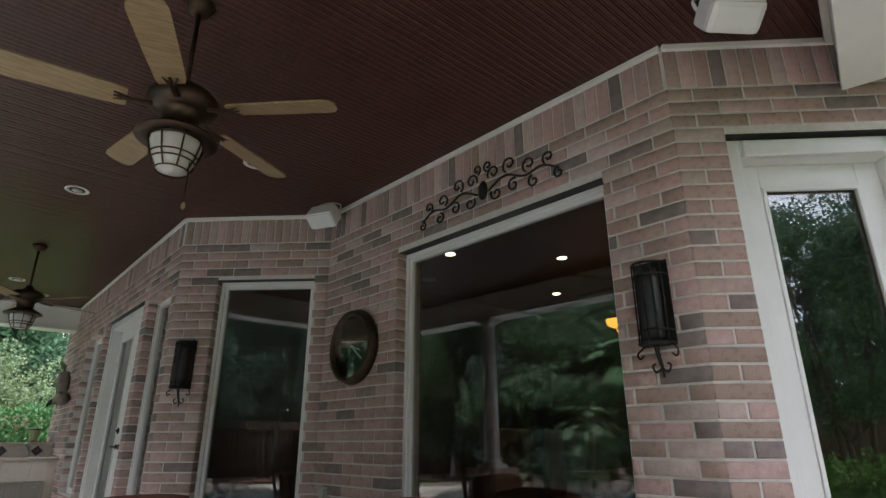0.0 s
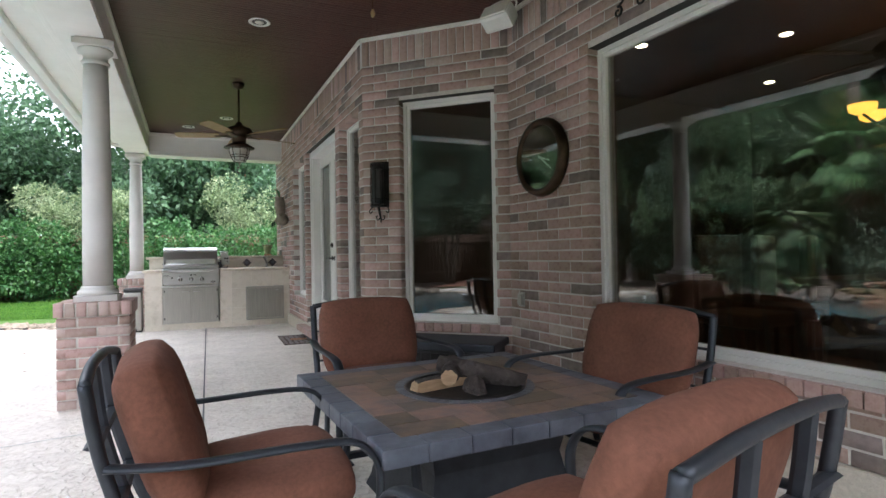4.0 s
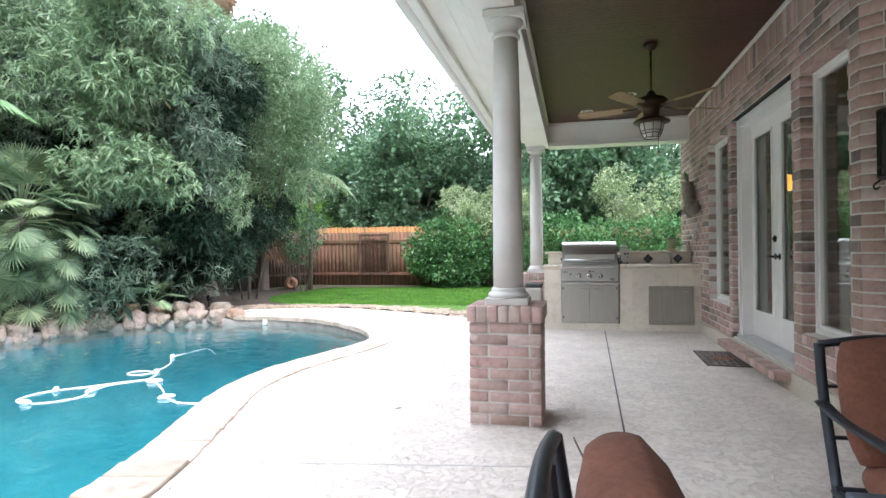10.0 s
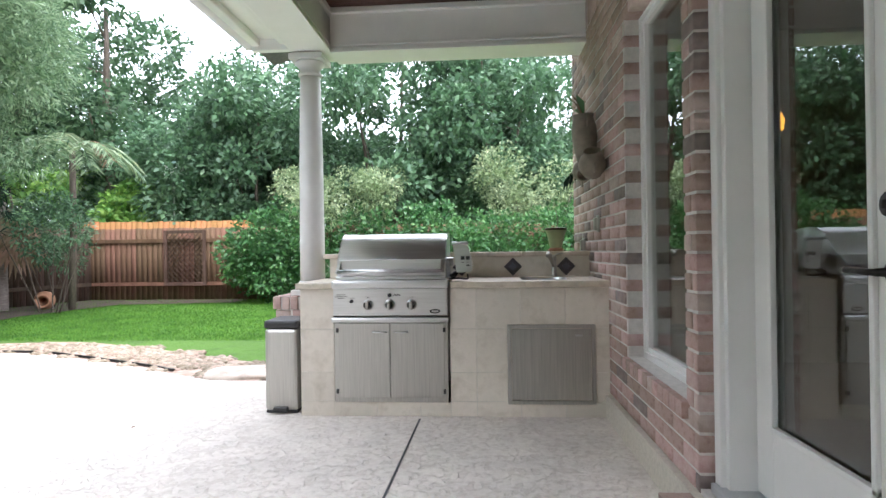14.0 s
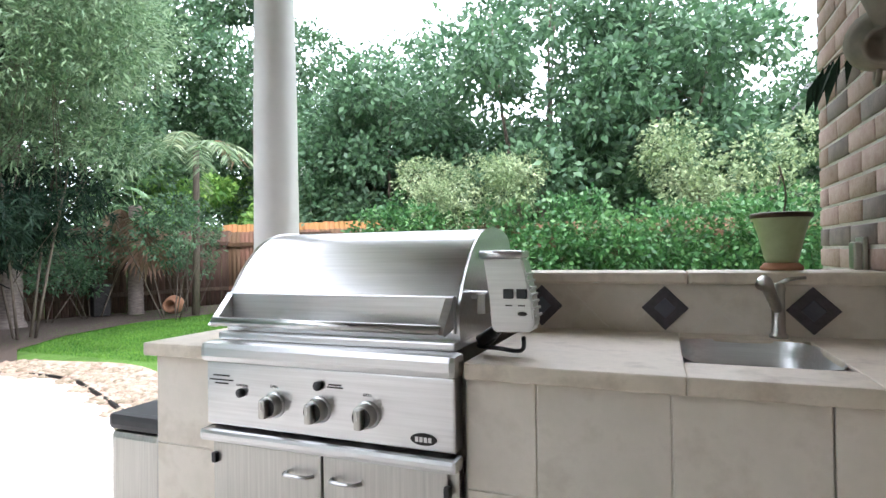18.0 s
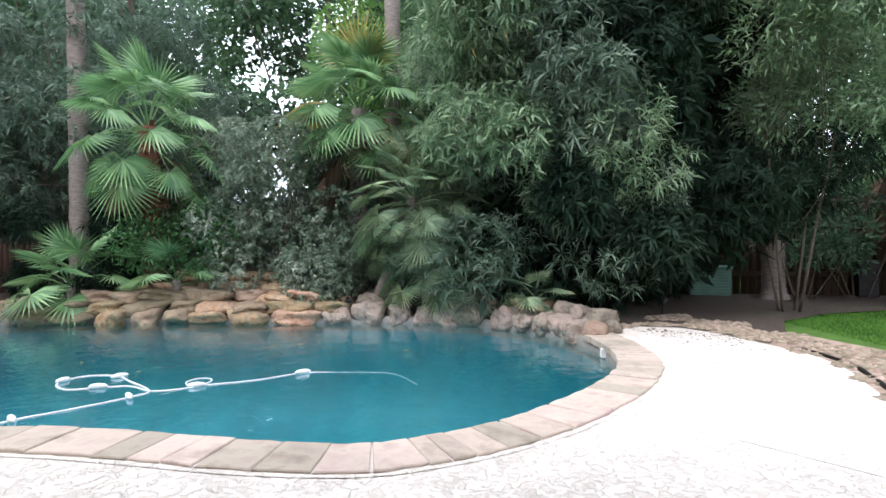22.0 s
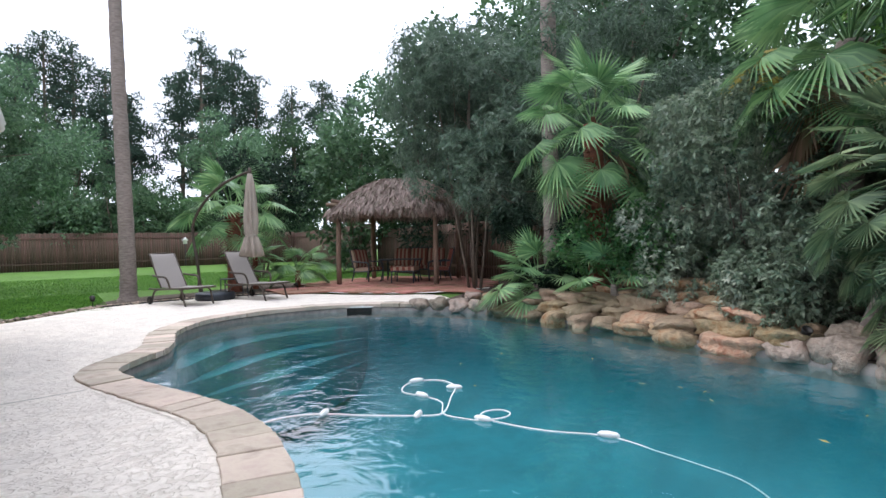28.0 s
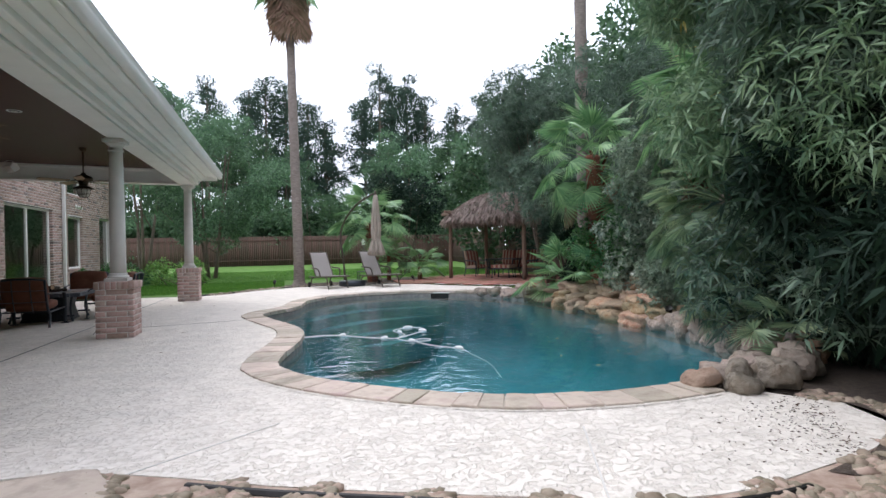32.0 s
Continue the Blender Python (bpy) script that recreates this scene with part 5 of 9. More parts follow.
scroll = wall_thing("iron_scroll", WB, 1.93, 2.74, "black wrought-iron scrollwork ornament above the window", "wall ornament")
for s in (-1, 1):
    bm = tube(curve_points([(s * 0.05, -0.015, -0.02), (s * 0.2, -0.015, 0.04), (s * 0.36, -0.015, -0.02), (s * 0.5, -0.015, 0.0), (s * 0.62, -0.015, -0.06)], 6), 0.008, 6)
    for cx, cz, r, st, sg in ((0.1, 0.1, 0.055, 3.6, -1), (0.12, -0.06, 0.05, 2.6, 1), (0.24, 0.11, 0.06, 4.2, -1), (0.27, -0.05, 0.05, 1.2, 1), (0.40, 0.05, 0.055, 4.2, -1), (0.43, -0.08, 0.045, 1.8, 1), (0.55, 0.04, 0.045, 4.0, -1), (0.62, -0.09, 0.04, 1.5, 1), (0.05, 0.17, 0.04, 4.5, -1)):
        tube(spiral(s * cx, cz, r, 1.1, st if s > 0 else math.pi - st, sg * s), 0.0075, 5, bm)
    part("scroll_arm", bm, BLACK, scroll, "", True)
part("centre_oval", lathe([(0.055, 0), (0.06, 0.01), (0.05, 0.018), (0.001, 0.02)], 16, None, pose(0, -0.005, 0, 90, 0, 0) @ Matrix.Diagonal((0.7, 1.2, 1, 1))), BLACK, scroll, "", True)

for base, u, z in ((WM, 0.54, 1.17), (WM, 1.11, 1.32), (WM, 1.3, 0.62), (WB, 0.17, 0.72)):
    o = wall_thing("power_outlet", base, u, z, "grey metal weatherproof outlet cover on the brick", "outlet", "outlets")
    part("plate", boxed(-0.04, 0.04, -0.022, -0.008, -0.06, 0.06, 0.004), STEEL_DOOR, o)
    part("cover", boxed(-0.028, 0.028, -0.045, -0.02, -0.045, 0.045, 0.008), STEEL_DOOR, o)


def speaker(x, y, rz, label):
    e = thing("outdoor_speaker", pose(x, y, CEILING_Z - 0.012, 0, 0, rz), label, "loudspeaker", "outdoor speakers")
    part("bracket", tube(curve_points([(-0.12, 0, -0.10), (-0.13, 0, -0.03), (0, 0, 0.0), (0.13, 0, -0.03), (0.12, 0, -0.10)], 5), 0.012, 6, None, None, 0.5), WHITE_PLASTIC, e)
    part("cabinet", boxed(-0.13, 0.13, -0.075, 0.075, -0.09, 0.07, 0.03, pose(0, -0.04, -0.14, -35, 0, 0)), WHITE_PLASTIC, e)
    part("grille", boxed(-0.115, 0.115, -0.008, 0.008, -0.075, 0.055, 0.006, pose(0, -0.04, -0.14, -35, 0, 0) @ pose(0, -0.076, 0)), CREAM, e)


speaker(2.1, 2.88, -62, "white outdoor speaker bracketed under the ceiling corner")
speaker(2.25, -0.52, -38, "white outdoor speaker bracketed under the ceiling")

pots = wall_thing("wall_planter", WM, 1.13, 1.80, "three aged clay jars hung on the brick with dry ferns", "planter")
tall = part("tall_jar", lathe([(0.001, -0.2), (0.045, -0.2), (0.07, -0.12), (0.09, 0.02), (0.088, 0.1), (0.07, 0.16), (0.078, 0.19), (0.06, 0.19), (0.05, 0.15), (0.001, 0.1)], 24, None, pose(-0.02, -0.1, 0.12, 4, 3, 0)), CLAY_GREY, pots, "tall grey-brown clay jar", True)
part("ear", tube(curve_points([(0.05, -0.1, 0.29), (0.085, -0.1, 0.28), (0.09, -0.1, 0.24), (0.062, -0.1, 0.2)], 5), 0.007, 6), CLAY_GREY, tall, "", True)
for u, z, r, tilt in ((-0.11, -0.085, 0.078, 115), (0.235, -0.09, 0.094, 35)):
    m = pose(u, -0.1, z, 8, tilt, 0)
    jug = part("clay_jug", lathe([(0.001, -r), (r * 0.55, -0.88 * r), (r * 0.95, -0.3 * r), (r, 0.05 * r), (r * 0.85, 0.55 * r), (r * 0.55, 0.85 * r), (r * 0.62, 1.1 * r), (r * 0.48, 1.08 * r), (r * 0.42, 0.8 * r), (0.001, 0.3 * r)], 24, None, m), CLAY_GREY, pots, "", True)
    part("ear", tube([m @ Vector(q) for q in curve_points([(r * 0.8, 0, 0.5 * r), (r * 1.3, 0, 0.55 * r), (r * 1.3, 0, 0.1 * r), (r * 0.95, 0, -0.1 * r)], 5)], 0.007, 6), CLAY_GREY, jug, "", True)
r_ = np.random.default_rng(31)
stem = [Vector((-0.17 - 0.19 * t, -0.12 - 0.05 * t, -0.075 + 0.05 * t - 0.06 * t * t)) for t in np.linspace(0, 1, 9)]
frond = part("frond", tube(stem, 0.004, 5, None, 0.002), BARK, pots)
q = [(p, Vector((-0.25, -0.2, -1))) for p in stem[3:] for _ in range(2)]
for p, d in q:
    v, f = leaf_arrays(np.array([p]) + r_.normal(0, 0.006, (1, 3)), unit(np.array([d]) + r_.normal(0, 0.18, (1, 3))), 0.1, 0.026, r_, 0.1)
    ob = new("leaflet", quads_mesh("leaflet", v, f, [LEAF_DARK]))
    ob.parent = frond
for k, (dx, dz, ln) in enumerate(((-0.05, 1.0, 0.24), (-0.7, 0.75, 0.2), (0.15, 0.9, 0.2))):
    v, f = leaf_arrays(np.array([(-0.02, -0.1, 0.29)]), unit(np.array([(dx, -0.25, dz)])), ln, 0.055, r_, 0.3)
    ob = new("strap_leaf", quads_mesh("strap_leaf", v, f, [LEAF_HEDGE]))
    ob.parent = pots
for k in range(14):
    d = Vector((r_.uniform(-1.0, 0.3), r_.uniform(-0.6, 0.1), r_.uniform(0.0, 1.0))).normalized() * r_.uniform(0.1, 0.24)
    p = Vector((-0.03, -0.1, 0.28))
    part("dry_stem", tube([p, p + d * 0.6 + Vector((0, 0, 0.03)), p + d], 0.004, 4, None, 0.002), LEAF_DEAD, pots)


# ---- ceiling fixtures ----
def downlight(x, y):
    e = thing("recessed_light", pose(x, y, CEILING_Z), "white-rimmed recessed ceiling light, off", "ceiling light", "recessed lights")
    part("rim", lathe([(0.062, 0.012), (0.062, -0.001), (0.085, -0.007), (0.092, -0.004), (0.092, 0.004)], 28), WHITE, e, "", True)
    part("can", lathe([(0.062, 0.002), (0.06, -0.0035), (0.001, -0.0035)], 28), PLASTIC, e)
    part("bulb", lathe([(0.04, -0.004), (0.036, -0.009), (0.001, -0.012)], 20), FROST, e, "", True)


for x, y in ((0.36, 4.06), (-0.21, 8.52), (0.66, 8.52), (0.30, 7.75), (0.3, -0.6), (1.3, 2.6)):
    downlight(x, y)


def ceiling_fan(x, y, turn):
    e = thing("ceiling_fan", pose(x, y, CEILING_Z), "bronze ceiling fan with five wooden blades and caged lantern", "ceiling fan", "porch ceiling fans")
    part("canopy", lathe([(0.068, -0.002), (0.07, -0.02), (0.05, -0.055), (0.02, -0.07)], 20), BRONZE, e, "", True)
    part("downrod", tube([(0, 0, -0.05), (0, 0, -0.50)], 0.012, 10), BRONZE, e, "", True)
    motor = part("motor", lathe([(0.03, -0.46), (0.05, -0.50), (0.13, -0.53), (0.155, -0.56), (0.15, -0.60), (0.10, -0.625), (0.08, -0.64), (0.075, -0.70), (0.09, -0.72)], 28), BRONZE, e, "", True)
    for k in range(5):
        m = pose(0, 0, 0, 0, 0, turn + 72 * k)
        bl = bmesh.new()
        n, w = 8, 0.075
        outline = [(0.22, -0.05), (0.24, -0.058), (0.45, -0.066), (0.66, -0.07), (0.695, -0.06), (0.71, -0.03), (0.71, 0.03), (0.695, 0.06), (0.66, 0.07), (0.45, 0.066), (0.24, 0.058), (0.22, 0.05)]
        t_ = [bl.verts.new((a, b, 0.004)) for a, b in outline]
        b_ = [bl.verts.new((a, b, -0.004)) for a, b in outline]
        bl.faces.new(t_), bl.faces.new(b_[::-1])
        for q in range(len(outline)):
            bl.faces.new((t_[q], b_[q], b_[(q + 1) % len(outline)], t_[(q + 1) % len(outline)]))
        bmesh.ops.transform(bl, matrix=m @ pose(0, 0, -0.615, 12, 0, 0), verts=bl.verts)
        blade = part("blade", bl, BLADE, e)
        bk = tube([(0.10, 0, -0.605), (0.17, 0, -0.62), (0.24, 0, -0.622)], 0.02, 6, None, 0.014, 0.4)
        for s in (-1, 0, 1):
            tube([(0.20, 0, -0.622), (0.27, 0.03 * s, -0.624)], 0.012, 5, bk, 0.006, 0.5)
        bmesh.ops.transform(bk, matrix=m, verts=bk.verts)
        part("blade_iron", bk, BRONZE, blade)
    part("lamp_shade", lathe([(0.07, -0.70), (0.10, -0.715), (0.17, -0.755), (0.172, -0.765), (0.12, -0.765)], 28), BRONZE, e, "", True)
    part("lamp_glass", lathe([(0.105, -0.765), (0.108, -0.79), (0.09, -0.86), (0.066, -0.91), (0.001, -0.918)], 24), FROST, e, "frosted white glass", True)
    for k in range(8):
        a = 2 * math.pi * k / 8
        part("cage_bar", tube([(r * math.cos(a), r * math.sin(a), z) for r, z in ((0.112, -0.766), (0.115, -0.79), (0.097, -0.86), (0.07, -0.915))], 0.004, 5), BRONZE, e)
    for r, z in ((0.1, -0.85), (0.113, -0.775), (0.07, -0.915), (0.092, -0.875)):
        part("cage_hoop", tube([(r * math.cos(t), r * math.sin(t), z) for t in np.linspace(0, 2 * math.pi, 25)[:-1]], 0.004, 5, None, None, 1, True), BRONZE, e)
    part("pull_chain", tube([(0.05, -0.06, -0.76), (0.055, -0.062, -1.07)], 0.0025, 5), BRONZE, e)
    part("chain_knob", lathe([(0.004, 0.0), (0.01, -0.015), (0.007, -0.03), (0.002, -0.034)], 10, None, pose(0.055, -0.062, -1.07)), BLADE, e)


ceiling_fan(0.40, 1.19, 27)
ceiling_fan(0.33, 5.95, 20)

# ---- lamps inside the rooms ----
for x, y in ((3.9, 1.0), (4.6, 2.2), (3.6, 2.9), (5.4, 0.6), (5.8, 3.2), (3.4, 0.0), (4.3, -0.6)):
    e = thing("room_downlight", pose(x, y, 2.998), "small lit recessed light in the dining room ceiling", "ceiling light", "room lights")
    part("lens", lathe([(0.05, 0), (0.05, -0.006), (0.001, -0.006)], 16), LAMP_ON, e)
    part("rim", lathe([(0.05, 0), (0.065, -0.004), (0.065, 0.0)], 16), WHITE, e)
chand = thing("chandelier", pose(4.6, 1.3, 3.0), "small amber-shaded chandelier over the dining table", "chandelier")
part("rod", tube([(0, 0, 0), (0, 0, -0.9)], 0.01, 6), BRONZE, chand)
for k in range(5):
    a = 2 * math.pi * k / 5
    part("arm", tube(curve_points([(0, 0, -0.9), (0.18 * math.cos(a), 0.18 * math.sin(a), -0.98), (0.3 * math.cos(a), 0.3 * math.sin(a), -0.9)], 4), 0.01, 6), BRONZE, chand)
    part("shade", lathe([(0.05, 0.0), (0.085, 0.02), (0.095, 0.07), (0.085, 0.07), (0.05, 0.01)], 12, None, pose(0.3 * math.cos(a), 0.3 * math.sin(a), -0.9)), AMBER, chand, "glowing amber glass shade", True)
pend = thing("pendant_lamp", pose(2.5, 8.85, 3.2), "lit amber glass pendant lamp behind the double doors", "pendant lamp")
part("cord", tube([(0, 0, 0), (0, 0, -1.05)], 0.006, 6), BRONZE, pend)
part("shade", lathe([(0.03, -1.03), (0.09, -1.07), (0.13, -1.15), (0.12, -1.22), (0.06, -1.25), (0.001, -1.26)], 18), AMBER, pend, "glowing amber glass shade", True)
for k in range(3):
    c = thing("dining_chair", pose(3.6 + 0.75 * k, 1.9 + 0.1 * k, 0.14, 0, 0, 20 * k), "dark upholstered dining chair with studded back", "chair", "dining chairs")
    part("seat", boxed(-0.25, 0.25, -0.25, 0.25, 0.40, 0.50, 0.03), ROOM_FLOOR, c)
    part("backrest", boxed(-0.25, 0.25, 0.2, 0.27, 0.5, 1.08, 0.03), ROOM_FLOOR, c)
    for sx in (-1, 1):
        for sy in (-1, 1):
            part("leg", boxed(sx * 0.21 - 0.02, sx * 0.21 + 0.02, sy * 0.2 - 0.02, sy * 0.2 + 0.02, 0, 0.4, 0.004), ROOM_FLOOR, c)
dt = thing("dining_table", pose(4.5, 1.2, 0.14), "dark wooden dining table in the dim room", "table")
part("tabletop", boxed(-0.7, 0.7, -0.5, 0.5, 0.7, 0.75, 0.01), ROOM_FLOOR, dt)
for sx in (-1, 1):
    part("leg", boxed(sx * 0.5 - 0.06, sx * 0.5 + 0.06, -0.3, 0.3, 0, 0.7, 0.01), ROOM_FLOOR, dt)


# ---- patio furniture ----
def cushion(w, d, h, puff=0.3, tuft=None):
    """A stuffed cushion: a rounded block, swollen in the middle, with an optional tuft."""
    bm = bmesh.new()
    bmesh.ops.create_cube(bm, size=2)
    bmesh.ops.subdivide_edges(bm, edges=bm.edges[:], cuts=9, use_grid_fill=True)
    for v in bm.verts:
        x, y, z = v.co
        k = (1 - abs(x) ** 4) * (1 - abs(y) ** 4)
        rx, ry = 1 - 0.10 * abs(y) ** 3 - 0.05 * z * z, 1 - 0.10 * abs(x) ** 3 - 0.05 * z * z
        t = (0.62 + 0.38 * k ** 0.5 if k > 0 else 0.62) + puff * 0.25 * k
        wr = 0.012 * math.sin(x * 7 + y * 5) * (1 - k) + 0.008 * noise.noise((x * 3, y * 3, z))
        zz = z * t
        if tuft and z > 0:
            zz -= 0.55 * math.exp(-((x - tuft[0]) ** 2 + (y - tuft[1]) ** 2) / 0.012) + 0.18 * math.exp(-((x - tuft[0]) ** 2 * 3 + (y - tuft[1]) ** 2) / 0.12) * abs(math.sin(3 * math.atan2(y - tuft[1], x - tuft[0])))
        v.co = Vector((x * rx * w / 2, y * ry * d / 2, (zz + wr) * h / 2))
    return bm


def patio_chair(m, label):
    c = thing("patio_chair", m, label, "chair", "patio chairs round the fire table")
    s = part("seat_cushion", cushion(0.56, 0.58, 0.17), CUSHION, c, "rust-brown seat cushion", True)
    s.matrix_basis = pose(0, 0.03, 0.375, 4, 0, 0)
    b = part("back_cushion", cushion(0.58, 0.52, 0.17, 0.4, (0, 0.1)), CUSHION, c, "rust-brown tufted back cushion", True)
    b.matrix_basis = pose(0, -0.27, 0.64, 106, 0, 0) @ pose(0, 0, 0, 0, 180, 0)
    for sx in (-1, 1):
        bm = tube(curve_points([(sx * 0.30, -0.40, 0.60), (sx * 0.32, -0.2, 0.585), (sx * 0.33, 0.12, 0.59), (sx * 0.33, 0.27, 0.575), (sx * 0.33, 0.335, 0.50), (sx * 0.33, 0.345, 0.40), (sx * 0.33, 0.33, 0.2), (sx * 0.33, 0.345, 0.01)], 6), 0.024, 8, None, None, 0.45)
        part("arm", bm, CHAIR_METAL, c, "", True)
        bm = tube(curve_points([(sx * 0.29, -0.445, 0.84), (sx * 0.29, -0.41, 0.62), (sx * 0.29, -0.33, 0.34), (sx * 0.30, -0.28, 0.22), (sx * 0.31, -0.34, 0.01)], 6), 0.018, 8)
        part("back_post", bm, CHAIR_METAL, c, "", True)
        part("seat_rail", tube([(sx * 0.30, -0.30, 0.27), (sx * 0.325, 0.335, 0.30)], 0.015, 8), CHAIR_METAL, c)
        part("glide", boxed(sx * 0.33 - 0.05, sx * 0.33 + 0.05, 0.31, 0.38, 0.0, 0.012, 0.003), CHAIR_METAL, c)
        bm = tube(curve_points([(sx * 0.11, -0.455, 0.855), (sx * 0.11, -0.425, 0.62), (sx * 0.11, -0.345, 0.34), (sx * 0.11, -0.30, 0.27)], 5), 0.02, 6, None, None, 0.25)
        part("back_strap", bm, CHAIR_METAL, c)
    part("top_rail", tube(curve_points([(-0.29, -0.445, 0.835), (-0.15, -0.455, 0.858), (0, -0.458, 0.864), (0.15, -0.455, 0.858), (0.29, -0.445, 0.835)], 5), 0.017, 8), CHAIR_METAL, c, "", True)
    for z, y in ((0.66, -0.425), (0.46, -0.375)):
        part("cross_strap", tube([(-0.29, y - 0.004, z), (0.29, y - 0.004, z)], 0.022, 6, None, None, 0.3), CHAIR_METAL, c)
        for sx in (-0.11, 0.11):
            part("rivet", lathe([(0.013, 0), (0.011, 0.008), (0.001, 0.01)], 10, None, pose(sx, y - 0.016, z, 90, 0, 0)), CHAIR_METAL, c, "", True)
    for y in (-0.28, 0.30):
        part("seat_bar", tube([(-0.31, y, 0.285), (0.31, y, 0.285)], 0.014, 8), CHAIR_METAL, c)
    for ob in c.children:
        ob.data.transform(Matrix.Diagonal((1.12, 1.0, 0.925, 1)) @ ob.matrix_basis)
        ob.matrix_basis = Matrix()
    return c


first_chair = patio_chair(pose(-0.025, 1.07, 0, 0, 0, -90), "rust-cushioned metal patio chair beside the porch column")
c2 = copy_thing(first_chair, pose(0.86, 2.28, 0, 0, 0, 182))
tagged(c2, "rust-cushioned metal patio chair before the bay window")
c3 = copy_thing(first_chair, pose(1.66, 1.24, 0, 0, 0, 98))
tagged(c3, "rust-cushioned metal patio chair against the picture window")
c4 = copy_thing(first_chair, pose(0.66, 0.14, 0, 0, 0, 13))
tagged(c4, "rust-cushioned metal patio chair seen from its strapped back")

fire = thing("fire_table", pose(0.925, 1.31, 0, 0, 0, 2), "square slate-tiled fire pit table with log bowl", "table")
H = 0.505
bm = bmesh.new()
for s, z in ((0.36, 0.0), (0.34, 0.05), (0.30, 0.25), (0.34, 0.44)):
    for k in range(4):
        a = math.pi / 4 + math.pi / 2 * k
        bm.verts.new((s * 1.414 * math.cos(a), s * 1.414 * math.sin(a), z))
bm.verts.ensure_lookup_table()
for r0 in range(3):
    for k in range(4):
        bm.faces.new((bm.verts[r0 * 4 + k], bm.verts[r0 * 4 + (k + 1) % 4], bm.verts[r0 * 4 + 4 + (k + 1) % 4], bm.verts[r0 * 4 + 4 + k]))
bm.faces.new([bm.verts[12 + k] for k in range(4)])
bmesh.ops.recalc_face_normals(bm, faces=bm.faces[:])
part("pedestal", bm, CHAIR_METAL, fire, "dark metal pedestal body")
for sx in (-1, 1):
    for sy in (-1, 1):
        part("leg", tube(curve_points([(sx * 0.47, sy * 0.47, 0.0), (sx * 0.43, sy * 0.43, 0.2), (sx * 0.46, sy * 0.46, 0.45)], 5), 0.02, 6), CHAIR_METAL, fire)
        part("foot_bar", boxed(sx * 0.30, sx * 0.5, sy * 0.47 - 0.02, sy * 0.47 + 0.02, 0.09, 0.12, 0.004), CHAIR_METAL, fire)
part("deck_plate", poly_fill([[(-0.61, -0.61), (0.61, -0.61), (0.61, 0.61), (-0.61, 0.61)], [(0.262 * math.cos(t), 0.262 * math.sin(t)) for t in np.linspace(0, 2 * math.pi, 41)[:-1]]], H - 0.008, 0.06), SLATE_EDGE, fire)
rr = random.Random(5)
HALF = 0.63
for k in range(8):
    for side in range(4):
        a = -HALF + k * (2 * HALF / 8)
        m = pose(0, 0, 0, 0, 0, 90 * side)
        part("edge_tile", boxed(a + 0.0015, a + 2 * HALF / 8 - 0.0015, -HALF, -HALF + 0.10, H - 0.062, H + rr.uniform(-0.001, 0.001), 0.006, m), SLATE_EDGE, fire)
cells = []
g = (HALF - 0.10) * 2 / 8
used = set()
for i_ in range(8):
    for j_ in range(8):
        if (i_, j_) in used:
            continue
        w, h = 1, 1
        if rr.random() < 0.5 and i_ < 7 and (i_ + 1, j_) not in used:
            w = 2
        elif rr.random() < 0.4 and j_ < 7 and (i_, j_ + 1) not in used:
            h = 2
        for p in range(w):
            for q in range(h):
                used.add((i_ + p, j_ + q))
        cells.append((i_, j_, w, h))
for i_, j_, w, h in cells:
    x0, y0 = -HALF + 0.10 + i_ * g, -HALF + 0.10 + j_ * g
    loop = [(x0 + 0.002, y0 + 0.002), (x0 + w * g - 0.002, y0 + 0.002), (x0 + w * g - 0.002, y0 + h * g - 0.002), (x0 + 0.002, y0 + h * g - 0.002)]
    cx, cy = x0 + w * g / 2, y0 + h * g / 2
    R = 0.272
    far = [p for p in loop if math.hypot(*p) > R]
    if len(far) < 2:
        continue
    if len(far) < 4:
        dense = []
        for k in range(4):
            a, b = Vector(loop[k]), Vector(loop[(k + 1) % 4])
            dense += [a.lerp(b, t / 8) for t in range(8)]
        loop = [p if p.length > R else p.normalized() * R for p in dense]
    bm = poly_fill([loop], H + rr.uniform(-0.001, 0.0012), 0.012)
    part("slate_tile", bm, SLATE, fire)
part("bowl_rim", lathe([(0.245, -0.01), (0.25, 0.006), (0.272, 0.006), (0.276, -0.004)], 40, None, pose(0, 0, H)), BLACK, fire, "", True)
part("bowl", lathe([(0.25, 0.0), (0.245, -0.09), (0.2, -0.10), (0.001, -0.10)], 40, None, pose(0, 0, H)), BLACK, fire)
bm = bmesh.new()
for k in range(90):
    a, d = rr.uniform(0, 6.28), 0.23 * rr.random() ** 0.5
    st = stone_mesh(500 + k, 0.018, 0.014, 0.012, 0.3, 0, 1)
    bmesh.ops.transform(st, matrix=pose(d * math.cos(a), d * math.sin(a), H - 0.09 + rr.uniform(0, 0.035)), verts=st.verts)
    me = bpy.data.meshes.new("lump")
    st.to_mesh(me)
    st.free()
    bm.from_mesh(me)
    bpy.data.meshes.remove(me)
part("lava_rock", bm, TERRACOTTA, fire, "brown lava rock")


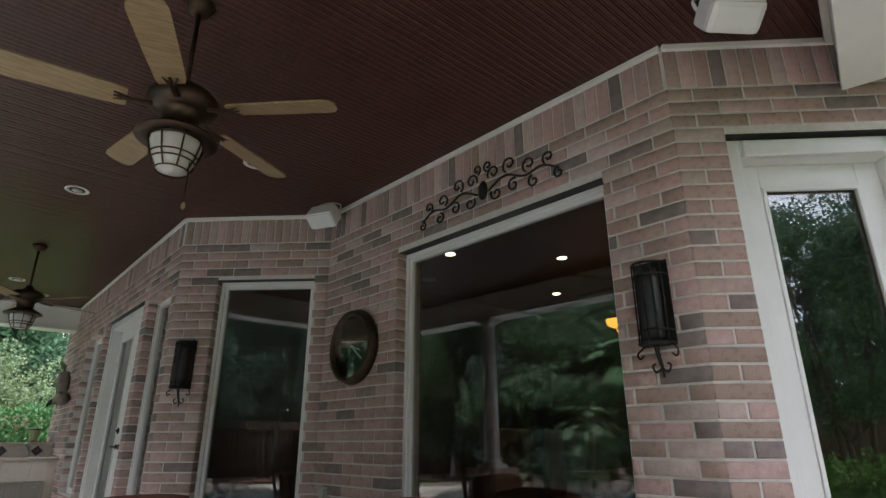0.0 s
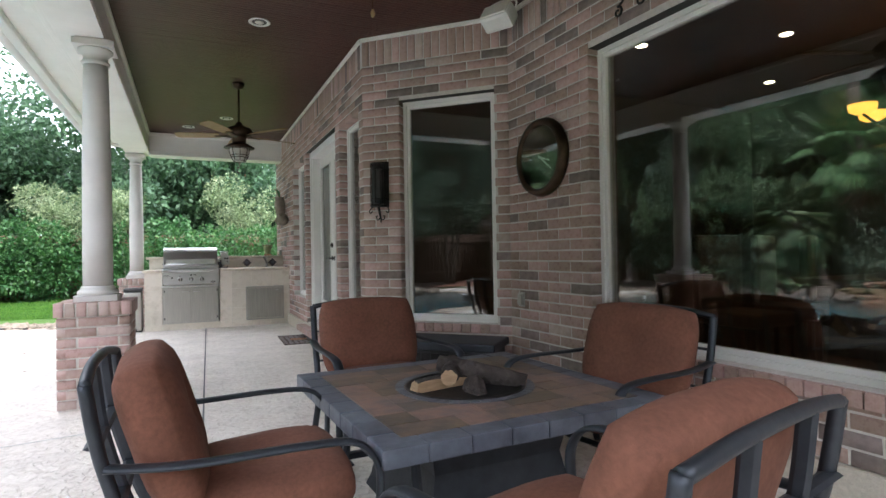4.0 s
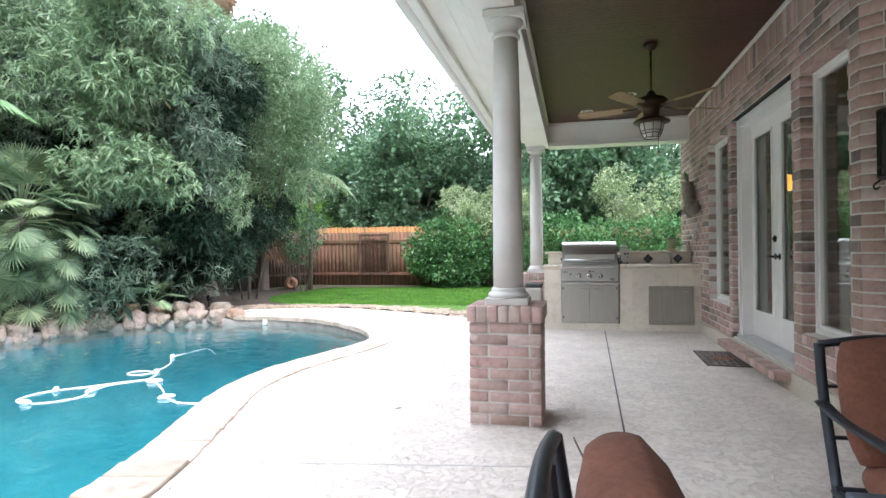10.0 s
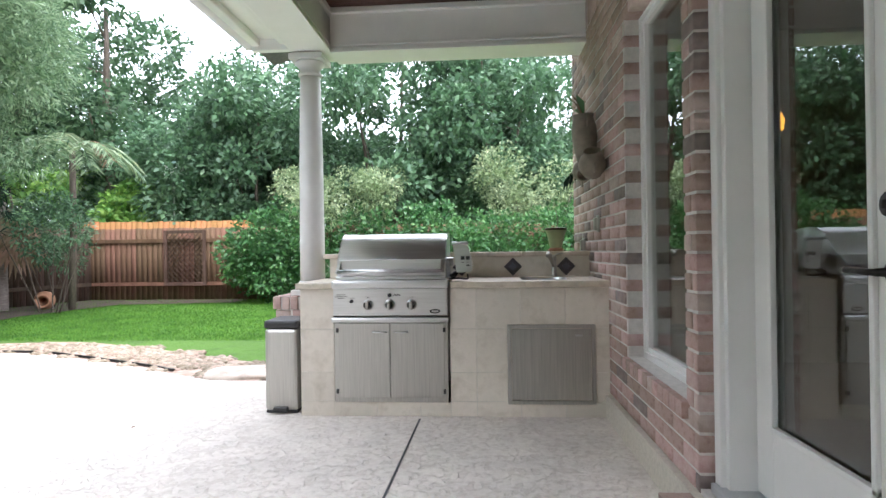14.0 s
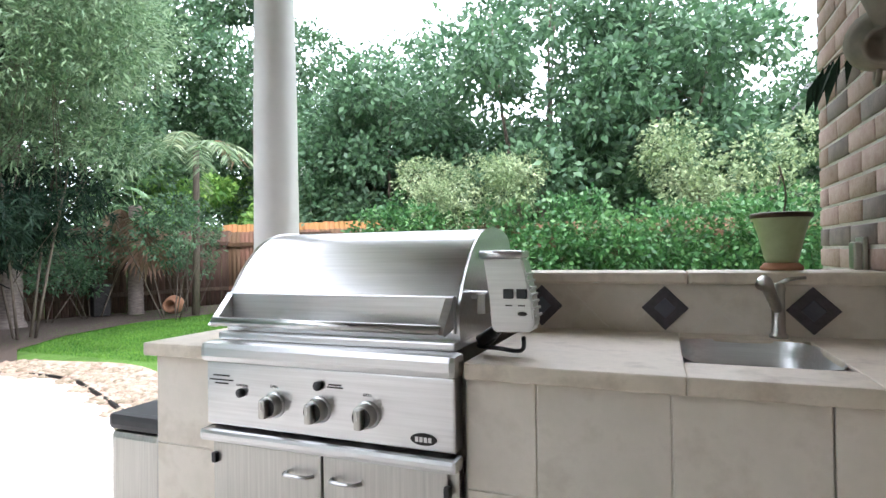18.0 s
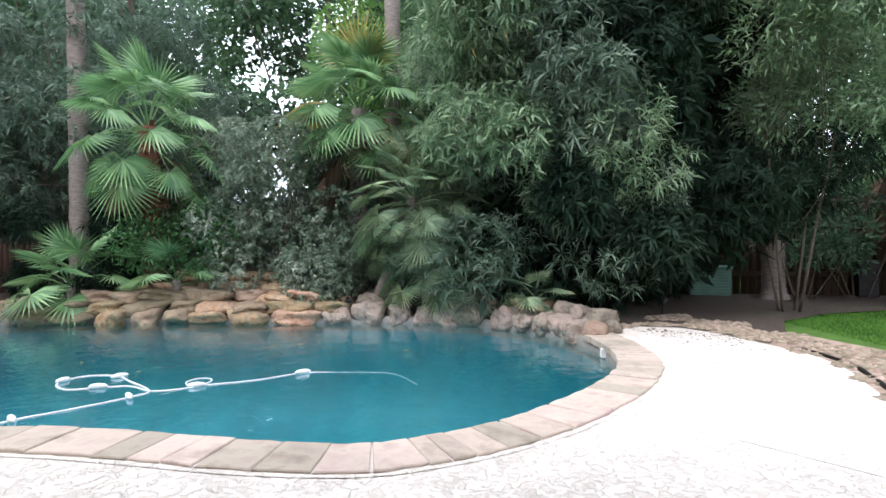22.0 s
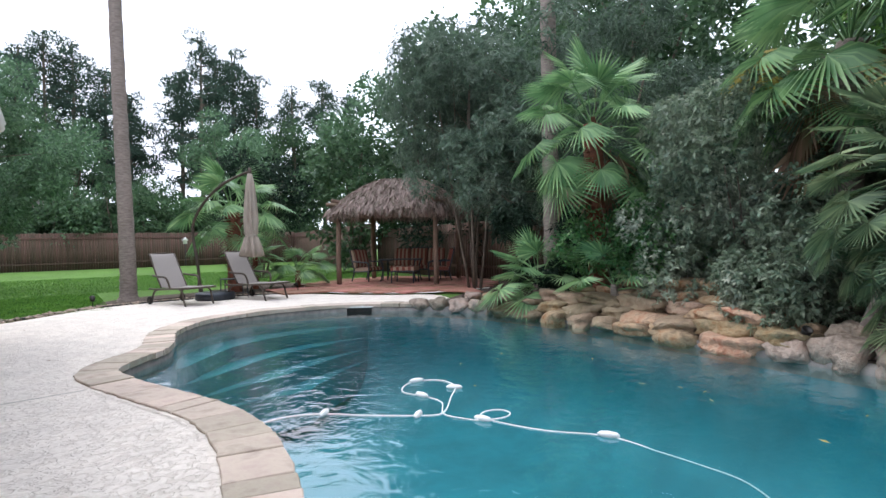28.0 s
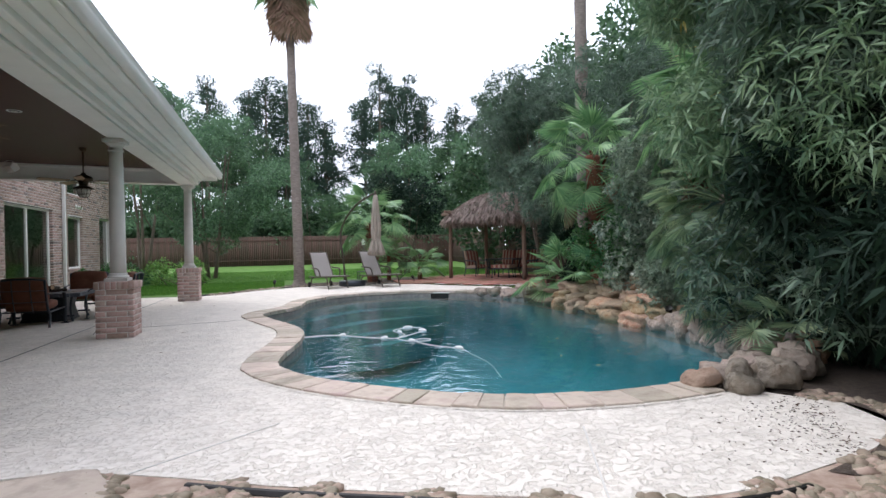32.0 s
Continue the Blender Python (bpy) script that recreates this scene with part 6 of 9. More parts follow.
def gas_log(m, ln, rad, cut, seed):
    """A split log: round bark with one flat pale face, knotty and bent."""
    lg = thing("ceramic_log", m, "charred bark gas log lying in the fire bowl", "log", "fire bowl logs")
    n, rings = 26, []
    bm = bmesh.new()
    for i in range(15):
        u = i / 14
        x = (u - 0.5) * ln
        taper = 1 - 0.16 * abs(2 * u - 1) ** 3
        ring = []
        for k in range(n):
            t = 2 * math.pi * k / n
            y, z = math.cos(t) * rad * taper, math.sin(t) * rad * taper
            if cut and y < -cut * rad:
                y = -cut * rad
                bark = 0.0
            else:
                bark = 0.16 * noise.noise((x * 14 + seed, 5 * math.cos(t), 5 * math.sin(t))) + 0.10 * noise.noise((x * 45 + seed, 9 * math.cos(t), 9 * math.sin(t)))
            ring.append(bm.verts.new((x, y * (1 + bark), z * (1 + bark) + 0.10 * rad * math.sin(3 * u + seed))))
        rings.append(ring)
    for p, q in zip(rings, rings[1:]):
        for k in range(n):
            bm.faces.new((p[k], p[(k + 1) % n], q[(k + 1) % n], q[k]))
    bm.faces.new(rings[0][::-1]), bm.faces.new(rings[-1])
    bmesh.ops.recalc_face_normals(bm, faces=bm.faces[:])
    for f_ in bm.faces:
        c_ = f_.calc_center_median()
        f_.material_index = 1 if len(f_.verts) > 4 or (cut and c_.y < -cut * rad * 0.97) else 0
        f_.smooth = f_.material_index == 0
    part("bark", bm, [LOG_BARK, LOG_CUT], lg)
    return lg


FIRE = pose(0.925, 1.31, H, 0, 0, 2)
gas_log(FIRE @ pose(-0.11, 0.0, 0.0, 8, 2, 10), 0.30, 0.05, 0.3, 1)
gas_log(FIRE @ pose(0.09, 0.0, 0.045, -150, 12, -40), 0.42, 0.046, 0.5, 2)
gas_log(FIRE @ pose(-0.04, 0.06, 0.065, 0, -4, 60), 0.28, 0.042, 0, 3)
gas_log(FIRE @ pose(-0.01, -0.12, -0.01, 0, -20, 70), 0.15, 0.05, 0, 4)

# narrow slate mosaic ring round the bowl
for k in range(44):
    t0, t1 = 2 * math.pi * k / 44 + 0.006, 2 * math.pi * (k + 1) / 44 - 0.006
    part("ring_tile", poly_fill([[(r_ * math.cos(t_), r_ * math.sin(t_)) for r_, t_ in ((0.279, t0), (0.279, t1), (0.318, t1), (0.318, t0))]], H + 0.0035, 0.005), SLATE_EDGE, fire)

chest = thing("deck_box", wall_frame(P_A, P_B) @ pose(0.95, -0.30, 0), "low dark wicker storage box under the bay window", "storage box")
part("body", boxed(-0.42, 0.42, -0.21, 0.21, 0.0, 0.33, 0.012), PLASTIC, chest)
part("lid", boxed(-0.45, 0.45, -0.24, 0.24, 0.335, 0.40, 0.015), CHAIR_METAL, chest)
for k in range(10):
    part("slat", boxed(-0.42 + k * 0.085, -0.35 + k * 0.085, -0.222, -0.208, 0.02, 0.31, 0.003), BLACK, chest)

# ---- pool edge, rocks and beds ----
def flag_piece(i0, i1, z1=0.022):
    inner, outer = offset_loop(POOL_EDGE, 0.02), offset_loop(POOL_EDGE, -0.345)
    bm = bmesh.new()
    n = len(inner)
    idx = [i % n for i in range(i0, i1 + 1)]
    a = [inner[i].lerp(inner[(i + 1) % n], 0.06 if k == 0 else -0.0) for k, i in enumerate(idx)]
    b = [outer[i].lerp(outer[(i + 1) % n], 0.06 if k == 0 else 0.0) for k, i in enumerate(idx)]
    loop = a + b[::-1]
    dz = random.uniform(-0.004, 0.006)
    vt = [bm.verts.new((p.x + random.uniform(-0.008, 0.008), p.y + random.uniform(-0.008, 0.008), z1 + dz + random.uniform(-0.002, 0.002))) for p in loop]
    vb = [bm.verts.new((v.co.x, v.co.y, -0.045)) for v in vt]
    top = bm.faces.new(vt)
    m = len(vt)
    for k in range(m):
        bm.faces.new((vt[k], vb[k], vb[(k + 1) % m], vt[(k + 1) % m]))
    if top.normal.z < 0:
        bmesh.ops.reverse_faces(bm, faces=bm.faces[:])
    bmesh.ops.recalc_face_normals(bm, faces=bm.faces[:])
    bmesh.ops.bevel(bm, geom=[e for e in bm.edges if top in e.link_faces], offset=0.006, segments=1, affect="EDGES")
    return bm


coping = thing("pool_coping", pose(0, 0, 0), "band of tan and mauve flagstones round the pool edge", "coping", kind="structure")
i = k1
stop = len(POOL_EDGE) + k0
while i < stop:
    step = random.choice((2, 2, 3, 3, 4))
    j = min(i + step, stop)
    part("flagstone", flag_piece(i, j), FLAG, coping)
    i = j
part("mortar_bed", poly_fill([near_side + [offset_loop(POOL_EDGE, 0.0)[q % len(POOL_EDGE)] for q in range(stop, k1 - 1, -1)]], 0.008), MORTAR, coping)

# fine cement fillet where the flagstones meet the deck
fa, fb = offset_loop(POOL_EDGE, -0.325), offset_loop(POOL_EDGE, -0.385)
bm = bmesh.new()
rows = [(bm.verts.new((fa[q % len(fa)].x, fa[q % len(fa)].y, 0.0055)), bm.verts.new((fb[q % len(fb)].x, fb[q % len(fb)].y, 0.0045))) for q in range(k1, stop + 1)]
for (a, b), (c, d) in zip(rows, rows[1:]):
    bm.faces.new((a, b, d, c))
bmesh.ops.recalc_face_normals(bm, faces=bm.faces[:])
part("fillet", bm, DECK, coping)


def boulder(name, x, y, z, sx, sy, sz, rz, mat, label, seed, flat=0.15, group="pool boulders"):
    ob = part(name, stone_mesh(seed, sx, sy, sz * (0.85 + 0.5 * (seed * 7 % 10) / 10), 0.42, flat), mat, None, "", True)
    ob.matrix_basis = pose(x, y, z, (seed * 53 % 17) - 8, (seed * 31 % 19) - 9, rz)
    return tagged(ob, label, "rock", group)


rs = random.Random(3)
rim = offset_loop(POOL_EDGE, -0.12)
back = offset_loop(POOL_EDGE, -0.42)
i, s = k0 + 1, 0
while i < k1 - 1:
    p, q = rim[i], rim[i + 1]
    ang = math.degrees(math.atan2(q.y - p.y, q.x - p.x))
    y = p.y
    if 1.1 < y < 5.75:
        sx = rs.uniform(0.2, 0.36)
        boulder("ledge_stone", p.x + 0.02, p.y, -0.05, sx, 0.27, 0.12, ang + rs.uniform(-10, 10), rs.choice((ROCK_RUST, ROCK_TAN)), "flat tan and rust ledge stone of the pool waterfall", s, 0.6, "waterfall stones")
        step = sx * 2 * 0.88
    else:
        sx = rs.uniform(0.15, 0.26) if y < 8.0 else rs.uniform(0.12, 0.18)
        low = y < 1.0
        sz = rs.uniform(0.12, 0.16) if low else rs.uniform(0.14, 0.19)
        boulder("boulder", p.x, p.y, 0.0, sx, 0.2, sz, ang + rs.uniform(-10, 10), ROCK, "rounded pinkish-grey boulder at the pool edge", s, 0.45)
        if not low or rs.random() < 0.5:
            b = back[i]
            boulder("boulder", b.x - 0.08, b.y + rs.uniform(-0.1, 0.1), 0.12, sx * rs.uniform(0.7, 0.95), 0.16, sz * 0.85, ang + rs.uniform(-30, 30), rs.choice((ROCK, ROCK, ROCK_RUST)), "rounded brown boulder behind the pool edge", s + 200, 0.5)
        step = sx * 2 * 0.9
    d = 0
    while d < step and i < k1 - 1:
        d += (rim[i + 1] - rim[i]).length
        i += 1
    s += 1
fall = [p for p in rim if 1.0 < p.y < 5.8 and p.x < -8.0]
for tier, (back_, z, y0, y1) in enumerate(((0.16, 0.1, 1.3, 5.6), (0.40, 0.24, 1.6, 5.2), (0.68, 0.38, 2.1, 4.7), (0.98, 0.52, 2.8, 4.3))):
    y = y0 + rs.uniform(0, 0.15)
    while y < y1:
        p = min(fall, key=lambda q: abs(q.y - y))
        sx = rs.uniform(0.22, 0.46)
        y += sx * 0.9
        boulder("ledge_stone", p.x - back_ + rs.uniform(-0.06, 0.08), y, z + rs.uniform(-0.02, 0.02), sx, rs.uniform(0.26, 0.36), rs.uniform(0.075, 0.115), 90 + rs.uniform(-14, 14), rs.choice((ROCK_RUST, ROCK_TAN, ROCK_TAN, ROCK_RUST)), "flat tan and rust ledge stone of the pool waterfall", 700 + tier * 40 + int(y * 10), 0.6, "waterfall stones")
        y += sx * 0.9
for k, (x, y, sx, sz) in enumerate(((-6.4, 9.18, 0.15, 0.16), (-6.68, 9.24, 0.14, 0.17), (-6.55, 9.42, 0.12, 0.13))):
    boulder("boulder", x, y, 0.05, sx, sx * 0.9, sz * 0.8, k * 50, ROCK_TAN if k == 0 else ROCK, "large rounded boulder at the end of the pool rocks", 300 + k, 0.2)

# planting bed and gravel
bed_loop = [(-6.4, 9.38), (-6.72, 9.5), (-6.98, 9.9), (-6.83, 10.35), (-6.28, 10.64), (-5.75, 10.78), (-6.3, 11.3), (-7.3, 11.9), (-8.0, 13.0), (-8.4, 14.6), (-8.0, 16.9), (-5.4, 17.3), (-5.4, 18.2), (-9.6, 18.2), (-11.5, 11.4), (-14.2, -10.0), (-12.2, -3.0), (-10.0, -1.7), (-9.2, -1.1)]
inner_bed = [Vector((p.x, p.y, 0)) for p in offset_loop(POOL_EDGE, -0.05)[k0:k1 + 1]]
bed = part("bed_1", poly_fill([[Vector((*q, 0)) for q in bed_loop] + inner_bed], 0.0), MULCH)
tagged(bed, "dark bark mulch planting bed behind the pool rocks", "flower bed", kind="structure")
bed2 = part("bed_2", poly_fill([curve_points([(*q, 0) for q in ((-2.75, -4.7), (-3.3, -6.6), (-4.2, -7.3), (-5.6, -7.6), (-7.0, -8.9), (-8.6, -8.9), (-8.6, -7.2), (-7.9, -4.8), (-6.5, -5.3), (-5.0, -5.5), (-3.6, -5.25))], 4, True)], -0.012), MULCH)
tagged(bed2, "dark mulch bed under the palms by the loungers", "flower bed", kind="structure")
# mounded soil behind the waterfall
bm = stone_mesh(9, 1.0, 2.6, 0.42, 0.15, 0.0, 4)
mound = part("soil_mound", bm, MULCH, None, "", True)
mound.matrix_basis = pose(-10.25, 3.9, 0.0)
tagged(mound, "low mound of dark mulch behind the waterfall stones", "mound", kind="structure")


def pebbles(name, centre, width, count, size, label, seed):
    """A strip of loose river stones along a line: real pebbles, joined."""
    r = np.random.default_rng(seed)
    line = curve_points([(*c, 0) for c in centre], 10)
    bmp = bmesh.new()
    bmesh.ops.create_icosphere(bmp, subdivisions=1, radius=1)
    base = np.array([v.co for v in bmp.verts])
    tri = np.array([[v.index for v in f.verts] for f in bmp.faces])
    bmp.free()
    vs, fs = [], []
    for k in range(count):
        t = r.uniform(0, len(line) - 1.001)
        i = int(t)
        p = line[i].lerp(line[i + 1], t - i)
        d = (line[i + 1] - line[i]).normalized()
        w = r.uniform(-width, width) * (0.6 + 0.4 * math.sin(i * 0.7))
        s = size * r.uniform(0.55, 1.35)
        a = r.uniform(0, 6.28)
        sc = np.array((s * r.uniform(0.9, 1.4), s * r.uniform(0.7, 1.0), s * r.uniform(0.45, 0.7)))
        q = base * sc * (1 + r.uniform(-0.12, 0.12, (len(base), 1)))
        c, sn = math.cos(a), math.sin(a)
        q = np.stack([q[:, 0] * c - q[:, 1] * sn, q[:, 0] * sn + q[:, 1] * c, q[:, 2]], 1)
        vs.append(q + (p.x - d.y * w, p.y + d.x * w, -0.03 + sc[2] * r.uniform(0.5, 1.1)))
        fs.append(tri + len(base) * k)
    me = bpy.data.meshes.new(name)
    me.from_pydata(np.concatenate(vs).tolist(), [], np.concatenate(fs).tolist())
    me.polygons.foreach_set("use_smooth", [True] * len(me.polygons))
    me.materials.append(PEBBLE)
    return tagged(new(name, me), label, "gravel", kind="stuff")


pebbles("river_gravel", [(-7.9, 10.5), (-7.2, 10.85), (-6.2, 11.05), (-5.3, 11.15), (-4.6, 11.1), (-4.0, 10.88), (-3.4, 10.6), (-2.9, 10.38), (-2.4, 10.1)], 0.42, 11000, 0.036, "tan river pebbles between deck and lawn", 5)
pebbles("river_gravel", [(-3.9, 11.0), (-3.2, 10.7), (-2.6, 10.3), (-2.0, 9.95), (-1.4, 9.9)], 0.42, 5200, 0.036, "tan river pebbles beside the deck edge", 6)
pebbles("river_gravel", [(-6.95, 9.6), (-7.15, 10.1), (-6.9, 10.6), (-6.3, 10.9)], 0.16, 900, 0.035, "small pebbles and litter at the deck's end", 9)
pebbles("river_gravel", [(-1.2, -3.3), (-2.0, -4.0), (-2.8, -4.85), (-3.6, -5.3), (-5.0, -5.6), (-6.6, -5.4), (-7.9, -4.9)], 0.13, 900, 0.045, "small dark pebbles edging the deck", 7)
pebbles("river_gravel", [(-5.0, 11.25), (-5.9, 11.15), (-6.6, 10.7)], 0.3, 250, 0.045, "fallen leaf litter and pebbles beside the deck", 8)
for k, (x, y, sx, sy, a) in enumerate(((-1.75, 9.85, 0.5, 0.3, 12), (-1.5, 10.5, 0.36, 0.24, -8))):
    ob = part("stepping_stone", stone_mesh(400 + k, sx, sy, 0.035, 0.12, 0.5), FLAG, None, "", True)
    ob.matrix_basis = pose(x, y, 0.0, 0, 0, a)
    tagged(ob, "flat pinkish flagstone set in the gravel", "stepping stone", "stepping stones")

# soil strip under the gravel
strip = curve_points([(*q, 0) for q in DECK_EDGE[2:-2]], 4)
bm = bmesh.new()
rows = [(bm.verts.new((p.x, p.y, -0.006)), bm.verts.new((p.x - (q - p).normalized().y * -0.05 + 0.02, p.y + 0.86, -0.006))) for p, q in zip(strip, strip[1:])]
for (a, b), (c, d) in zip(rows, rows[1:]):
    bm.faces.new((a, b, d, c))
bmesh.ops.recalc_face_normals(bm, faces=bm.faces[:])
tagged(part("bed_3", bm, PEBBLE), "dark soil strip under the river pebbles", "flower bed", kind="structure")

# floating hose and swimming-pool cleaner
hose = thing("pool_hose", pose(0, 0, WATER_Z), "white floating pool cleaner hose with round floats", "hose")
line = [(-3.36, 4.42), (-3.7, 4.36), (-3.96, 4.47), (-4.2, 4.71), (-4.51, 4.97), (-4.7, 5.03), (-5.02, 4.7), (-5.25, 4.44), (-5.26, 4.18), (-5.08, 4.07), (-4.9, 4.13), (-4.77, 4.32), (-4.83, 4.53), (-4.86, 4.78), (-4.69, 5.06),
        (-4.76, 5.28), (-4.84, 5.37), (-5.0, 5.41), (-5.1, 5.36), (-5.1, 5.25), (-4.98, 5.21), (-4.87, 5.29), (-4.9, 5.5), (-5.03, 5.82), (-5.27, 6.15), (-5.31, 6.5), (-5.34, 6.75), (-5.38, 7.0), (-5.42, 7.2)]
sunk = [0.0] * 25 + [-0.01, -0.02, -0.05, -0.16]
part("tube", tube([(p.x, p.y, p.z + 0.003) for p in curve_points([(*q, z) for q, z in zip(line, sunk)], 6)], 0.0075, 7, None, 0.0045), HOSE, hose, "", True)
for x, y, turn in ((-3.96, 4.47, -45), (-4.51, 4.97, -50), (-5.06, 4.08, 80), (-5.2, 4.5, 45), (-4.83, 4.53, 10), (-4.83, 5.36, 20), (-5.27, 6.15, 30)):
    part("float", lathe([(0.004, -0.075), (0.02, -0.055), (0.027, 0), (0.02, 0.055), (0.004, 0.075)], 12, None, pose(x, y, 0.014, 90, 0, turn)), HOSE, hose, "", True)

# ---- plants ----
def clump_points(clumps, n, r, shell=0.5, squash=0.85):
    c = np.array([q[0] for q in clumps], float)
    rad = np.array([q[1] for q in clumps], float)
    pick = r.choice(len(c), n, p=rad ** 2 / (rad ** 2).sum())
    u = unit(r.normal(0, 1, (n, 3)))
    d = rad[pick] * r.uniform(shell, 1.0, n) ** 0.7
    d *= 1 + 0.25 * np.sin(u[:, 0] * 5 + pick) * np.cos(u[:, 2] * 4 + pick * 2)
    off = u * d[:, None]
    off[:, 2] *= squash
    return c[pick] + off, u


def foliage(name, clumps, n, size, width, mat, seed, parent, shell=0.45, droop=0.15, squash=0.85, up=0.1):
    r = np.random.default_rng(seed)
    pos, u = clump_points(clumps, n, r, shell, squash)
    axis = unit(u * 0.8 + r.normal(0, 0.55, u.shape) + (0, 0, up))
    v, f = leaf_arrays(pos, axis, size, width, r, droop)
    ob = new(name, quads_mesh(name, v, f, [mat]))
    ob.parent = parent
    return ob


def whorls(name, clumps, n, size, width, mat, seed, parent, per=8, shell=0.55, squash=0.85, open_=0.75, outward=0.8):
    """Rosettes of narrow leaves at the twig ends."""
    r = np.random.default_rng(seed)
    pos, u = clump_points(clumps, n, r, shell, squash)
    ax = unit(u * outward + r.normal(0, 0.5, u.shape) + (0, 0, 0.1))
    ref = unit(np.cross(ax, r.normal(0, 1, ax.shape)))
    oth = np.cross(ax, ref)
    P, A = [], []
    for k in range(per):
        a = 2 * math.pi * k / per + r.uniform(-0.3, 0.3, (n, 1))
        A.append(unit(ax * (1 - open_) + (ref * np.cos(a) + oth * np.sin(a)) * open_))
        P.append(pos - ax * size * 0.3 * (k % 3) * 0.4)
    v, f = leaf_arrays(np.concatenate(P), np.concatenate(A), size, width, r, 0.22)
    ob = new(name, quads_mesh(name, v, f, [mat]))
    ob.parent = parent
    return ob


def crown_clumps(r, cz, rx, ry, rz, count, size, hollow=0.35):
    out = []
    for _ in range(count):
        u = r.normal(0, 1, 3)
        u /= np.linalg.norm(u)
        d = r.uniform(hollow, 1.0) ** 0.6
        out.append(((u[0] * rx * d, u[1] * ry * d, cz + u[2] * rz * d), size * r.uniform(0.6, 1.25)))
    return out


def woody(parent, clumps, height, r0, r, limbs=9, lean=0.15, mat=None, stems=1, spread=0.3, fork=0.3):
    """Trunk and limbs reaching into the crown."""
    bm = bmesh.new()
    for s in range(stems):
        a = 2 * math.pi * s / stems + r.uniform(0, 1)
        b = Vector((math.cos(a) * spread * (stems > 1) * 0.5, math.sin(a) * spread * (stems > 1) * 0.5, -0.05))
        top = Vector((math.cos(a) * spread * 3 * (stems > 1) + r.uniform(-lean, lean), math.sin(a) * spread * 3 * (stems > 1) + r.uniform(-lean, lean), height))
        line = [b.lerp(top, t) + Vector((r.uniform(-0.05, 0.05), r.uniform(-0.05, 0.05), 0)) * (t * height * 0.25) for t in np.linspace(0, 1, 7)]
        tube(line, r0 / (stems ** 0.5), 8, bm, r0 * 0.3 / (stems ** 0.5))
        for k in range(max(2, limbs // stems)):
            c = Vector(clumps[int(r.integers(0, len(clumps)))][0])
            t = fork + (0.95 - fork) * r.uniform(0, 1)
            p = line[0].lerp(line[-1], t)
            if c.z < p.z - 0.3:
                continue
            mid = p.lerp(c, 0.5) + Vector((0, 0, -0.08 * (c - p).length))
            tube([p, mid, c], r0 * 0.34 * (1.1 - t * 0.6) / (stems ** 0.5), 6, bm, r0 * 0.07)
    return part("trunk", bm, mat or BARK, parent, "", True)


def tree(name, x, y, h, rad, mat, label, seed, n=9000, leaf=0.3, wid=0.16, base=0.3, trunk=0.18, clumps=26, cl=None, stems=1, ratio=1.0, group="", z=-0.03):
    r = np.random.default_rng(seed)
    e = thing(name, pose(x, y, z, 0, 0, seed * 37 % 360), label, "tree", group)
    cz, rz = h * (1 + base) / 2, h * (1 - base) / 2
    cc = crown_clumps(r, cz, rad, rad * ratio, rz, clumps, cl or rad * 0.36)
    woody(e, cc, h * 0.82, trunk, r, 10, rad * 0.1, BARK, stems, 0.35, base * 0.9)
    foliage("crown", cc, n, leaf, wid, mat, seed + 1, e)
    return e


def bush(name, x, y, cc, mat, label, seed, n, leaf, wid, h, trunk=0.05, stems=4, extra=None, whorl=False, cat="bush", limbs=10, bark=None, z=0.0, spread=0.3):
    r = np.random.default_rng(seed)
    e = thing(name, pose(x, y, z), label, cat)
    woody(e, cc, h * 0.75, trunk, r, limbs, 0.2, bark or BARK, stems, spread, 0.15)
    (whorls if whorl else foliage)("leaves", cc, n, leaf, wid, mat, seed + 1, e)
    return e


def pine(name, x, y, h, label, seed, n=11000, group="tall pines"):
    r = np.random.default_rng(seed)
    e = thing(name, pose(x, y, -0.03), label, "tree", group)
    bm = tube([(0, 0, -0.1), (r.uniform(-0.2, 0.2), 0.1, h * 0.5), (r.uniform(-0.3, 0.3), 0, h)], 0.26, 8, None, 0.05)
    cc = []
    for k in range(44):
        t = 0.985 - 0.6 * ((k + r.uniform(0, 1)) / 44) ** 0.95
        a = r.uniform(0, 6.28)
        d = (1.03 - t) ** 0.6 * h * 0.19 * r.uniform(0.3, 1) + 0.05
        c = (math.cos(a) * d, math.sin(a) * d, h * t + r.uniform(-0.3, 0.2))
        cc.append((c, r.uniform(0.6, 1.15)))
        tube([(0, 0, h * t - 0.3), (c[0] * 0.5, c[1] * 0.5, h * t - 0.1), c], 0.06, 5, bm, 0.02)
    part("trunk", bm, BARK, e, "", True)
    foliage("crown", cc, n, 0.3, 0.075, LEAF_PINE, seed + 1, e, 0.3, 0.05, 0.55, 0.4)
    return e


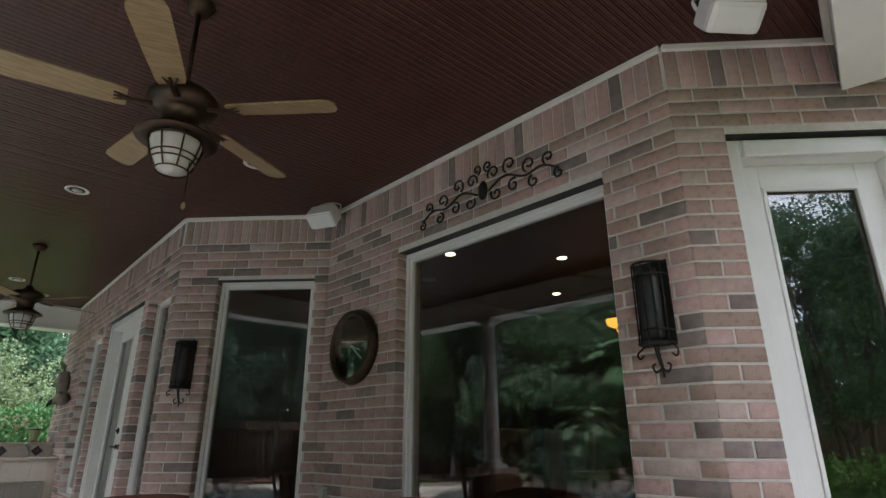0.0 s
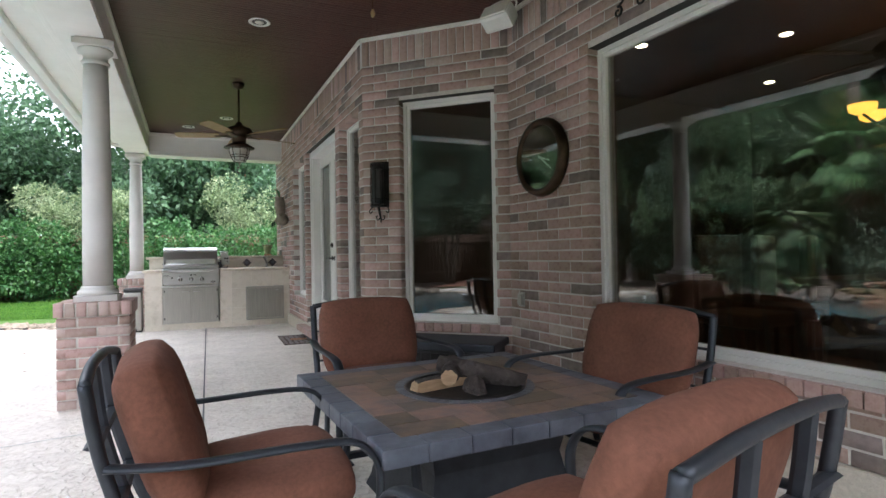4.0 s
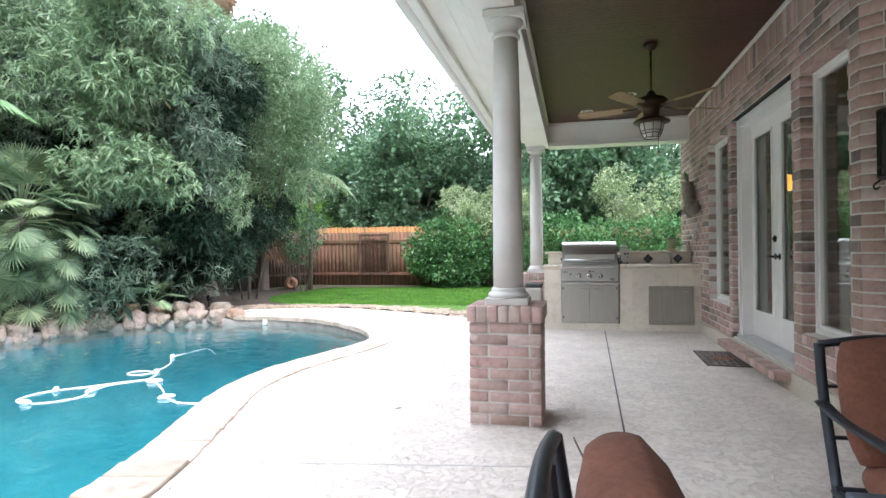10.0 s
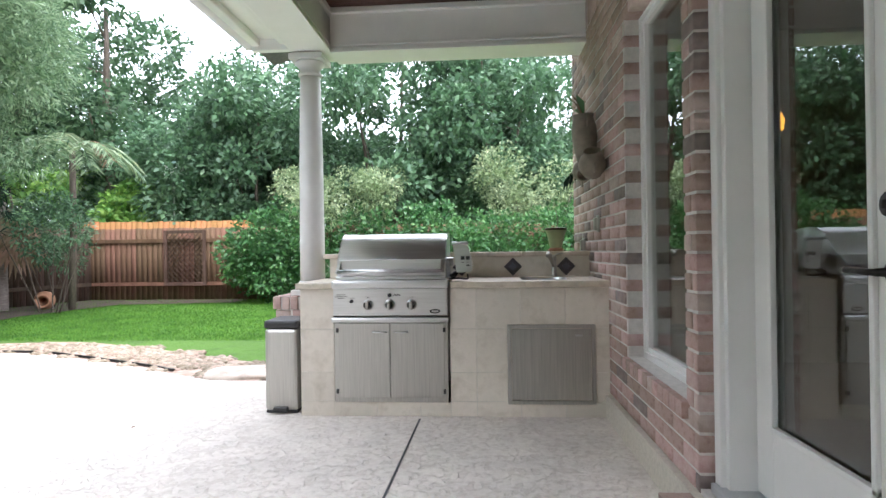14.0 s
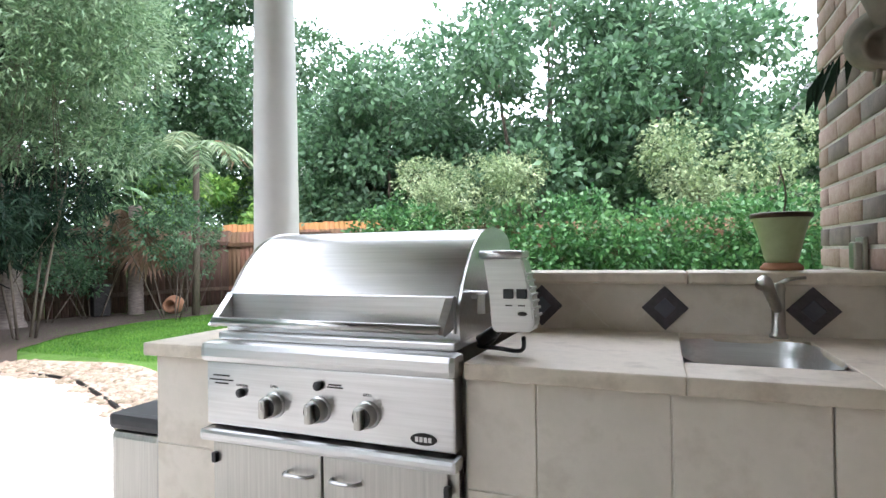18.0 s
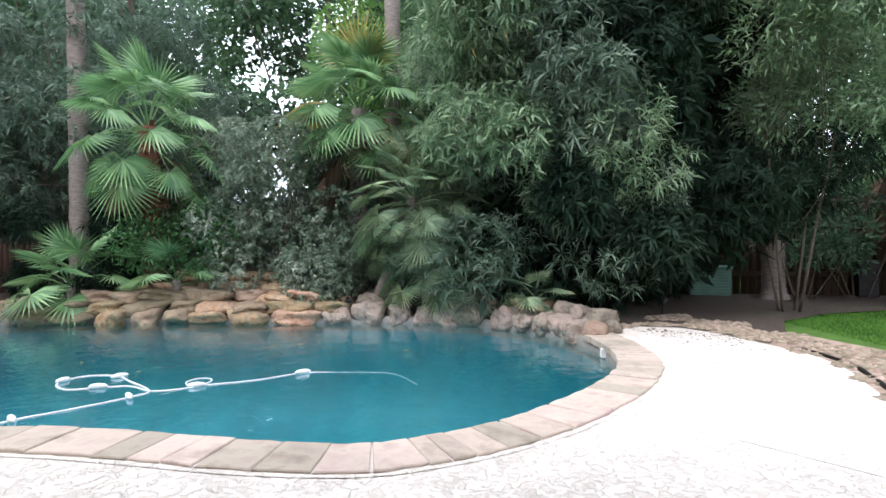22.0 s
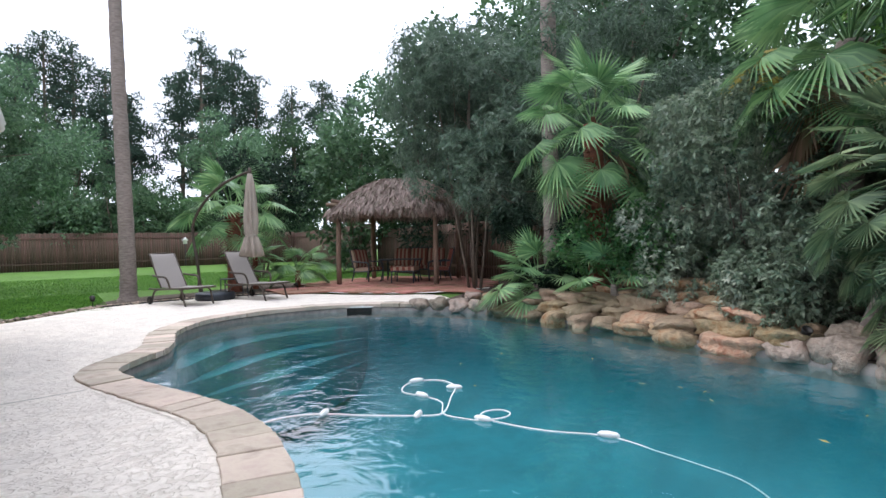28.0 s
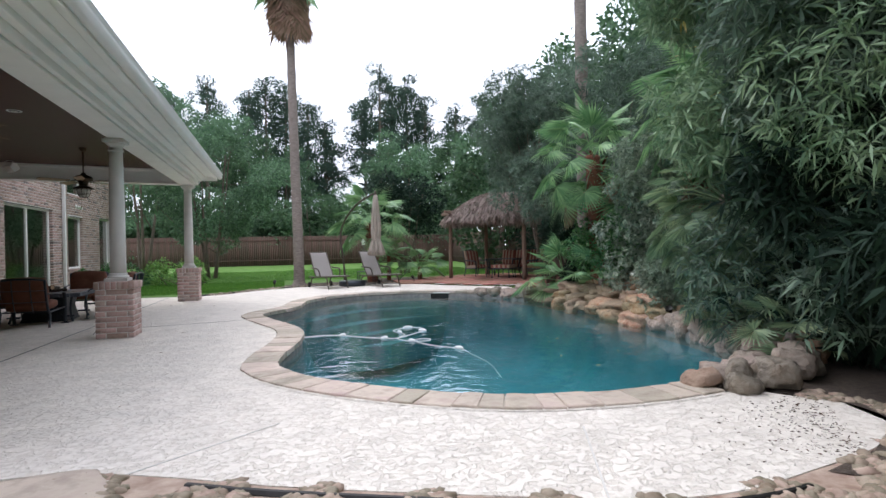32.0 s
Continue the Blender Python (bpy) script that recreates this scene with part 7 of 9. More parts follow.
def fan_arrays(m, radius, r, segs=26, spread=4.4, droop=0.25, split=0.4, fold=0.035):
    """One pleated palm fan: kite-shaped blades round the hastula, tips free."""
    a = np.linspace(-spread / 2, spread / 2, segs)
    da = spread / segs
    ln = radius * (0.82 + 0.18 * np.cos(a * 0.62)) * r.uniform(0.93, 1.05, segs)
    ms = ln * split
    w = np.tan(da * 0.62)
    d = np.stack([np.cos(a), np.sin(a), 0 * a], 1)
    s = np.stack([-np.sin(a), np.cos(a), 0 * a], 1)
    root = np.zeros((segs, 3))
    up = np.array((0, 0, 1.0))
    mid = d * ms[:, None]
    l_ = mid + s * (ms * w)[:, None] + up * fold * radius
    r_ = mid - s * (ms * w)[:, None] - up * fold * radius * 0.4
    tip = d * ln[:, None] - up * (droop * ln * (0.55 + 0.75 * (np.abs(a) / (spread / 2)) ** 1.5))[:, None]
    v = np.stack([root, r_, tip, l_], 1).reshape(-1, 3)
    m = np.array(m)
    return v @ m[:3, :3].T + m[:3, 3], np.arange(segs * 4).reshape(-1, 4)


def palm(name, x, y, h, r0, label, seed, fans=22, fan_r=0.6, stalk=0.9, mat=None, mats=None, trunk_mat=None, elev=(-40, 80), skirt=0, z=0.0, segs=26, r1=None, droop=0.25, lean=(0, 0), boots=0, dead=0.0):
    r = np.random.default_rng(seed)
    e = thing(name, pose(x, y, z), label, "palm tree")
    top = Vector((lean[0], lean[1], h))
    prof = [Vector((0, 0, -0.08)), Vector((0, 0, h * 0.12)), top * 0.5, top]
    bm = bmesh.new()
    pts = curve_points(prof, 14)
    rings = []
    for k, p in enumerate(pts):
        t = k / (len(pts) - 1)
        rad = r0 * (1.55 - 0.55 * min(t / 0.1, 1)) if t < 0.1 else r0 + ((r1 or r0 * 0.75) - r0) * t
        rad *= 1.0 + (0.05 if k % 2 else -0.02)
        rings.append([bm.verts.new((p.x + rad * math.cos(q), p.y + rad * math.sin(q), p.z)) for q in np.linspace(0, 2 * math.pi, 15)[:-1]])
    for a, b in zip(rings, rings[1:]):
        for k in range(14):
            bm.faces.new((a[k], a[(k + 1) % 14], b[(k + 1) % 14], b[k]))
    bm.faces.new(rings[-1])
    part("trunk", bm, trunk_mat or TRUNK, e, "", True)
    if boots:
        vs, fs = [], []
        for k in range(boots):
            a, zz = k * 2.4, h * (0.3 + 0.7 * k / boots)
            c, s = math.cos(a), math.sin(a)
            q = np.array([(0.8 * r0, -0.05, 0), (0.8 * r0, 0.05, 0), (1.5 * r0, 0.03, 0.16), (1.5 * r0, -0.03, 0.16)])
            vs.append(np.stack([q[:, 0] * c - q[:, 1] * s, q[:, 0] * s + q[:, 1] * c, q[:, 2] + zz], 1))
            fs.append(np.arange(4)[None] + 4 * k)
        ob = new("boot_layer", quads_mesh("boot_layer", np.concatenate(vs), np.concatenate(fs), [trunk_mat or TRUNK]))
        ob.parent = e
    V, F, I, n = [], [], [], 0
    sb = bmesh.new()
    for k in range(fans):
        t = (k + 0.5) / fans
        az = k * 2.39996 + r.uniform(-0.25, 0.25)
        el = radians(elev[1] + (elev[0] - elev[1]) * t + r.uniform(-8, 8))
        d = Vector((math.cos(az) * math.cos(el), math.sin(az) * math.cos(el), math.sin(el)))
        ln = stalk * r.uniform(0.8, 1.15)
        p0 = top + Vector((0, 0, -0.25 * t * min(1.0, h)))
        sag = Vector((0, 0, -0.16 * ln * math.cos(el)))
        p1 = p0 + d * ln * 0.55
        p2 = p0 + d * ln + sag
        tube([p0, p1, p2], 0.014, 4, sb, 0.007)
        ax = (p2 - p1).normalized()
        ax = (ax + Vector((0, 0, -0.30 - 0.25 * t))).normalized()
        side = Vector((-math.sin(az), math.cos(az), 0))
        m = Matrix(((*ax, 0), (*side, 0), (*ax.cross(side), 0), (0, 0, 0, 1))).transposed()
        m.translation = p2
        m = m @ pose(0, 0, 0, r.uniform(-25, 25), 0, 0)
        v, f = fan_arrays(m, fan_r * r.uniform(0.8, 1.12), r, segs, 4.6, droop)
        V.append(v), F.append(f + n), I.append(np.full(len(f), 1 if r.uniform() < dead * (0.3 + 1.4 * t) else 0))
        n += len(v)
    ob = new("crown", quads_mesh("crown", np.concatenate(V), np.concatenate(F), [mat or LEAF_FAN, LEAF_YELLOW], np.concatenate(I)))
    ob.parent = e
    part("stalk_ring", sb, mat or LEAF_FAN, e)
    if skirt:
        V, F, n = [], [], 0
        for k in range(skirt):
            az, zz = r.uniform(0, 6.28), h - r.uniform(0.0, 1.0) * min(1.5, h * 0.3)
            ax = Vector((math.cos(az) * 0.28, math.sin(az) * 0.28, -1)).normalized()
            side = Vector((-math.sin(az), math.cos(az), 0))
            m = Matrix(((*ax, 0), (*side, 0), (*ax.cross(side), 0), (0, 0, 0, 1))).transposed()
            m.translation = (top.x + math.cos(az) * (r0 * 1.1 + 0.2), top.y + math.sin(az) * (r0 * 1.1 + 0.2), zz)
            v, f = fan_arrays(m, r.uniform(0.6, 1.0), r, 16, 1.9, 0.05, 0.55)
            V.append(v), F.append(f + n)
            n += len(v)
        ob = new("dead_skirt", quads_mesh("dead_skirt", np.concatenate(V), np.concatenate(F), [LEAF_DEAD]))
        ob.parent = e
        ob["label"] = "hanging skirt of dead grey-brown fronds"
    return e


G = np.random.default_rng(11)
# trees behind the north fence
for k, (x, y, h, rad) in enumerate(((-6.6, 21.0, 6.4, 2.1), (-2.3, 21.2, 9.0, 3.2), (0.9, 21.6, 8.4, 2.5), (-9.8, 24.0, 6.6, 2.2), (6.2, 23.4, 6.5, 2.7))):
    tree("pear_tree", x, y, h, rad, LEAF_PEAR, "green leafy ornamental pear tree behind the hedge", 20 + k, 20000, 0.19, 0.105, 0.2, 0.13, 44, 0.9, 3, 1.0, "pear trees")
for k, (x, y, h, rad) in enumerate(((-14.5, 26.0, 13.5, 3.4), (-18.5, 24.0, 12.5, 3.8), (-12.0, 33.0, 12.0, 4.0), (-3.5, 34.0, 9.0, 4.0), (4.5, 34.0, 9.0, 4.0), (11.5, 27.0, 8.0, 3.6), (-20.0, 32.0, 12.0, 4.0))):
    tree("oak_tree", x, y, h, rad, LEAF_OAK, "large dark green oak tree beyond the fence", 40 + k, 14000, 0.25, 0.14, 0.18, 0.25, 30, rad * 0.38, 1, 1.0, "oak trees")
for k, (x, y, h, rad) in enumerate(((-15.0, 22.0, 4.2, 1.8), (-17.0, 27.0, 5.0, 2.2), (-11.0, 22.5, 3.6, 1.4))):
    tree("leafy_tree", x, y, h, rad, LEAF_BRIGHT, "bright green young tree beyond the fence", 50 + k, 5000, 0.24, 0.12, 0.15, 0.08, 18)

for k, (x, y, h, rad) in enumerate(((-4.6, 24.6, 6.0, 2.5), (0.3, 24.8, 6.0, 2.5), (4.6, 25.0, 5.4, 2.4), (-8.0, 22.6, 4.6, 1.9), (-0.2, 21.8, 4.6, 1.9), (1.6, 22.6, 5.0, 2.0))):
    tree("understorey_tree", x, y, h, rad, LEAF_OAK, "dark green tree behind the pear trees", 320 + k, 9000, 0.24, 0.13, 0.05, 0.12, 30, 0.9, 2, 1.0, "evergreens")

# hedge on the north fence
cc = [((G.uniform(-5.3, 5.4), G.uniform(17.0, 17.9), G.uniform(0.3, 1.8)), G.uniform(0.45, 0.7)) for _ in range(120)]
hedge = thing("hedge", pose(0, 0, 0), "dense glossy green vine hedge grown over the fence", "hedge")
woody(hedge, [((-2, 17.6, 1.5), 1)], 0.5, 0.03, G, 2, 0.05)
foliage("leaves", cc, 52000, 0.105, 0.062, LEAF_HEDGE, 61, hedge, 0.6, 0.1, 1.0)
cc = [((G.uniform(-5.2, -2.2), G.uniform(19.6, 20.6), G.uniform(1.9, 2.9)), G.uniform(0.3, 0.55)) for _ in range(20)]
bush("pale_shrub", 0, 0, [((c[0][0] + 3.7, c[0][1] - 20.2, c[0][2]), c[1]) for c in cc], LEAF_PALE, "pale yellow-green flowering shrub above the hedge", 62, 9000, 0.09, 0.035, 2.6).matrix_basis = pose(-3.1, 18.1, 0)
cc = [((G.uniform(-1.5, 1.5), G.uniform(-0.5, 0.5), G.uniform(2.2, 3.6)), G.uniform(0.4, 0.7)) for _ in range(14)]
bush("crepe_myrtle", 1.9, 19.2, cc, LEAF_PALE, "loose yellowish crepe myrtle behind the hedge", 64, 6000, 0.1, 0.05, 3.4)

# the big narrow-leaved mass over the pool's end, light and shade put into leaf colours
r = np.random.default_rng(70)
cc = [((r.uniform(-2.1, 2.5), r.uniform(-2.4, 2.8), 0), r.uniform(0.55, 0.95)) for _ in range(74)]
cc = [((x, y, 0.75 + r.uniform(0, 1) * max(1.0, 6.3 - 0.55 * (x * x + y * y) ** 0.5 * 1.3)), s) for (x, y, _), s in cc]
big = bush("podocarpus", -10.05, 10.15, [c for c in cc if c[0][1] < 0.9], LEAF_POD, "huge dark narrow-leaved evergreen mass leaning over the pool", 71, 7500, 0.17, 0.024, 5.5, 0.22, 6, None, True, "tree", 30, None, 0.0, 0.5)
# north side of the same plant, coloured near-black for its shade
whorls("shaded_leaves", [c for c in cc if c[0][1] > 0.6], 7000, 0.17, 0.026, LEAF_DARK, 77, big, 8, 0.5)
# dark filling added inside the crown to stop light coming through
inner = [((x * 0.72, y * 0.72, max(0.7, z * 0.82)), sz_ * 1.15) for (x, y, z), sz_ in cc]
foliage("inner_shade_leaves", inner, 15000, 0.3, 0.1, LEAF_DARK, 72, big, 0.1)
# sun-facing clumps: sunlight put into a paler leaf colour
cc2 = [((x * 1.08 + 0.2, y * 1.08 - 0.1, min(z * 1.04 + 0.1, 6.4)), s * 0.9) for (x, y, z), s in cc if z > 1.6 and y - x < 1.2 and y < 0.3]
whorls("sunlit_leaves", cc2, 9000, 0.15, 0.022, LEAF_SILVER_SUNLIT, 73, big, 7, 0.8)
# overhanging clumps take the same sunlit colour
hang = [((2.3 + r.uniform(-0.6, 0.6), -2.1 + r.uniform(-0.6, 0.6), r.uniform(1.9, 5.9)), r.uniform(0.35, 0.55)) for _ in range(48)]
whorls("hanging_branch_leaves", hang, 3000, 0.17, 0.03, LEAF_SILVER_SUNLIT, 74, big, 8, 0.5)
whorls("yellow_leaves", hang + cc2[:20], 60, 0.16, 0.03, LEAF_YELLOW, 75, big, 4, 0.9)
for (x, y, z), s in hang[:30]:
    part("branch", tube([(x * 0.35, y * 0.35, z * 0.8), (x * 0.75, y * 0.75, z + 0.3), (x, y, z)], 0.02, 5, None, 0.006), BARK, big, "", True)
near = [((r.uniform(1.7, 2.7), r.uniform(-0.6, 0.5), r.uniform(0.9, 5.0)), r.uniform(0.45, 0.65)) for _ in range(22)]
near += [((r.uniform(1.6, 2.7), r.uniform(-1.1, 0.1), r.uniform(1.7, 5.6)), r.uniform(0.45, 0.65)) for _ in range(24)]
near += [((r.uniform(2.5, 3.1), r.uniform(-1.5, -0.6), r.uniform(1.6, 5.3)), r.uniform(0.35, 0.55)) for _ in range(16)]
# upper south clumps keep the mid green, the rest take the shade colour
upper = [c for c in near if c[0][1] < -0.4 and c[0][2] > 2.0]
whorls("upper_leaves", upper, 3200, 0.18, 0.03, LEAF_POD, 87, big, 8, 0.5)
whorls("near_shade_leaves", [c for c in near if c not in upper], 5000, 0.2, 0.034, LEAF_DARK, 79, big, 8, 0.4)
# under-storey of the same mass, its shade put into the dark leaf colour
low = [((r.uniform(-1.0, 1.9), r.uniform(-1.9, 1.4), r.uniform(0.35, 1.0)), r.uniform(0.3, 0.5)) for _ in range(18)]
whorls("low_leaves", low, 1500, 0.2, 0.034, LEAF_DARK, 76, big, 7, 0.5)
# thin grey-green tree beside it
cc = crown_clumps(r, 4.7, 2.1, 2.1, 2.3, 34, 0.75) + [((1.4 + r.uniform(-0.6, 0.5), -0.4 + r.uniform(-0.6, 0.6), r.uniform(3.4, 6.0)), 0.6) for _ in range(10)]
bush("olive_tree", -8.3, 12.6, cc, LEAF_SILVER_SUNLIT, "fine-leaved grey-green tree with thin twigs", 78, 52000, 0.125, 0.025, 6, 0.045, 4, None, False, "tree", 44)
for k, (x, y, h) in enumerate(((-10.0, 14.9, 2.0), (-9.2, 16.6, 2.3), (-10.0, 13.9, 1.6), (-8.3, 15.3, 2.6))):
    cc = crown_clumps(r, h * 0.65, 0.7, 0.7, h * 0.35, 10, 0.35)
    bush("thin_shrub", x, y, cc, LEAF_PEAR, "thin leggy green shrub by the fence", 80 + k, 1800, 0.1, 0.04, h, 0.03, 5)
dp = palm("palm_stump", -9.75, 15.7, 2.3, 0.16, "small palm with brown dead fronds by the fence corner", 84, 6, 0.5, 0.6, LEAF_FAN, None, TRUNK, (0, 70), 26)


def feather_palm(x, y, h, label, seed, fronds=11):
    r = np.random.default_rng(seed)
    e = thing("feather_palm", pose(x, y, 0), label, "palm")
    part("trunk", tube([(0, 0, -0.05), (0.05, 0, h * 0.5), (0.0, 0.05, h)], 0.075, 10, None, 0.06), BARK, e, "", True)
    for k in range(fronds):
        az, up = 2 * math.pi * k / fronds + r.uniform(-0.2, 0.2), r.uniform(0.3, 1.1)
        ln = r.uniform(1.1, 1.5)
        line = [Vector((math.cos(az) * ln * t, math.sin(az) * ln * t, h + ln * (up * t - 1.0 * t * t))) for t in np.linspace(0, 1, 15)]
        stalk = part("frond", tube(line, 0.014, 5, None, 0.004), LEAF_FAN, e, "", True)
        pos, ax = [], []
        side = Vector((-math.sin(az), math.cos(az), 0))
        for t in np.linspace(0.12, 1, 40):
            i = min(int(t * 14), 13)
            p = line[i].lerp(line[i + 1], t * 14 - i)
            d = (line[i + 1] - line[i]).normalized()
            for s in (-1, 1):
                pos.append(p), ax.append(side * s + d * 0.6 + Vector((0, 0, -0.15)))
        v, f = leaf_arrays(np.array(pos), unit(np.array(ax)), 0.34, 0.028, r, 0.25)
        ob = new("pinnate_blade", quads_mesh("pinnate_blade", v, f, [LEAF_DEAD if k == 3 else LEAF_FAN_GREY]))
        ob.parent = stalk
    return e


feather_palm(-8.3, 15.9, 3.4, "arching feather palm with one pale dead frond", 85)

# fan palms by the rocks
palm("fan_palm", -8.95, 6.5, 1.75, 0.13, "bushy grey-green fan palm drooping over the rocks", 90, 100, 0.38, 0.8, LEAF_FAN_GREY, None, TRUNK, (-62, 85), 0, 0.05, 30, None, 0.12, (0.25, 0.55))
palm("fan_palm", -8.75, 7.25, 0.85, 0.1, "low grey-green fan palm clump over the rocks", 91, 46, 0.36, 0.62, LEAF_FAN_GREY, None, TRUNK, (-40, 80), 0, 0.05, 28, None, 0.12)
palm("fan_palm", -7.8, 8.75, 0.25, 0.06, "small low fan palm at the pool boulders", 92, 9, 0.3, 0.36, LEAF_FAN_GREY, None, TRUNK, (-15, 70), 0, 0.05, 24, None, 0.1)
palm("washington_palm", -9.75, 6.0, 3.25, 0.17, "robust fan palm with large drooping green and yellowing fans", 93, 30, 0.74, 0.95, LEAF_FAN, None, TRUNK, (-30, 82), 6, 0.1, 36, 0.13, 0.34, (0.15, 0.1), 20, 0.16)
palm("washington_palm", -9.55, 2.6, 2.9, 0.17, "robust fan palm with a red-brown trunk", 94, 28, 0.62, 0.9, LEAF_FAN, None, BARK_RED, (-50, 78), 6, 0.15, 34, 0.15, 0.34, (0.1, 0), 30, 0.02)
palm("fan_palm", -9.45, 1.3, 0.35, 0.1, "low fan palm clump at the pool corner", 95, 18, 0.55, 0.75, LEAF_FAN, None, TRUNK, (-10, 75), 0, 0.05, 28, None, 0.15)
palm("fan_palm", -9.3, 3.1, 0.45, 0.08, "low fan palm among the waterfall rocks", 96, 8, 0.5, 0.6, LEAF_FAN, None, TRUNK, (0, 60), 0, 0.05, 28, None, 0.15)
palm("tall_palm", -10.2, 0.95, 11.5, 0.17, "very tall slender palm with a bare grey trunk", 97, 18, 0.8, 0.9, LEAF_FAN, None, TRUNK, (-40, 80), 40, 0, 24, 0.13)
palm("tall_palm", -10.6, 6.6, 10.5, 0.17, "tall slender palm with a bare grey trunk", 98, 18, 0.8, 0.9, LEAF_FAN, None, TRUNK, (-40, 80), 30, 0, 24, 0.13)
palm("tall_palm", -10.0, 13.4, 9.6, 0.2, "tall palm with a skirt of dead fronds", 99, 18, 0.8, 0.9, LEAF_FAN, None, TRUNK, (-40, 80), 60, 0, 24, 0.15)
palm("tall_palm", -3.67, -6.2, 10.2, 0.19, "tall straight palm with a skirt of dead fronds", 100, 16, 0.8, 0.8, LEAF_FAN, None, TRUNK, (-30, 80), 70, -0.02, 24, 0.125, 0.25, (0.16, 0))
palm("young_palm", -6.25, -6.9, 2.15, 0.19, "young fan palm with a shaggy red-brown trunk", 101, 22, 0.75, 1.0, LEAF_FAN, None, BARK_RED, (-30, 75), 0, -0.02, 30, 0.17, 0.3, (0, 0), 50)
palm("young_palm", -8.0, -6.9, 0.5, 0.09, "small bright green fan palm beside the thatched hut", 102, 14, 0.5, 0.7, LEAF_FAN, None, BARK_RED, (0, 70), 0, -0.02, 26, None, 0.15)
palm("young_palm", -6.95, -7.4, 0.9, 0.09, "small bright green fan palm in the mulch bed", 103, 12, 0.5, 0.6, LEAF_FAN, None, BARK_RED, (-10, 70), 0, -0.02, 26, None, 0.15)

# variegated shrubs behind the waterfall
r = np.random.default_rng(110)
cc = [((r.uniform(-1.0, 0.9), r.uniform(-1.5, 1.1), 0.3 + r.uniform(0, 2.6)), r.uniform(0.4, 0.62)) for _ in range(44)]
cc += [((0.85 + r.uniform(-0.3, 0.25), 0.9 + r.uniform(-0.7, 0.6), r.uniform(0.3, 0.9)), 0.35) for _ in range(12)]
pit = bush("variegated_shrub", -9.95, 4.9, cc, LEAF_PITTO, "dense grey-green variegated shrub behind the waterfall", 111, 9500, 0.075, 0.034, 2.8, 0.06, 6, None, True)
cc = [((r.uniform(-0.6, 0.7), r.uniform(-0.8, 0.8), 0.4 + r.uniform(0, 2.0)), r.uniform(0.3, 0.5)) for _ in range(18)]
bush("green_shrub", -9.85, 3.1, cc, LEAF_HEDGE, "small-leaved green shrub beside the palm", 113, 8000, 0.075, 0.04, 2.3, 0.04, 5)
cc = [((r.uniform(-0.9, 0.9), r.uniform(-0.9, 0.9), 0.5 + r.uniform(0, 2.6)), r.uniform(0.4, 0.6)) for _ in range(16)]
bush("variegated_shrub", -10.9, 6.6, cc, LEAF_PITTO, "grey-green variegated shrub between the palms", 115, 2200, 0.08, 0.036, 3.2, 0.05, 5, None, True)

# the oleander thicket beside the hut
r = np.random.default_rng(120)
cc = [((r.uniform(-2.4, 2.2), r.uniform(-1.9, 2.4), 0), r.uniform(0.55, 0.95)) for _ in range(60)]
cc = [((x, y, 1.6 + r.uniform(0, 1) * max(1.2, 5.4 - 0.75 * (x * x + y * y) ** 0.5)), s) for (x, y, _), s in cc]
bush("oleander", -12.0, 0.5, cc, LEAF_THICKET, "tall grey-green oleander thicket with bare leaning stems", 121, 9000, 0.17, 0.028, 5.6, 0.16, 9, None, True, "tree", 36, None, 0.0, 0.55)
cc = [(x, y, r.uniform(3.4 if y < -0.5 else 2.2, 7.1 - 0.8 * abs(x))) for x, y in ((r.uniform(-1.5, 1.4), r.uniform(-1.7, 1.2)) for _ in range(50))]
bush("oleander", -11.0, -2.5, [(c, r.uniform(0.45, 0.8)) for c in cc], LEAF_THICKET, "slender grey-green oleander with bare stems leaning over the thatched hut", 125, 7500, 0.14, 0.024, 6.6, 0.1, 8, None, True, "tree", 30, None, 0.0, 0.3)
# low growth in a much darker leaf than the thicket above
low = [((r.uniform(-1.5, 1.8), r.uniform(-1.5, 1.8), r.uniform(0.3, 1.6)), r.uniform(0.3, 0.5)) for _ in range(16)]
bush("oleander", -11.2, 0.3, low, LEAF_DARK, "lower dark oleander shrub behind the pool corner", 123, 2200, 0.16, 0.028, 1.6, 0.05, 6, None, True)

# backdrop trees to the west and south
for k in range(13):
    y = -14 + 3.1 * k + G.uniform(-0.8, 0.8)
    if abs(y - 1.5) < 1.9:
        continue
    tree("oak_tree", -17.3 + G.uniform(-2.4, 1.0), y, G.uniform(11.0, 15.0) * (1.0 if y > -8 else 0.78), G.uniform(3.0, 4.0), LEAF_OAK if k % 4 else LEAF_PEAR, "large green tree behind the west fence", 130 + k, 14000, 0.21, 0.12, 0.1, 0.2, 28, 1.15, 1, 1.0, "oak trees")
for k, y in enumerate((-16, -12.2, -8.0, -4.6, 7.6, 11.0, 15.0, 19.0)):
    tree("oak_tree", -22.0 + G.uniform(-1.5, 1.0), y + G.uniform(-0.5, 0.5), G.uniform(13.0, 16.0), G.uniform(3.6, 4.4), LEAF_OAK, "tall green tree in the woods beyond the fence", 400 + k, 9000, 0.34, 0.2, 0.05, 0.25, 26, 1.6, 1, 1.0, "oak trees")
# near-black filler trees closing the gaps behind the fence
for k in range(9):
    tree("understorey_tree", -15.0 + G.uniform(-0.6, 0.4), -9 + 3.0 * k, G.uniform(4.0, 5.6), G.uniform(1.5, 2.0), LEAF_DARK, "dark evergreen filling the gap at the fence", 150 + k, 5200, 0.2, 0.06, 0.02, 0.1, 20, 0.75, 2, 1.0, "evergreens")
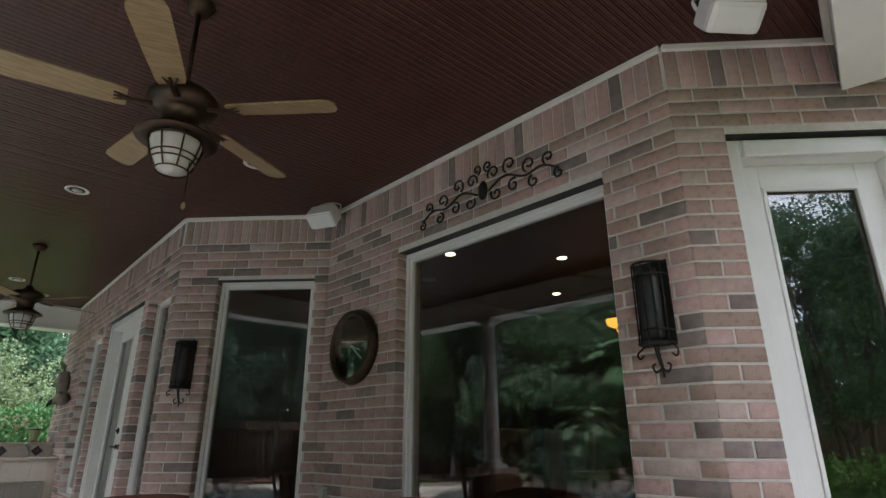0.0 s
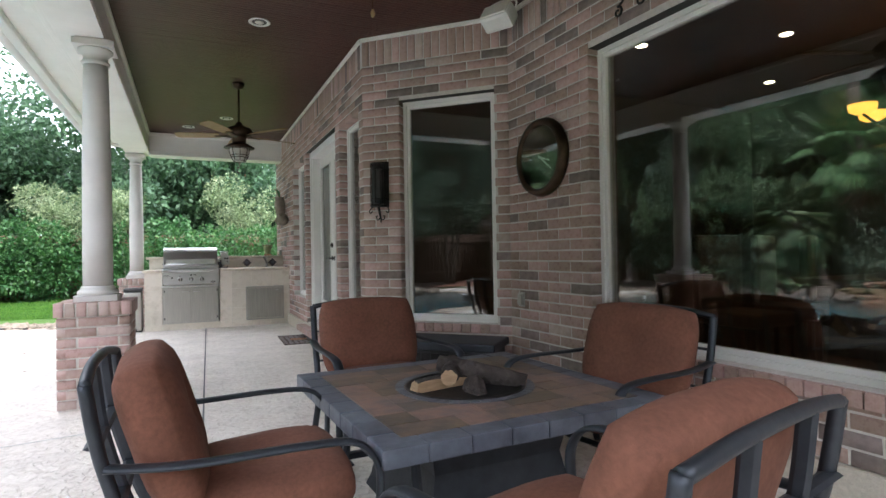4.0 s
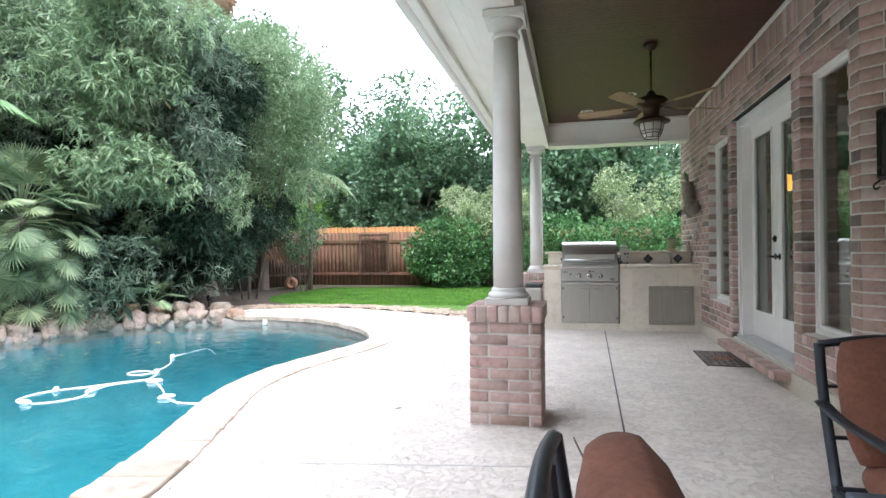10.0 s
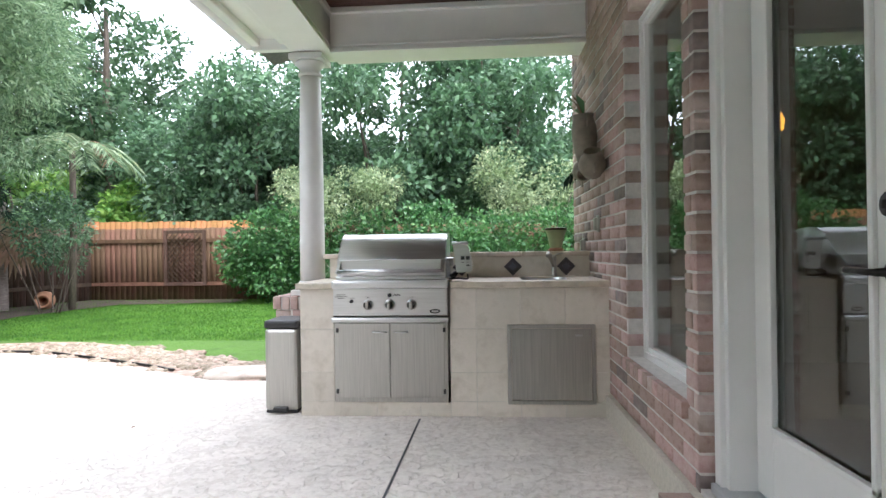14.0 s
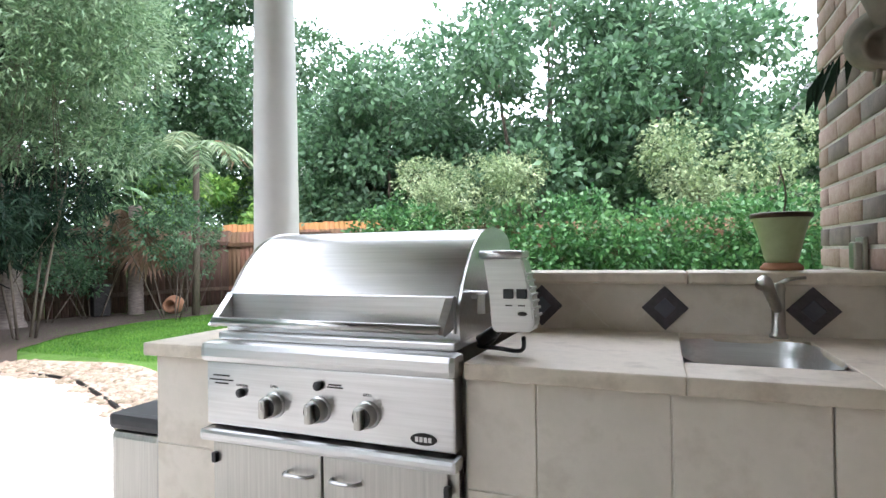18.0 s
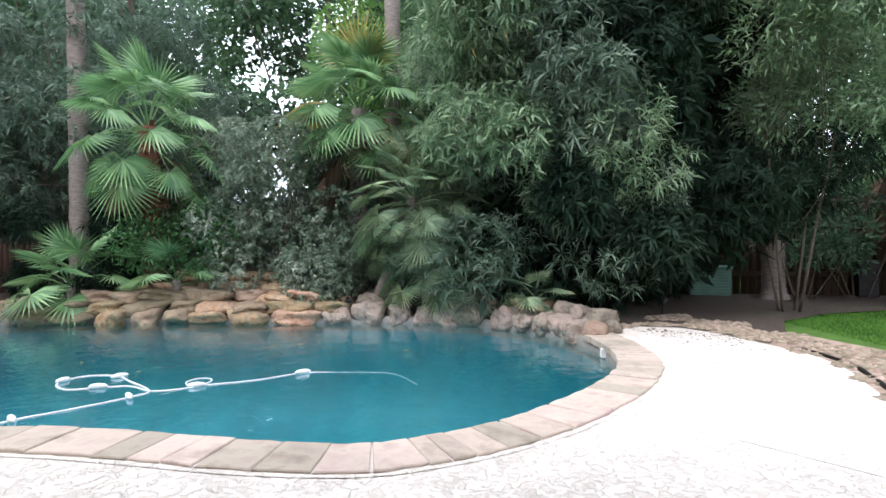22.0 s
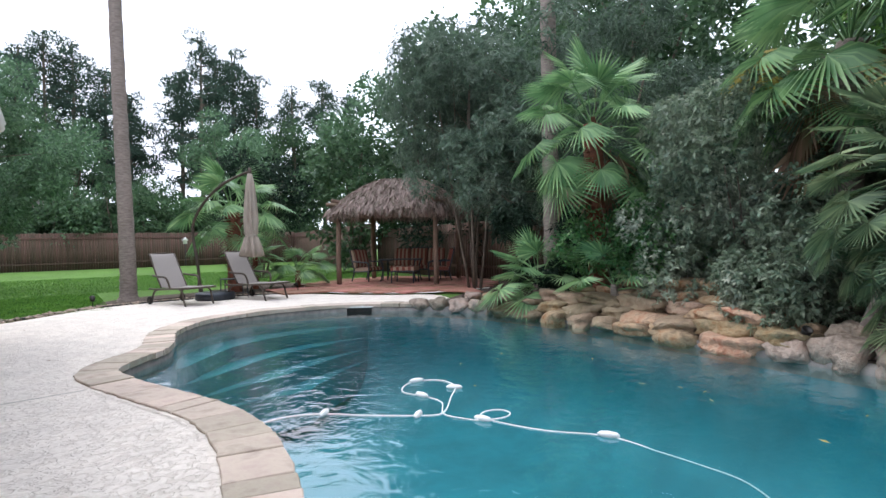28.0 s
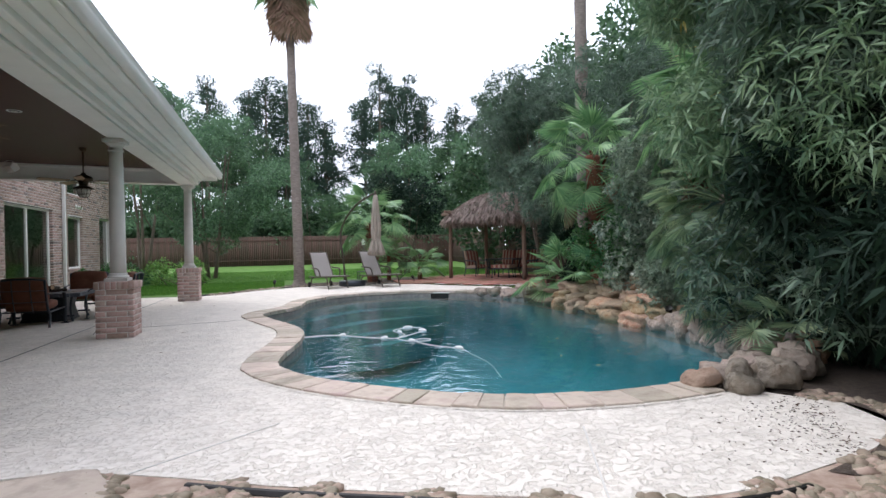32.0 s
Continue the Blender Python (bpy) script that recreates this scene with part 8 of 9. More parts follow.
for k in range(15):
    x = -24 + 3.3 * k + G.uniform(-1, 1)
    y = -37 + G.uniform(-3, 2)
    h = (G.uniform(8.5, 11.5) if x > -14 else G.uniform(11.5, 14.0)) if abs(x + 9.2) > 2.4 else 6.0
    tree("oak_tree", x, y, h, G.uniform(2.8, 3.8), LEAF_OAK if k % 3 else LEAF_PEAR, "large green tree behind the south fence", 170 + k, 13000, 0.22, 0.12, 0.05, 0.2, 42, 0.95, 1, 1.0, "oak trees")
for k in range(13):
    tree("understorey_tree", -18.5 + 2.15 * k + G.uniform(-0.5, 0.5), -34.9 + G.uniform(-0.5, 0.3), G.uniform(4.2, 5.8), G.uniform(1.7, 2.2), LEAF_OAK, "dark green tree close behind the south fence", 340 + k, 6000, 0.24, 0.13, 0.03, 0.12, 26, 0.8, 2, 1.0, "evergreens")
for k, (x, h) in enumerate(((-0.3, 16.2), (-2.2, 17.6), (-3.9, 17.2), (-5.8, 15.2), (-7.7, 13.6), (-11.2, 16.2), (-12.7, 19.0), (-14.3, 17.4), (-15.9, 18.8), (-17.6, 16.2), (-20.5, 15.5), (-23.5, 17.0), (-26.5, 16.0), (3.0, 16.5), (6.5, 16.0))):
    pine("pine_tree", x, -42 + G.uniform(-1.5, 1.5), h, "tall dark pine standing above the other trees", 190 + k)
tree("leafy_tree", -15.4, 5.7, 8.6, 1.7, LEAF_BRIGHT, "bright yellow-green young tree beyond the west fence", 208, 9000, 0.15, 0.08, 0.3, 0.1, 30, 0.6, 2)
tree("leafy_tree", -0.15, -13.7, 7.4, 2.9, LEAF_PEAR, "airy green tree on the lawn with several stems", 210, 30000, 0.13, 0.065, 0.2, 0.14, 60, 0.62, 4)
tree("leafy_tree", 3.4, -17.5, 10.4, 2.9, LEAF_PEAR, "tall wispy tree with thin tips near the house", 212, 9500, 0.15, 0.07, 0.25, 0.14, 64, 0.5, 3)
tree("crepe_tree", -8.8, -13.0, 4.6, 1.9, LEAF_DARK, "dark green crepe myrtle with several pale stems", 214, 9000, 0.16, 0.07, 0.4, 0.12, 22, 0.7, 5)
tree("leafy_tree", -13.5, -14.0, 6.5, 2.6, LEAF_OAK, "dark green tree behind the thatched hut", 216, 9000, 0.24, 0.13, 0.1, 0.15, 28, 0.9, 2)
for k, (x, y, s) in enumerate(((0.8, -9.6, 0.8), (2.2, -9.0, 0.7), (0.0, -8.6, 0.45), (3.4, -8.4, 0.6))):
    cc = crown_clumps(G, s * 0.6, s, s, s * 0.5, 10, s * 0.5)
    bush("round_shrub", x, y, cc, LEAF_HEDGE if k % 2 else LEAF_BRIGHT, "rounded clipped green shrub beside the lawn", 220 + k, 3500, 0.09, 0.05, s, 0.03, 3, z=-0.03)


# grass blades on the lawn nearest the walk
def grass(name, count, area, seed, h=0.05):
    r = np.random.default_rng(seed)
    x, y = r.uniform(area[0], area[1], count), r.uniform(area[2], area[3], count)
    pos = np.stack([x, y, np.full(count, -0.037)], 1)
    ax = unit(np.stack([r.normal(0, 0.35, count), r.normal(0, 0.35, count), np.ones(count)], 1))
    v, f = leaf_arrays(pos, ax, h, h * 0.16, r, 0.2)
    return tagged(new(name, quads_mesh(name, v, f, [LEAF_LAWN])), "short green lawn grass", "grass", kind="stuff")


LEAF_LAWN = leaf_material("lawn_blade", (0.055, 0.17, 0.02), (0.085, 0.235, 0.03), (0.12, 0.30, 0.045), 0.6)
grass("lawn_grass", 70000, (-9.0, -1.2, 11.9, 15.5), 300)
grass("lawn_grass", 45000, (-11.5, 0.5, 15.5, 19.0), 301, 0.06)
grass("lawn_grass", 45000, (-3.2, 2.0, -9.5, -4.2), 302, 0.06)
grass("lawn_grass", 50000, (-13, 3, -20.0, -9.5), 303, 0.075)

# ---- south wing of the house ----
S0, S1 = (3.35, -1.9), (3.35, -12.0)
brick_wall("wall_south_wing", S0, S1, 0.0, 5.6, [(1.1, 4.1, 0.2, 2.5), (5.3, 6.7, 0.7, 2.4), (5.3, 6.7, 3.1, 3.9), (8.5, 9.9, 0.15, 2.5)],
           "tall pinkish brick wall of the house's south wing", soldier=False, near=(3.35, -4.5), limit=200)
brick_wall("wall_wing_end", (3.35, -12.0), (9.0, -12.0), 0.0, 5.6, [], "brick end wall of the south wing", soldier=False, near=(3.4, -12), limit=20)
brick_wall("wall_wing_return", (3.42, -1.17), (3.35, -1.9), 0.0, CEILING_Z, [], "short brick return beside the glazed door", soldier=False, near=(3.4, -1.5), limit=60)
SW = wall_frame(S0, S1)
window("window_5", SW, 1.1, 4.1, 0.2, 2.5, "wide sliding glass door in the south wing")
part("meeting_stile", boxed(2.56, 2.64, 0.09, 0.15, 0.26, 2.44, 0.004), WHITE, bpy.data.objects["window_5"])
window("window_6", SW, 5.3, 6.7, 0.7, 2.4, "white-framed window of the south wing")
window("window_7", SW, 5.3, 6.7, 3.1, 3.9, "small upper window of the south wing")
window("window_8", SW, 8.5, 9.9, 0.15, 2.5, "white-framed glazed garden door of the south wing")
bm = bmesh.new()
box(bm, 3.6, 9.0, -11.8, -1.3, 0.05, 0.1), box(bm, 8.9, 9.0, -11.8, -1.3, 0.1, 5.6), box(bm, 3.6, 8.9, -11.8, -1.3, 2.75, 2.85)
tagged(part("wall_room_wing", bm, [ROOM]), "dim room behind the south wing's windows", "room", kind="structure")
bm = bmesh.new()
v = [bm.verts.new(p) for p in ((2.9, -1.0, 5.55), (9.6, -1.0, 5.55), (9.6, -12.5, 5.55), (2.9, -12.5, 5.55), (6.2, -3.5, 7.6), (6.2, -9.8, 7.6))]
for q in ((0, 1, 4), (1, 2, 5, 4), (2, 3, 5), (3, 0, 4, 5), (3, 2, 1, 0)):
    bm.faces.new([v[i] for i in q])
tagged(part("roof_south_wing", bm, ROOF), "grey shingled hip roof over the south wing", "roof", kind="structure")
pipe = thing("drainpipe", pose(3.29, -6.75, 0), "white square metal drainpipe on the brick wall", "drainpipe")
part("pipe", boxed(-0.04, 0.04, -0.05, 0.05, 0.08, 5.5, 0.01), WHITE, pipe)
part("shoe", boxed(-0.2, -0.03, -0.05, 0.05, 0.02, 0.1, 0.01), WHITE, pipe)
for z in (0.9, 2.9, 4.8):
    part("strap", boxed(-0.046, 0.055, -0.065, 0.065, z, z + 0.03, 0.002), WHITE, pipe)
lamp = thing("flood_light", pose(3.33, -7.9, 2.75), "white outdoor flood light on the brick wall", "lamp")
part("back_plate", lathe([(0.002, 0), (0.06, 0.0), (0.05, 0.03), (0.002, 0.035)], 14, None, pose(0, 0, 0, 0, -90, 0)), WHITE_PLASTIC, lamp)
for s in (-1, 1):
    part("lamp_head", lathe([(0.02, 0.0), (0.04, -0.03), (0.055, -0.11), (0.05, -0.115), (0.002, -0.1)], 14, None, pose(-0.08, s * 0.08, 0, s * 25, 35, 0)), WHITE_PLASTIC, lamp, "", True)
for k, (x, y, s) in enumerate(((2.2, -5.9, 1.0), (1.5, -6.8, 0.75))):
    pot = thing("garden_pot", pose(x, y, -0.03), "round terracotta garden pot with dry stems", "pot")
    part("bowl", lathe([(0.002, 0), (0.16 * s, 0), (0.2 * s, 0.1 * s), (0.26 * s, 0.3 * s), (0.3 * s, 0.42 * s), (0.3 * s, 0.46 * s), (0.27 * s, 0.46 * s), (0.26 * s, 0.38 * s), (0.002, 0.36 * s)], 24), TERRACOTTA, pot, "", True)
    r = np.random.default_rng(500 + k)
    pos = np.stack([r.normal(0, 0.08, 60), r.normal(0, 0.08, 60), np.full(60, 0.36 * s)], 1)
    v, f = leaf_arrays(pos, unit(np.stack([r.normal(0, 0.5, 60), r.normal(0, 0.5, 60), np.ones(60)], 1)), 0.34, 0.02, r)
    ob = new("leaves", quads_mesh("leaves", v, f, [LEAF_HEDGE]))
    ob.parent = pot

# ---- thatched hut ----
HA, HB = Vector((-9.04, -6.35, 0)), Vector((-10.93, -4.12, 0))
HU = (HB - HA).normalized()
HV = Vector((-HU.y, HU.x, 0))
HV = HV if HV.y < 0 else -HV
HW, HD = (HB - HA).length, 2.7
HC = (HA + HB) / 2 + HV * HD / 2
HM = Matrix(((*HU, 0), (*HV, 0), (0, 0, 1, 0), (0, 0, 0, 1))).transposed()
HM.translation = HC
if HM.determinant() < 0:
    HM = Matrix(((*(-HU), 0), (*HV, 0), (0, 0, 1, 0), (0, 0, 0, 1))).transposed()
    HM.translation = HC
hut = thing("thatched_hut", HM, "palm-thatched garden hut on four rough wooden posts", "gazebo")
rh = random.Random(8)
for x in (-HW / 2, HW / 2):
    for y in (-HD / 2, HD / 2):
        pts = [(x + rh.uniform(-0.012, 0.012), y + rh.uniform(-0.012, 0.012), z) for z in (0.03, 0.5, 1.0, 1.6, 2.42)]
        part("post", tube(pts, 0.075, 10, None, 0.066), POST, hut, "", True)
for s in (-1, 1):
    part("beam", tube([(-HW / 2 - 0.35, s * HD / 2, 2.36), (HW / 2 + 0.35, s * HD / 2, 2.36)], 0.06, 8), POST, hut, "", True)
    part("beam", tube([(s * HW / 2, -HD / 2 - 0.35, 2.44), (s * HW / 2, HD / 2 + 0.35, 2.44)], 0.055, 8), POST, hut, "", True)
for k in range(16):
    a = 2 * math.pi * k / 16
    part("rafter", tube([(0.1 * math.cos(a), 0.1 * math.sin(a), 2.98), (math.cos(a) * 1.85, math.sin(a) * 1.8, 2.3)], 0.028, 6), POST, hut)


def hut_roof(s, a, lift=0.0):
    """A point of the domed roof: s from the ridge (0) to the eave (1)."""
    c, d = math.cos(a), math.sin(a)
    k = 1.0 / max((abs(c) ** 3 + abs(d) ** 3) ** (1 / 3), 0.2)
    rx, ry = HW / 2 + 0.58, HD / 2 + 0.58
    return Vector((c * k * (0.35 * (1 - s) + rx * s), d * k * (0.12 * (1 - s) + ry * s), 2.2 + 0.98 * (1 - s ** 1.6) + lift))


bm = bmesh.new()
rings = [[bm.verts.new(hut_roof(s, 2 * math.pi * k / 40, -0.05)) for k in range(40)] for s in (0.0, 0.25, 0.5, 0.75, 1.0)]
inner = [bm.verts.new(hut_roof(1.0, 2 * math.pi * k / 40, -0.14) * 0.96 + Vector((0, 0, 0.08))) for k in range(40)]
top_in = [bm.verts.new(hut_roof(0.0, 2 * math.pi * k / 40, -0.2)) for k in range(40)]
rings = [top_in[::1]] + [inner] + rings[::-1]
for A, B in zip(rings, rings[1:]):
    for k in range(40):
        bm.faces.new((A[k], A[(k + 1) % 40], B[(k + 1) % 40], B[k]))
bm.faces.new(rings[-1])
bmesh.ops.recalc_face_normals(bm, faces=bm.faces[:])
roof = part("roof", bm, THATCH, hut, "shaggy grey-brown palm thatch")
r = np.random.default_rng(81)
P0, AX = [], []
for k in range(5200):
    s, a = r.uniform(0.02, 1.0) ** 0.6, r.uniform(0, 2 * math.pi)
    p, q = hut_roof(s, a, r.uniform(0.0, 0.05)), hut_roof(min(s + 0.05, 1.05), a + r.normal(0, 0.03), 0.0)
    P0.append(p), AX.append((q - p).normalized() + Vector((0, 0, -0.25 * s)))
for k in range(1900):
    a = r.uniform(0, 2 * math.pi)
    p = hut_roof(1.0 - r.uniform(0, 0.06), a, r.uniform(-0.05, 0.02))
    P0.append(p), AX.append(Vector((r.normal(0, 0.22), r.normal(0, 0.22), -1)).normalized())
v, f = leaf_arrays(np.array(P0), unit(np.array(AX)), 0.30, 0.05, r, 0.05)
ob = new("thatch_fringe", quads_mesh("thatch_fringe", v, f, [THATCH]))
ob.parent = roof

# flagstone terrace under the hut
terrace = thing("terrace", pose(0, 0, 0), "terrace of red-brown flagstones under the thatched hut", "terrace", kind="structure")
loop = [(-7.5, -5.2), (-8.0, -4.0), (-8.7, -3.0), (-9.6, -2.3), (-11.3, -2.3), (-13.3, -4.4), (-13.4, -6.6), (-12.2, -8.6), (-10.2, -8.6), (-8.3, -7.2)]
part("bed", poly_fill([[Vector((*q, 0)) for q in loop]], 0.012), MORTAR, terrace)
cells = [(x + rh.uniform(-0.11, 0.11), y + rh.uniform(-0.11, 0.11)) for x in np.arange(-13.4, -7.8, 0.46) for y in np.arange(-8.8, -2.1, 0.46)]


def inside(p, poly):
    n, c = len(poly), False
    for i in range(n):
        (x0, y0), (x1, y1) = poly[i - 1], poly[i]
        if (y0 > p[1]) != (y1 > p[1]) and p[0] < (x1 - x0) * (p[1] - y0) / (y1 - y0) + x0:
            c = not c
    return c


def clip(poly, m, n):
    """Keeps the side of the line through m with normal n that holds smaller values."""
    out = []
    for i in range(len(poly)):
        a, b = poly[i - 1], poly[i]
        da, db = (a[0] - m[0]) * n[0] + (a[1] - m[1]) * n[1], (b[0] - m[0]) * n[0] + (b[1] - m[1]) * n[1]
        if (da < 0) != (db < 0):
            t = da / (da - db)
            out.append((a[0] + (b[0] - a[0]) * t, a[1] + (b[1] - a[1]) * t))
        if db < 0:
            out.append(b)
    return out


def paver(c, around, gap, z, thick):
    """One irregular stone: the cell round c, cut back by the joint."""
    poly = [(c[0] + x, c[1] + y) for x, y in ((-1, -1), (1, -1), (1, 1), (-1, 1))]
    for o in around:
        dx, dy = o[0] - c[0], o[1] - c[1]
        d = math.hypot(dx, dy)
        if 0.01 < d < 1.6 and poly:
            n = (dx / d, dy / d)
            poly = clip(poly, (c[0] + n[0] * (d / 2 - gap), c[1] + n[1] * (d / 2 - gap)), n)
    if len(poly) < 3:
        return None
    bm = poly_fill([[Vector((*q, 0)) for q in poly]], z, 0.0)
    top = bm.faces[:]
    ret = bmesh.ops.extrude_face_region(bm, geom=top)
    for v in [g for g in ret["geom"] if isinstance(g, bmesh.types.BMVert)]:
        v.co.z += thick
    bmesh.ops.recalc_face_normals(bm, faces=bm.faces[:])
    return bm


for c in cells:
    if inside(c, loop):
        bm = paver(c, cells, 0.011, 0.01, 0.032 + rh.uniform(-0.004, 0.004))
        if bm:
            part("flagstone", bm, BRICK_PAVE, terrace)


# furniture under the hut
def hut_seat(m, wide, label, name, cushions):
    c = thing(name, m, label, "chair" if cushions == 1 else "sofa", "striped hut furniture")
    w = wide / 2
    for sx in (-1, 1):
        part("arm", tube(curve_points([(sx * w, -0.34, 0.62), (sx * w, 0.0, 0.60), (sx * w, 0.26, 0.58), (sx * w, 0.32, 0.48), (sx * w, 0.30, 0.02)], 5), 0.022, 8), CHAIR_METAL, c, "", True)
        part("back_post", tube(curve_points([(sx * w * 0.94, -0.46, 0.95), (sx * w * 0.94, -0.36, 0.55), (sx * w * 0.94, -0.30, 0.3), (sx * w, -0.38, 0.02)], 5), 0.02, 8), CHAIR_METAL, c, "", True)
        part("seat_rail", tube([(sx * w, -0.32, 0.3), (sx * w, 0.31, 0.33)], 0.018, 6), CHAIR_METAL, c)
    part("front_rail", tube([(-w, 0.31, 0.33), (w, 0.31, 0.33)], 0.018, 6), CHAIR_METAL, c)
    part("top_rail", tube(curve_points([(-w * 0.94, -0.46, 0.95), (0, -0.48, 1.0), (w * 0.94, -0.46, 0.95)], 6), 0.02, 8), CHAIR_METAL, c, "", True)
    cw = wide / cushions
    for k in range(cushions):
        x = -w + cw * (k + 0.5)
        for nm, (y0, z0, rx, d) in (("seat_cushion", (0.0, 0.37, 3, 0.6)), ("back_cushion", (-0.34, 0.70, 104, 0.56))):
            base = pose(x, y0, z0, rx, 0, 0)
            n = 8
            body = None
            for q in range(n):
                a, b = -cw / 2 + 0.03 + (cw - 0.06) * q / n, -cw / 2 + 0.03 + (cw - 0.06) * (q + 1) / n
                puff = 0.055 + 0.02 * math.sin(math.pi * (q + 0.5) / n)
                piece = boxed(a, b, -d / 2, d / 2, -puff, puff, 0.0)
                bmesh.ops.bevel(piece, geom=[e for e in piece.edges if abs(e.verts[0].co.x - e.verts[1].co.x) > 1e-4], offset=0.035, segments=2, affect="EDGES")
                if body is None:
                    body = part(nm, piece, STRIPE_A, c, "red and tan striped cushion")
                    body.matrix_basis = base
                else:
                    part("stripe", piece, STRIPE_B if q % 2 else STRIPE_A, body)
    return c


hut_seat(HM @ pose(0.2, 0.85, 0.042, 0, 0, 180), 1.75, "metal garden sofa with red striped cushions", "garden_sofa", 3)
hut_seat(HM @ pose(-1.05, -0.15, 0.042, 0, 0, -110), 0.66, "metal armchair with red striped cushions", "garden_chair", 1)
hut_seat(HM @ pose(1.15, 0.1, 0.042, 0, 0, 105), 0.66, "metal armchair with red striped cushions", "garden_chair", 1)
ott = thing("ottoman", HM @ pose(0.3, -0.62, 0.042), "low metal ottoman with a red striped cushion", "footstool")
for q in range(8):
    part("cushion" if q == 0 else "stripe", boxed(-0.36 + 0.09 * q, -0.27 + 0.09 * q, -0.27, 0.27, 0.36, 0.47, 0.0), STRIPE_B if q % 2 else STRIPE_A, ott)
for x in (-0.34, 0.34):
    for y in (-0.25, 0.25):
        part("leg", tube([(x, y, 0.0), (x * 0.95, y * 0.95, 0.36)], 0.02, 8), CHAIR_METAL, ott)
part("frame", boxed(-0.36, 0.36, -0.27, 0.27, 0.32, 0.358, 0.006), CHAIR_METAL, ott)
tb = thing("coffee_table", HM @ pose(-0.05, 0.05, 0.042), "rectangular metal patio table with slatted top", "table")
for k in range(9):
    part("slat", boxed(-0.62, 0.62, -0.36 + 0.08 * k, -0.29 + 0.08 * k, 0.655, 0.675, 0.004), CHAIR_METAL, tb)
for x in (-0.55, 0.55):
    part("cross_bar", boxed(x - 0.02, x + 0.02, -0.36, 0.36, 0.625, 0.654, 0.003), CHAIR_METAL, tb)
    for y in (-0.3, 0.3):
        part("leg", tube(curve_points([(x, y, 0.64), (x * 0.9, y * 0.9, 0.35), (x * 1.02, y * 1.02, 0.0)], 5), 0.02, 8), CHAIR_METAL, tb, "", True)


# dry leaf litter blown onto the deck beside the planting
r = np.random.default_rng(640)
pos = []
while len(pos) < 420:
    t, d = r.uniform(0, 1), r.exponential(0.3)
    p = (-6.85 + 0.65 * t + d, 9.75 + 0.9 * t + r.uniform(-0.1, 0.1))
    if not inside(p, bed_loop) and (p[0] + 4.0) ** 2 + (p[1] - 7.4) ** 2 > 2.9 ** 2:
        pos.append((*p, 0.014))
ax = unit(np.stack([r.normal(0, 1, 420), r.normal(0, 1, 420), r.uniform(-0.05, 0.12, 420)], 1))
v, f = leaf_arrays(np.array(pos), ax, 0.026, 0.008, r, 0.1)
tagged(new("fallen_leaves", quads_mesh("fallen_leaves", v, f, [LITTER])), "small dry brown leaves scattered on the deck", "leaf litter", kind="stuff")

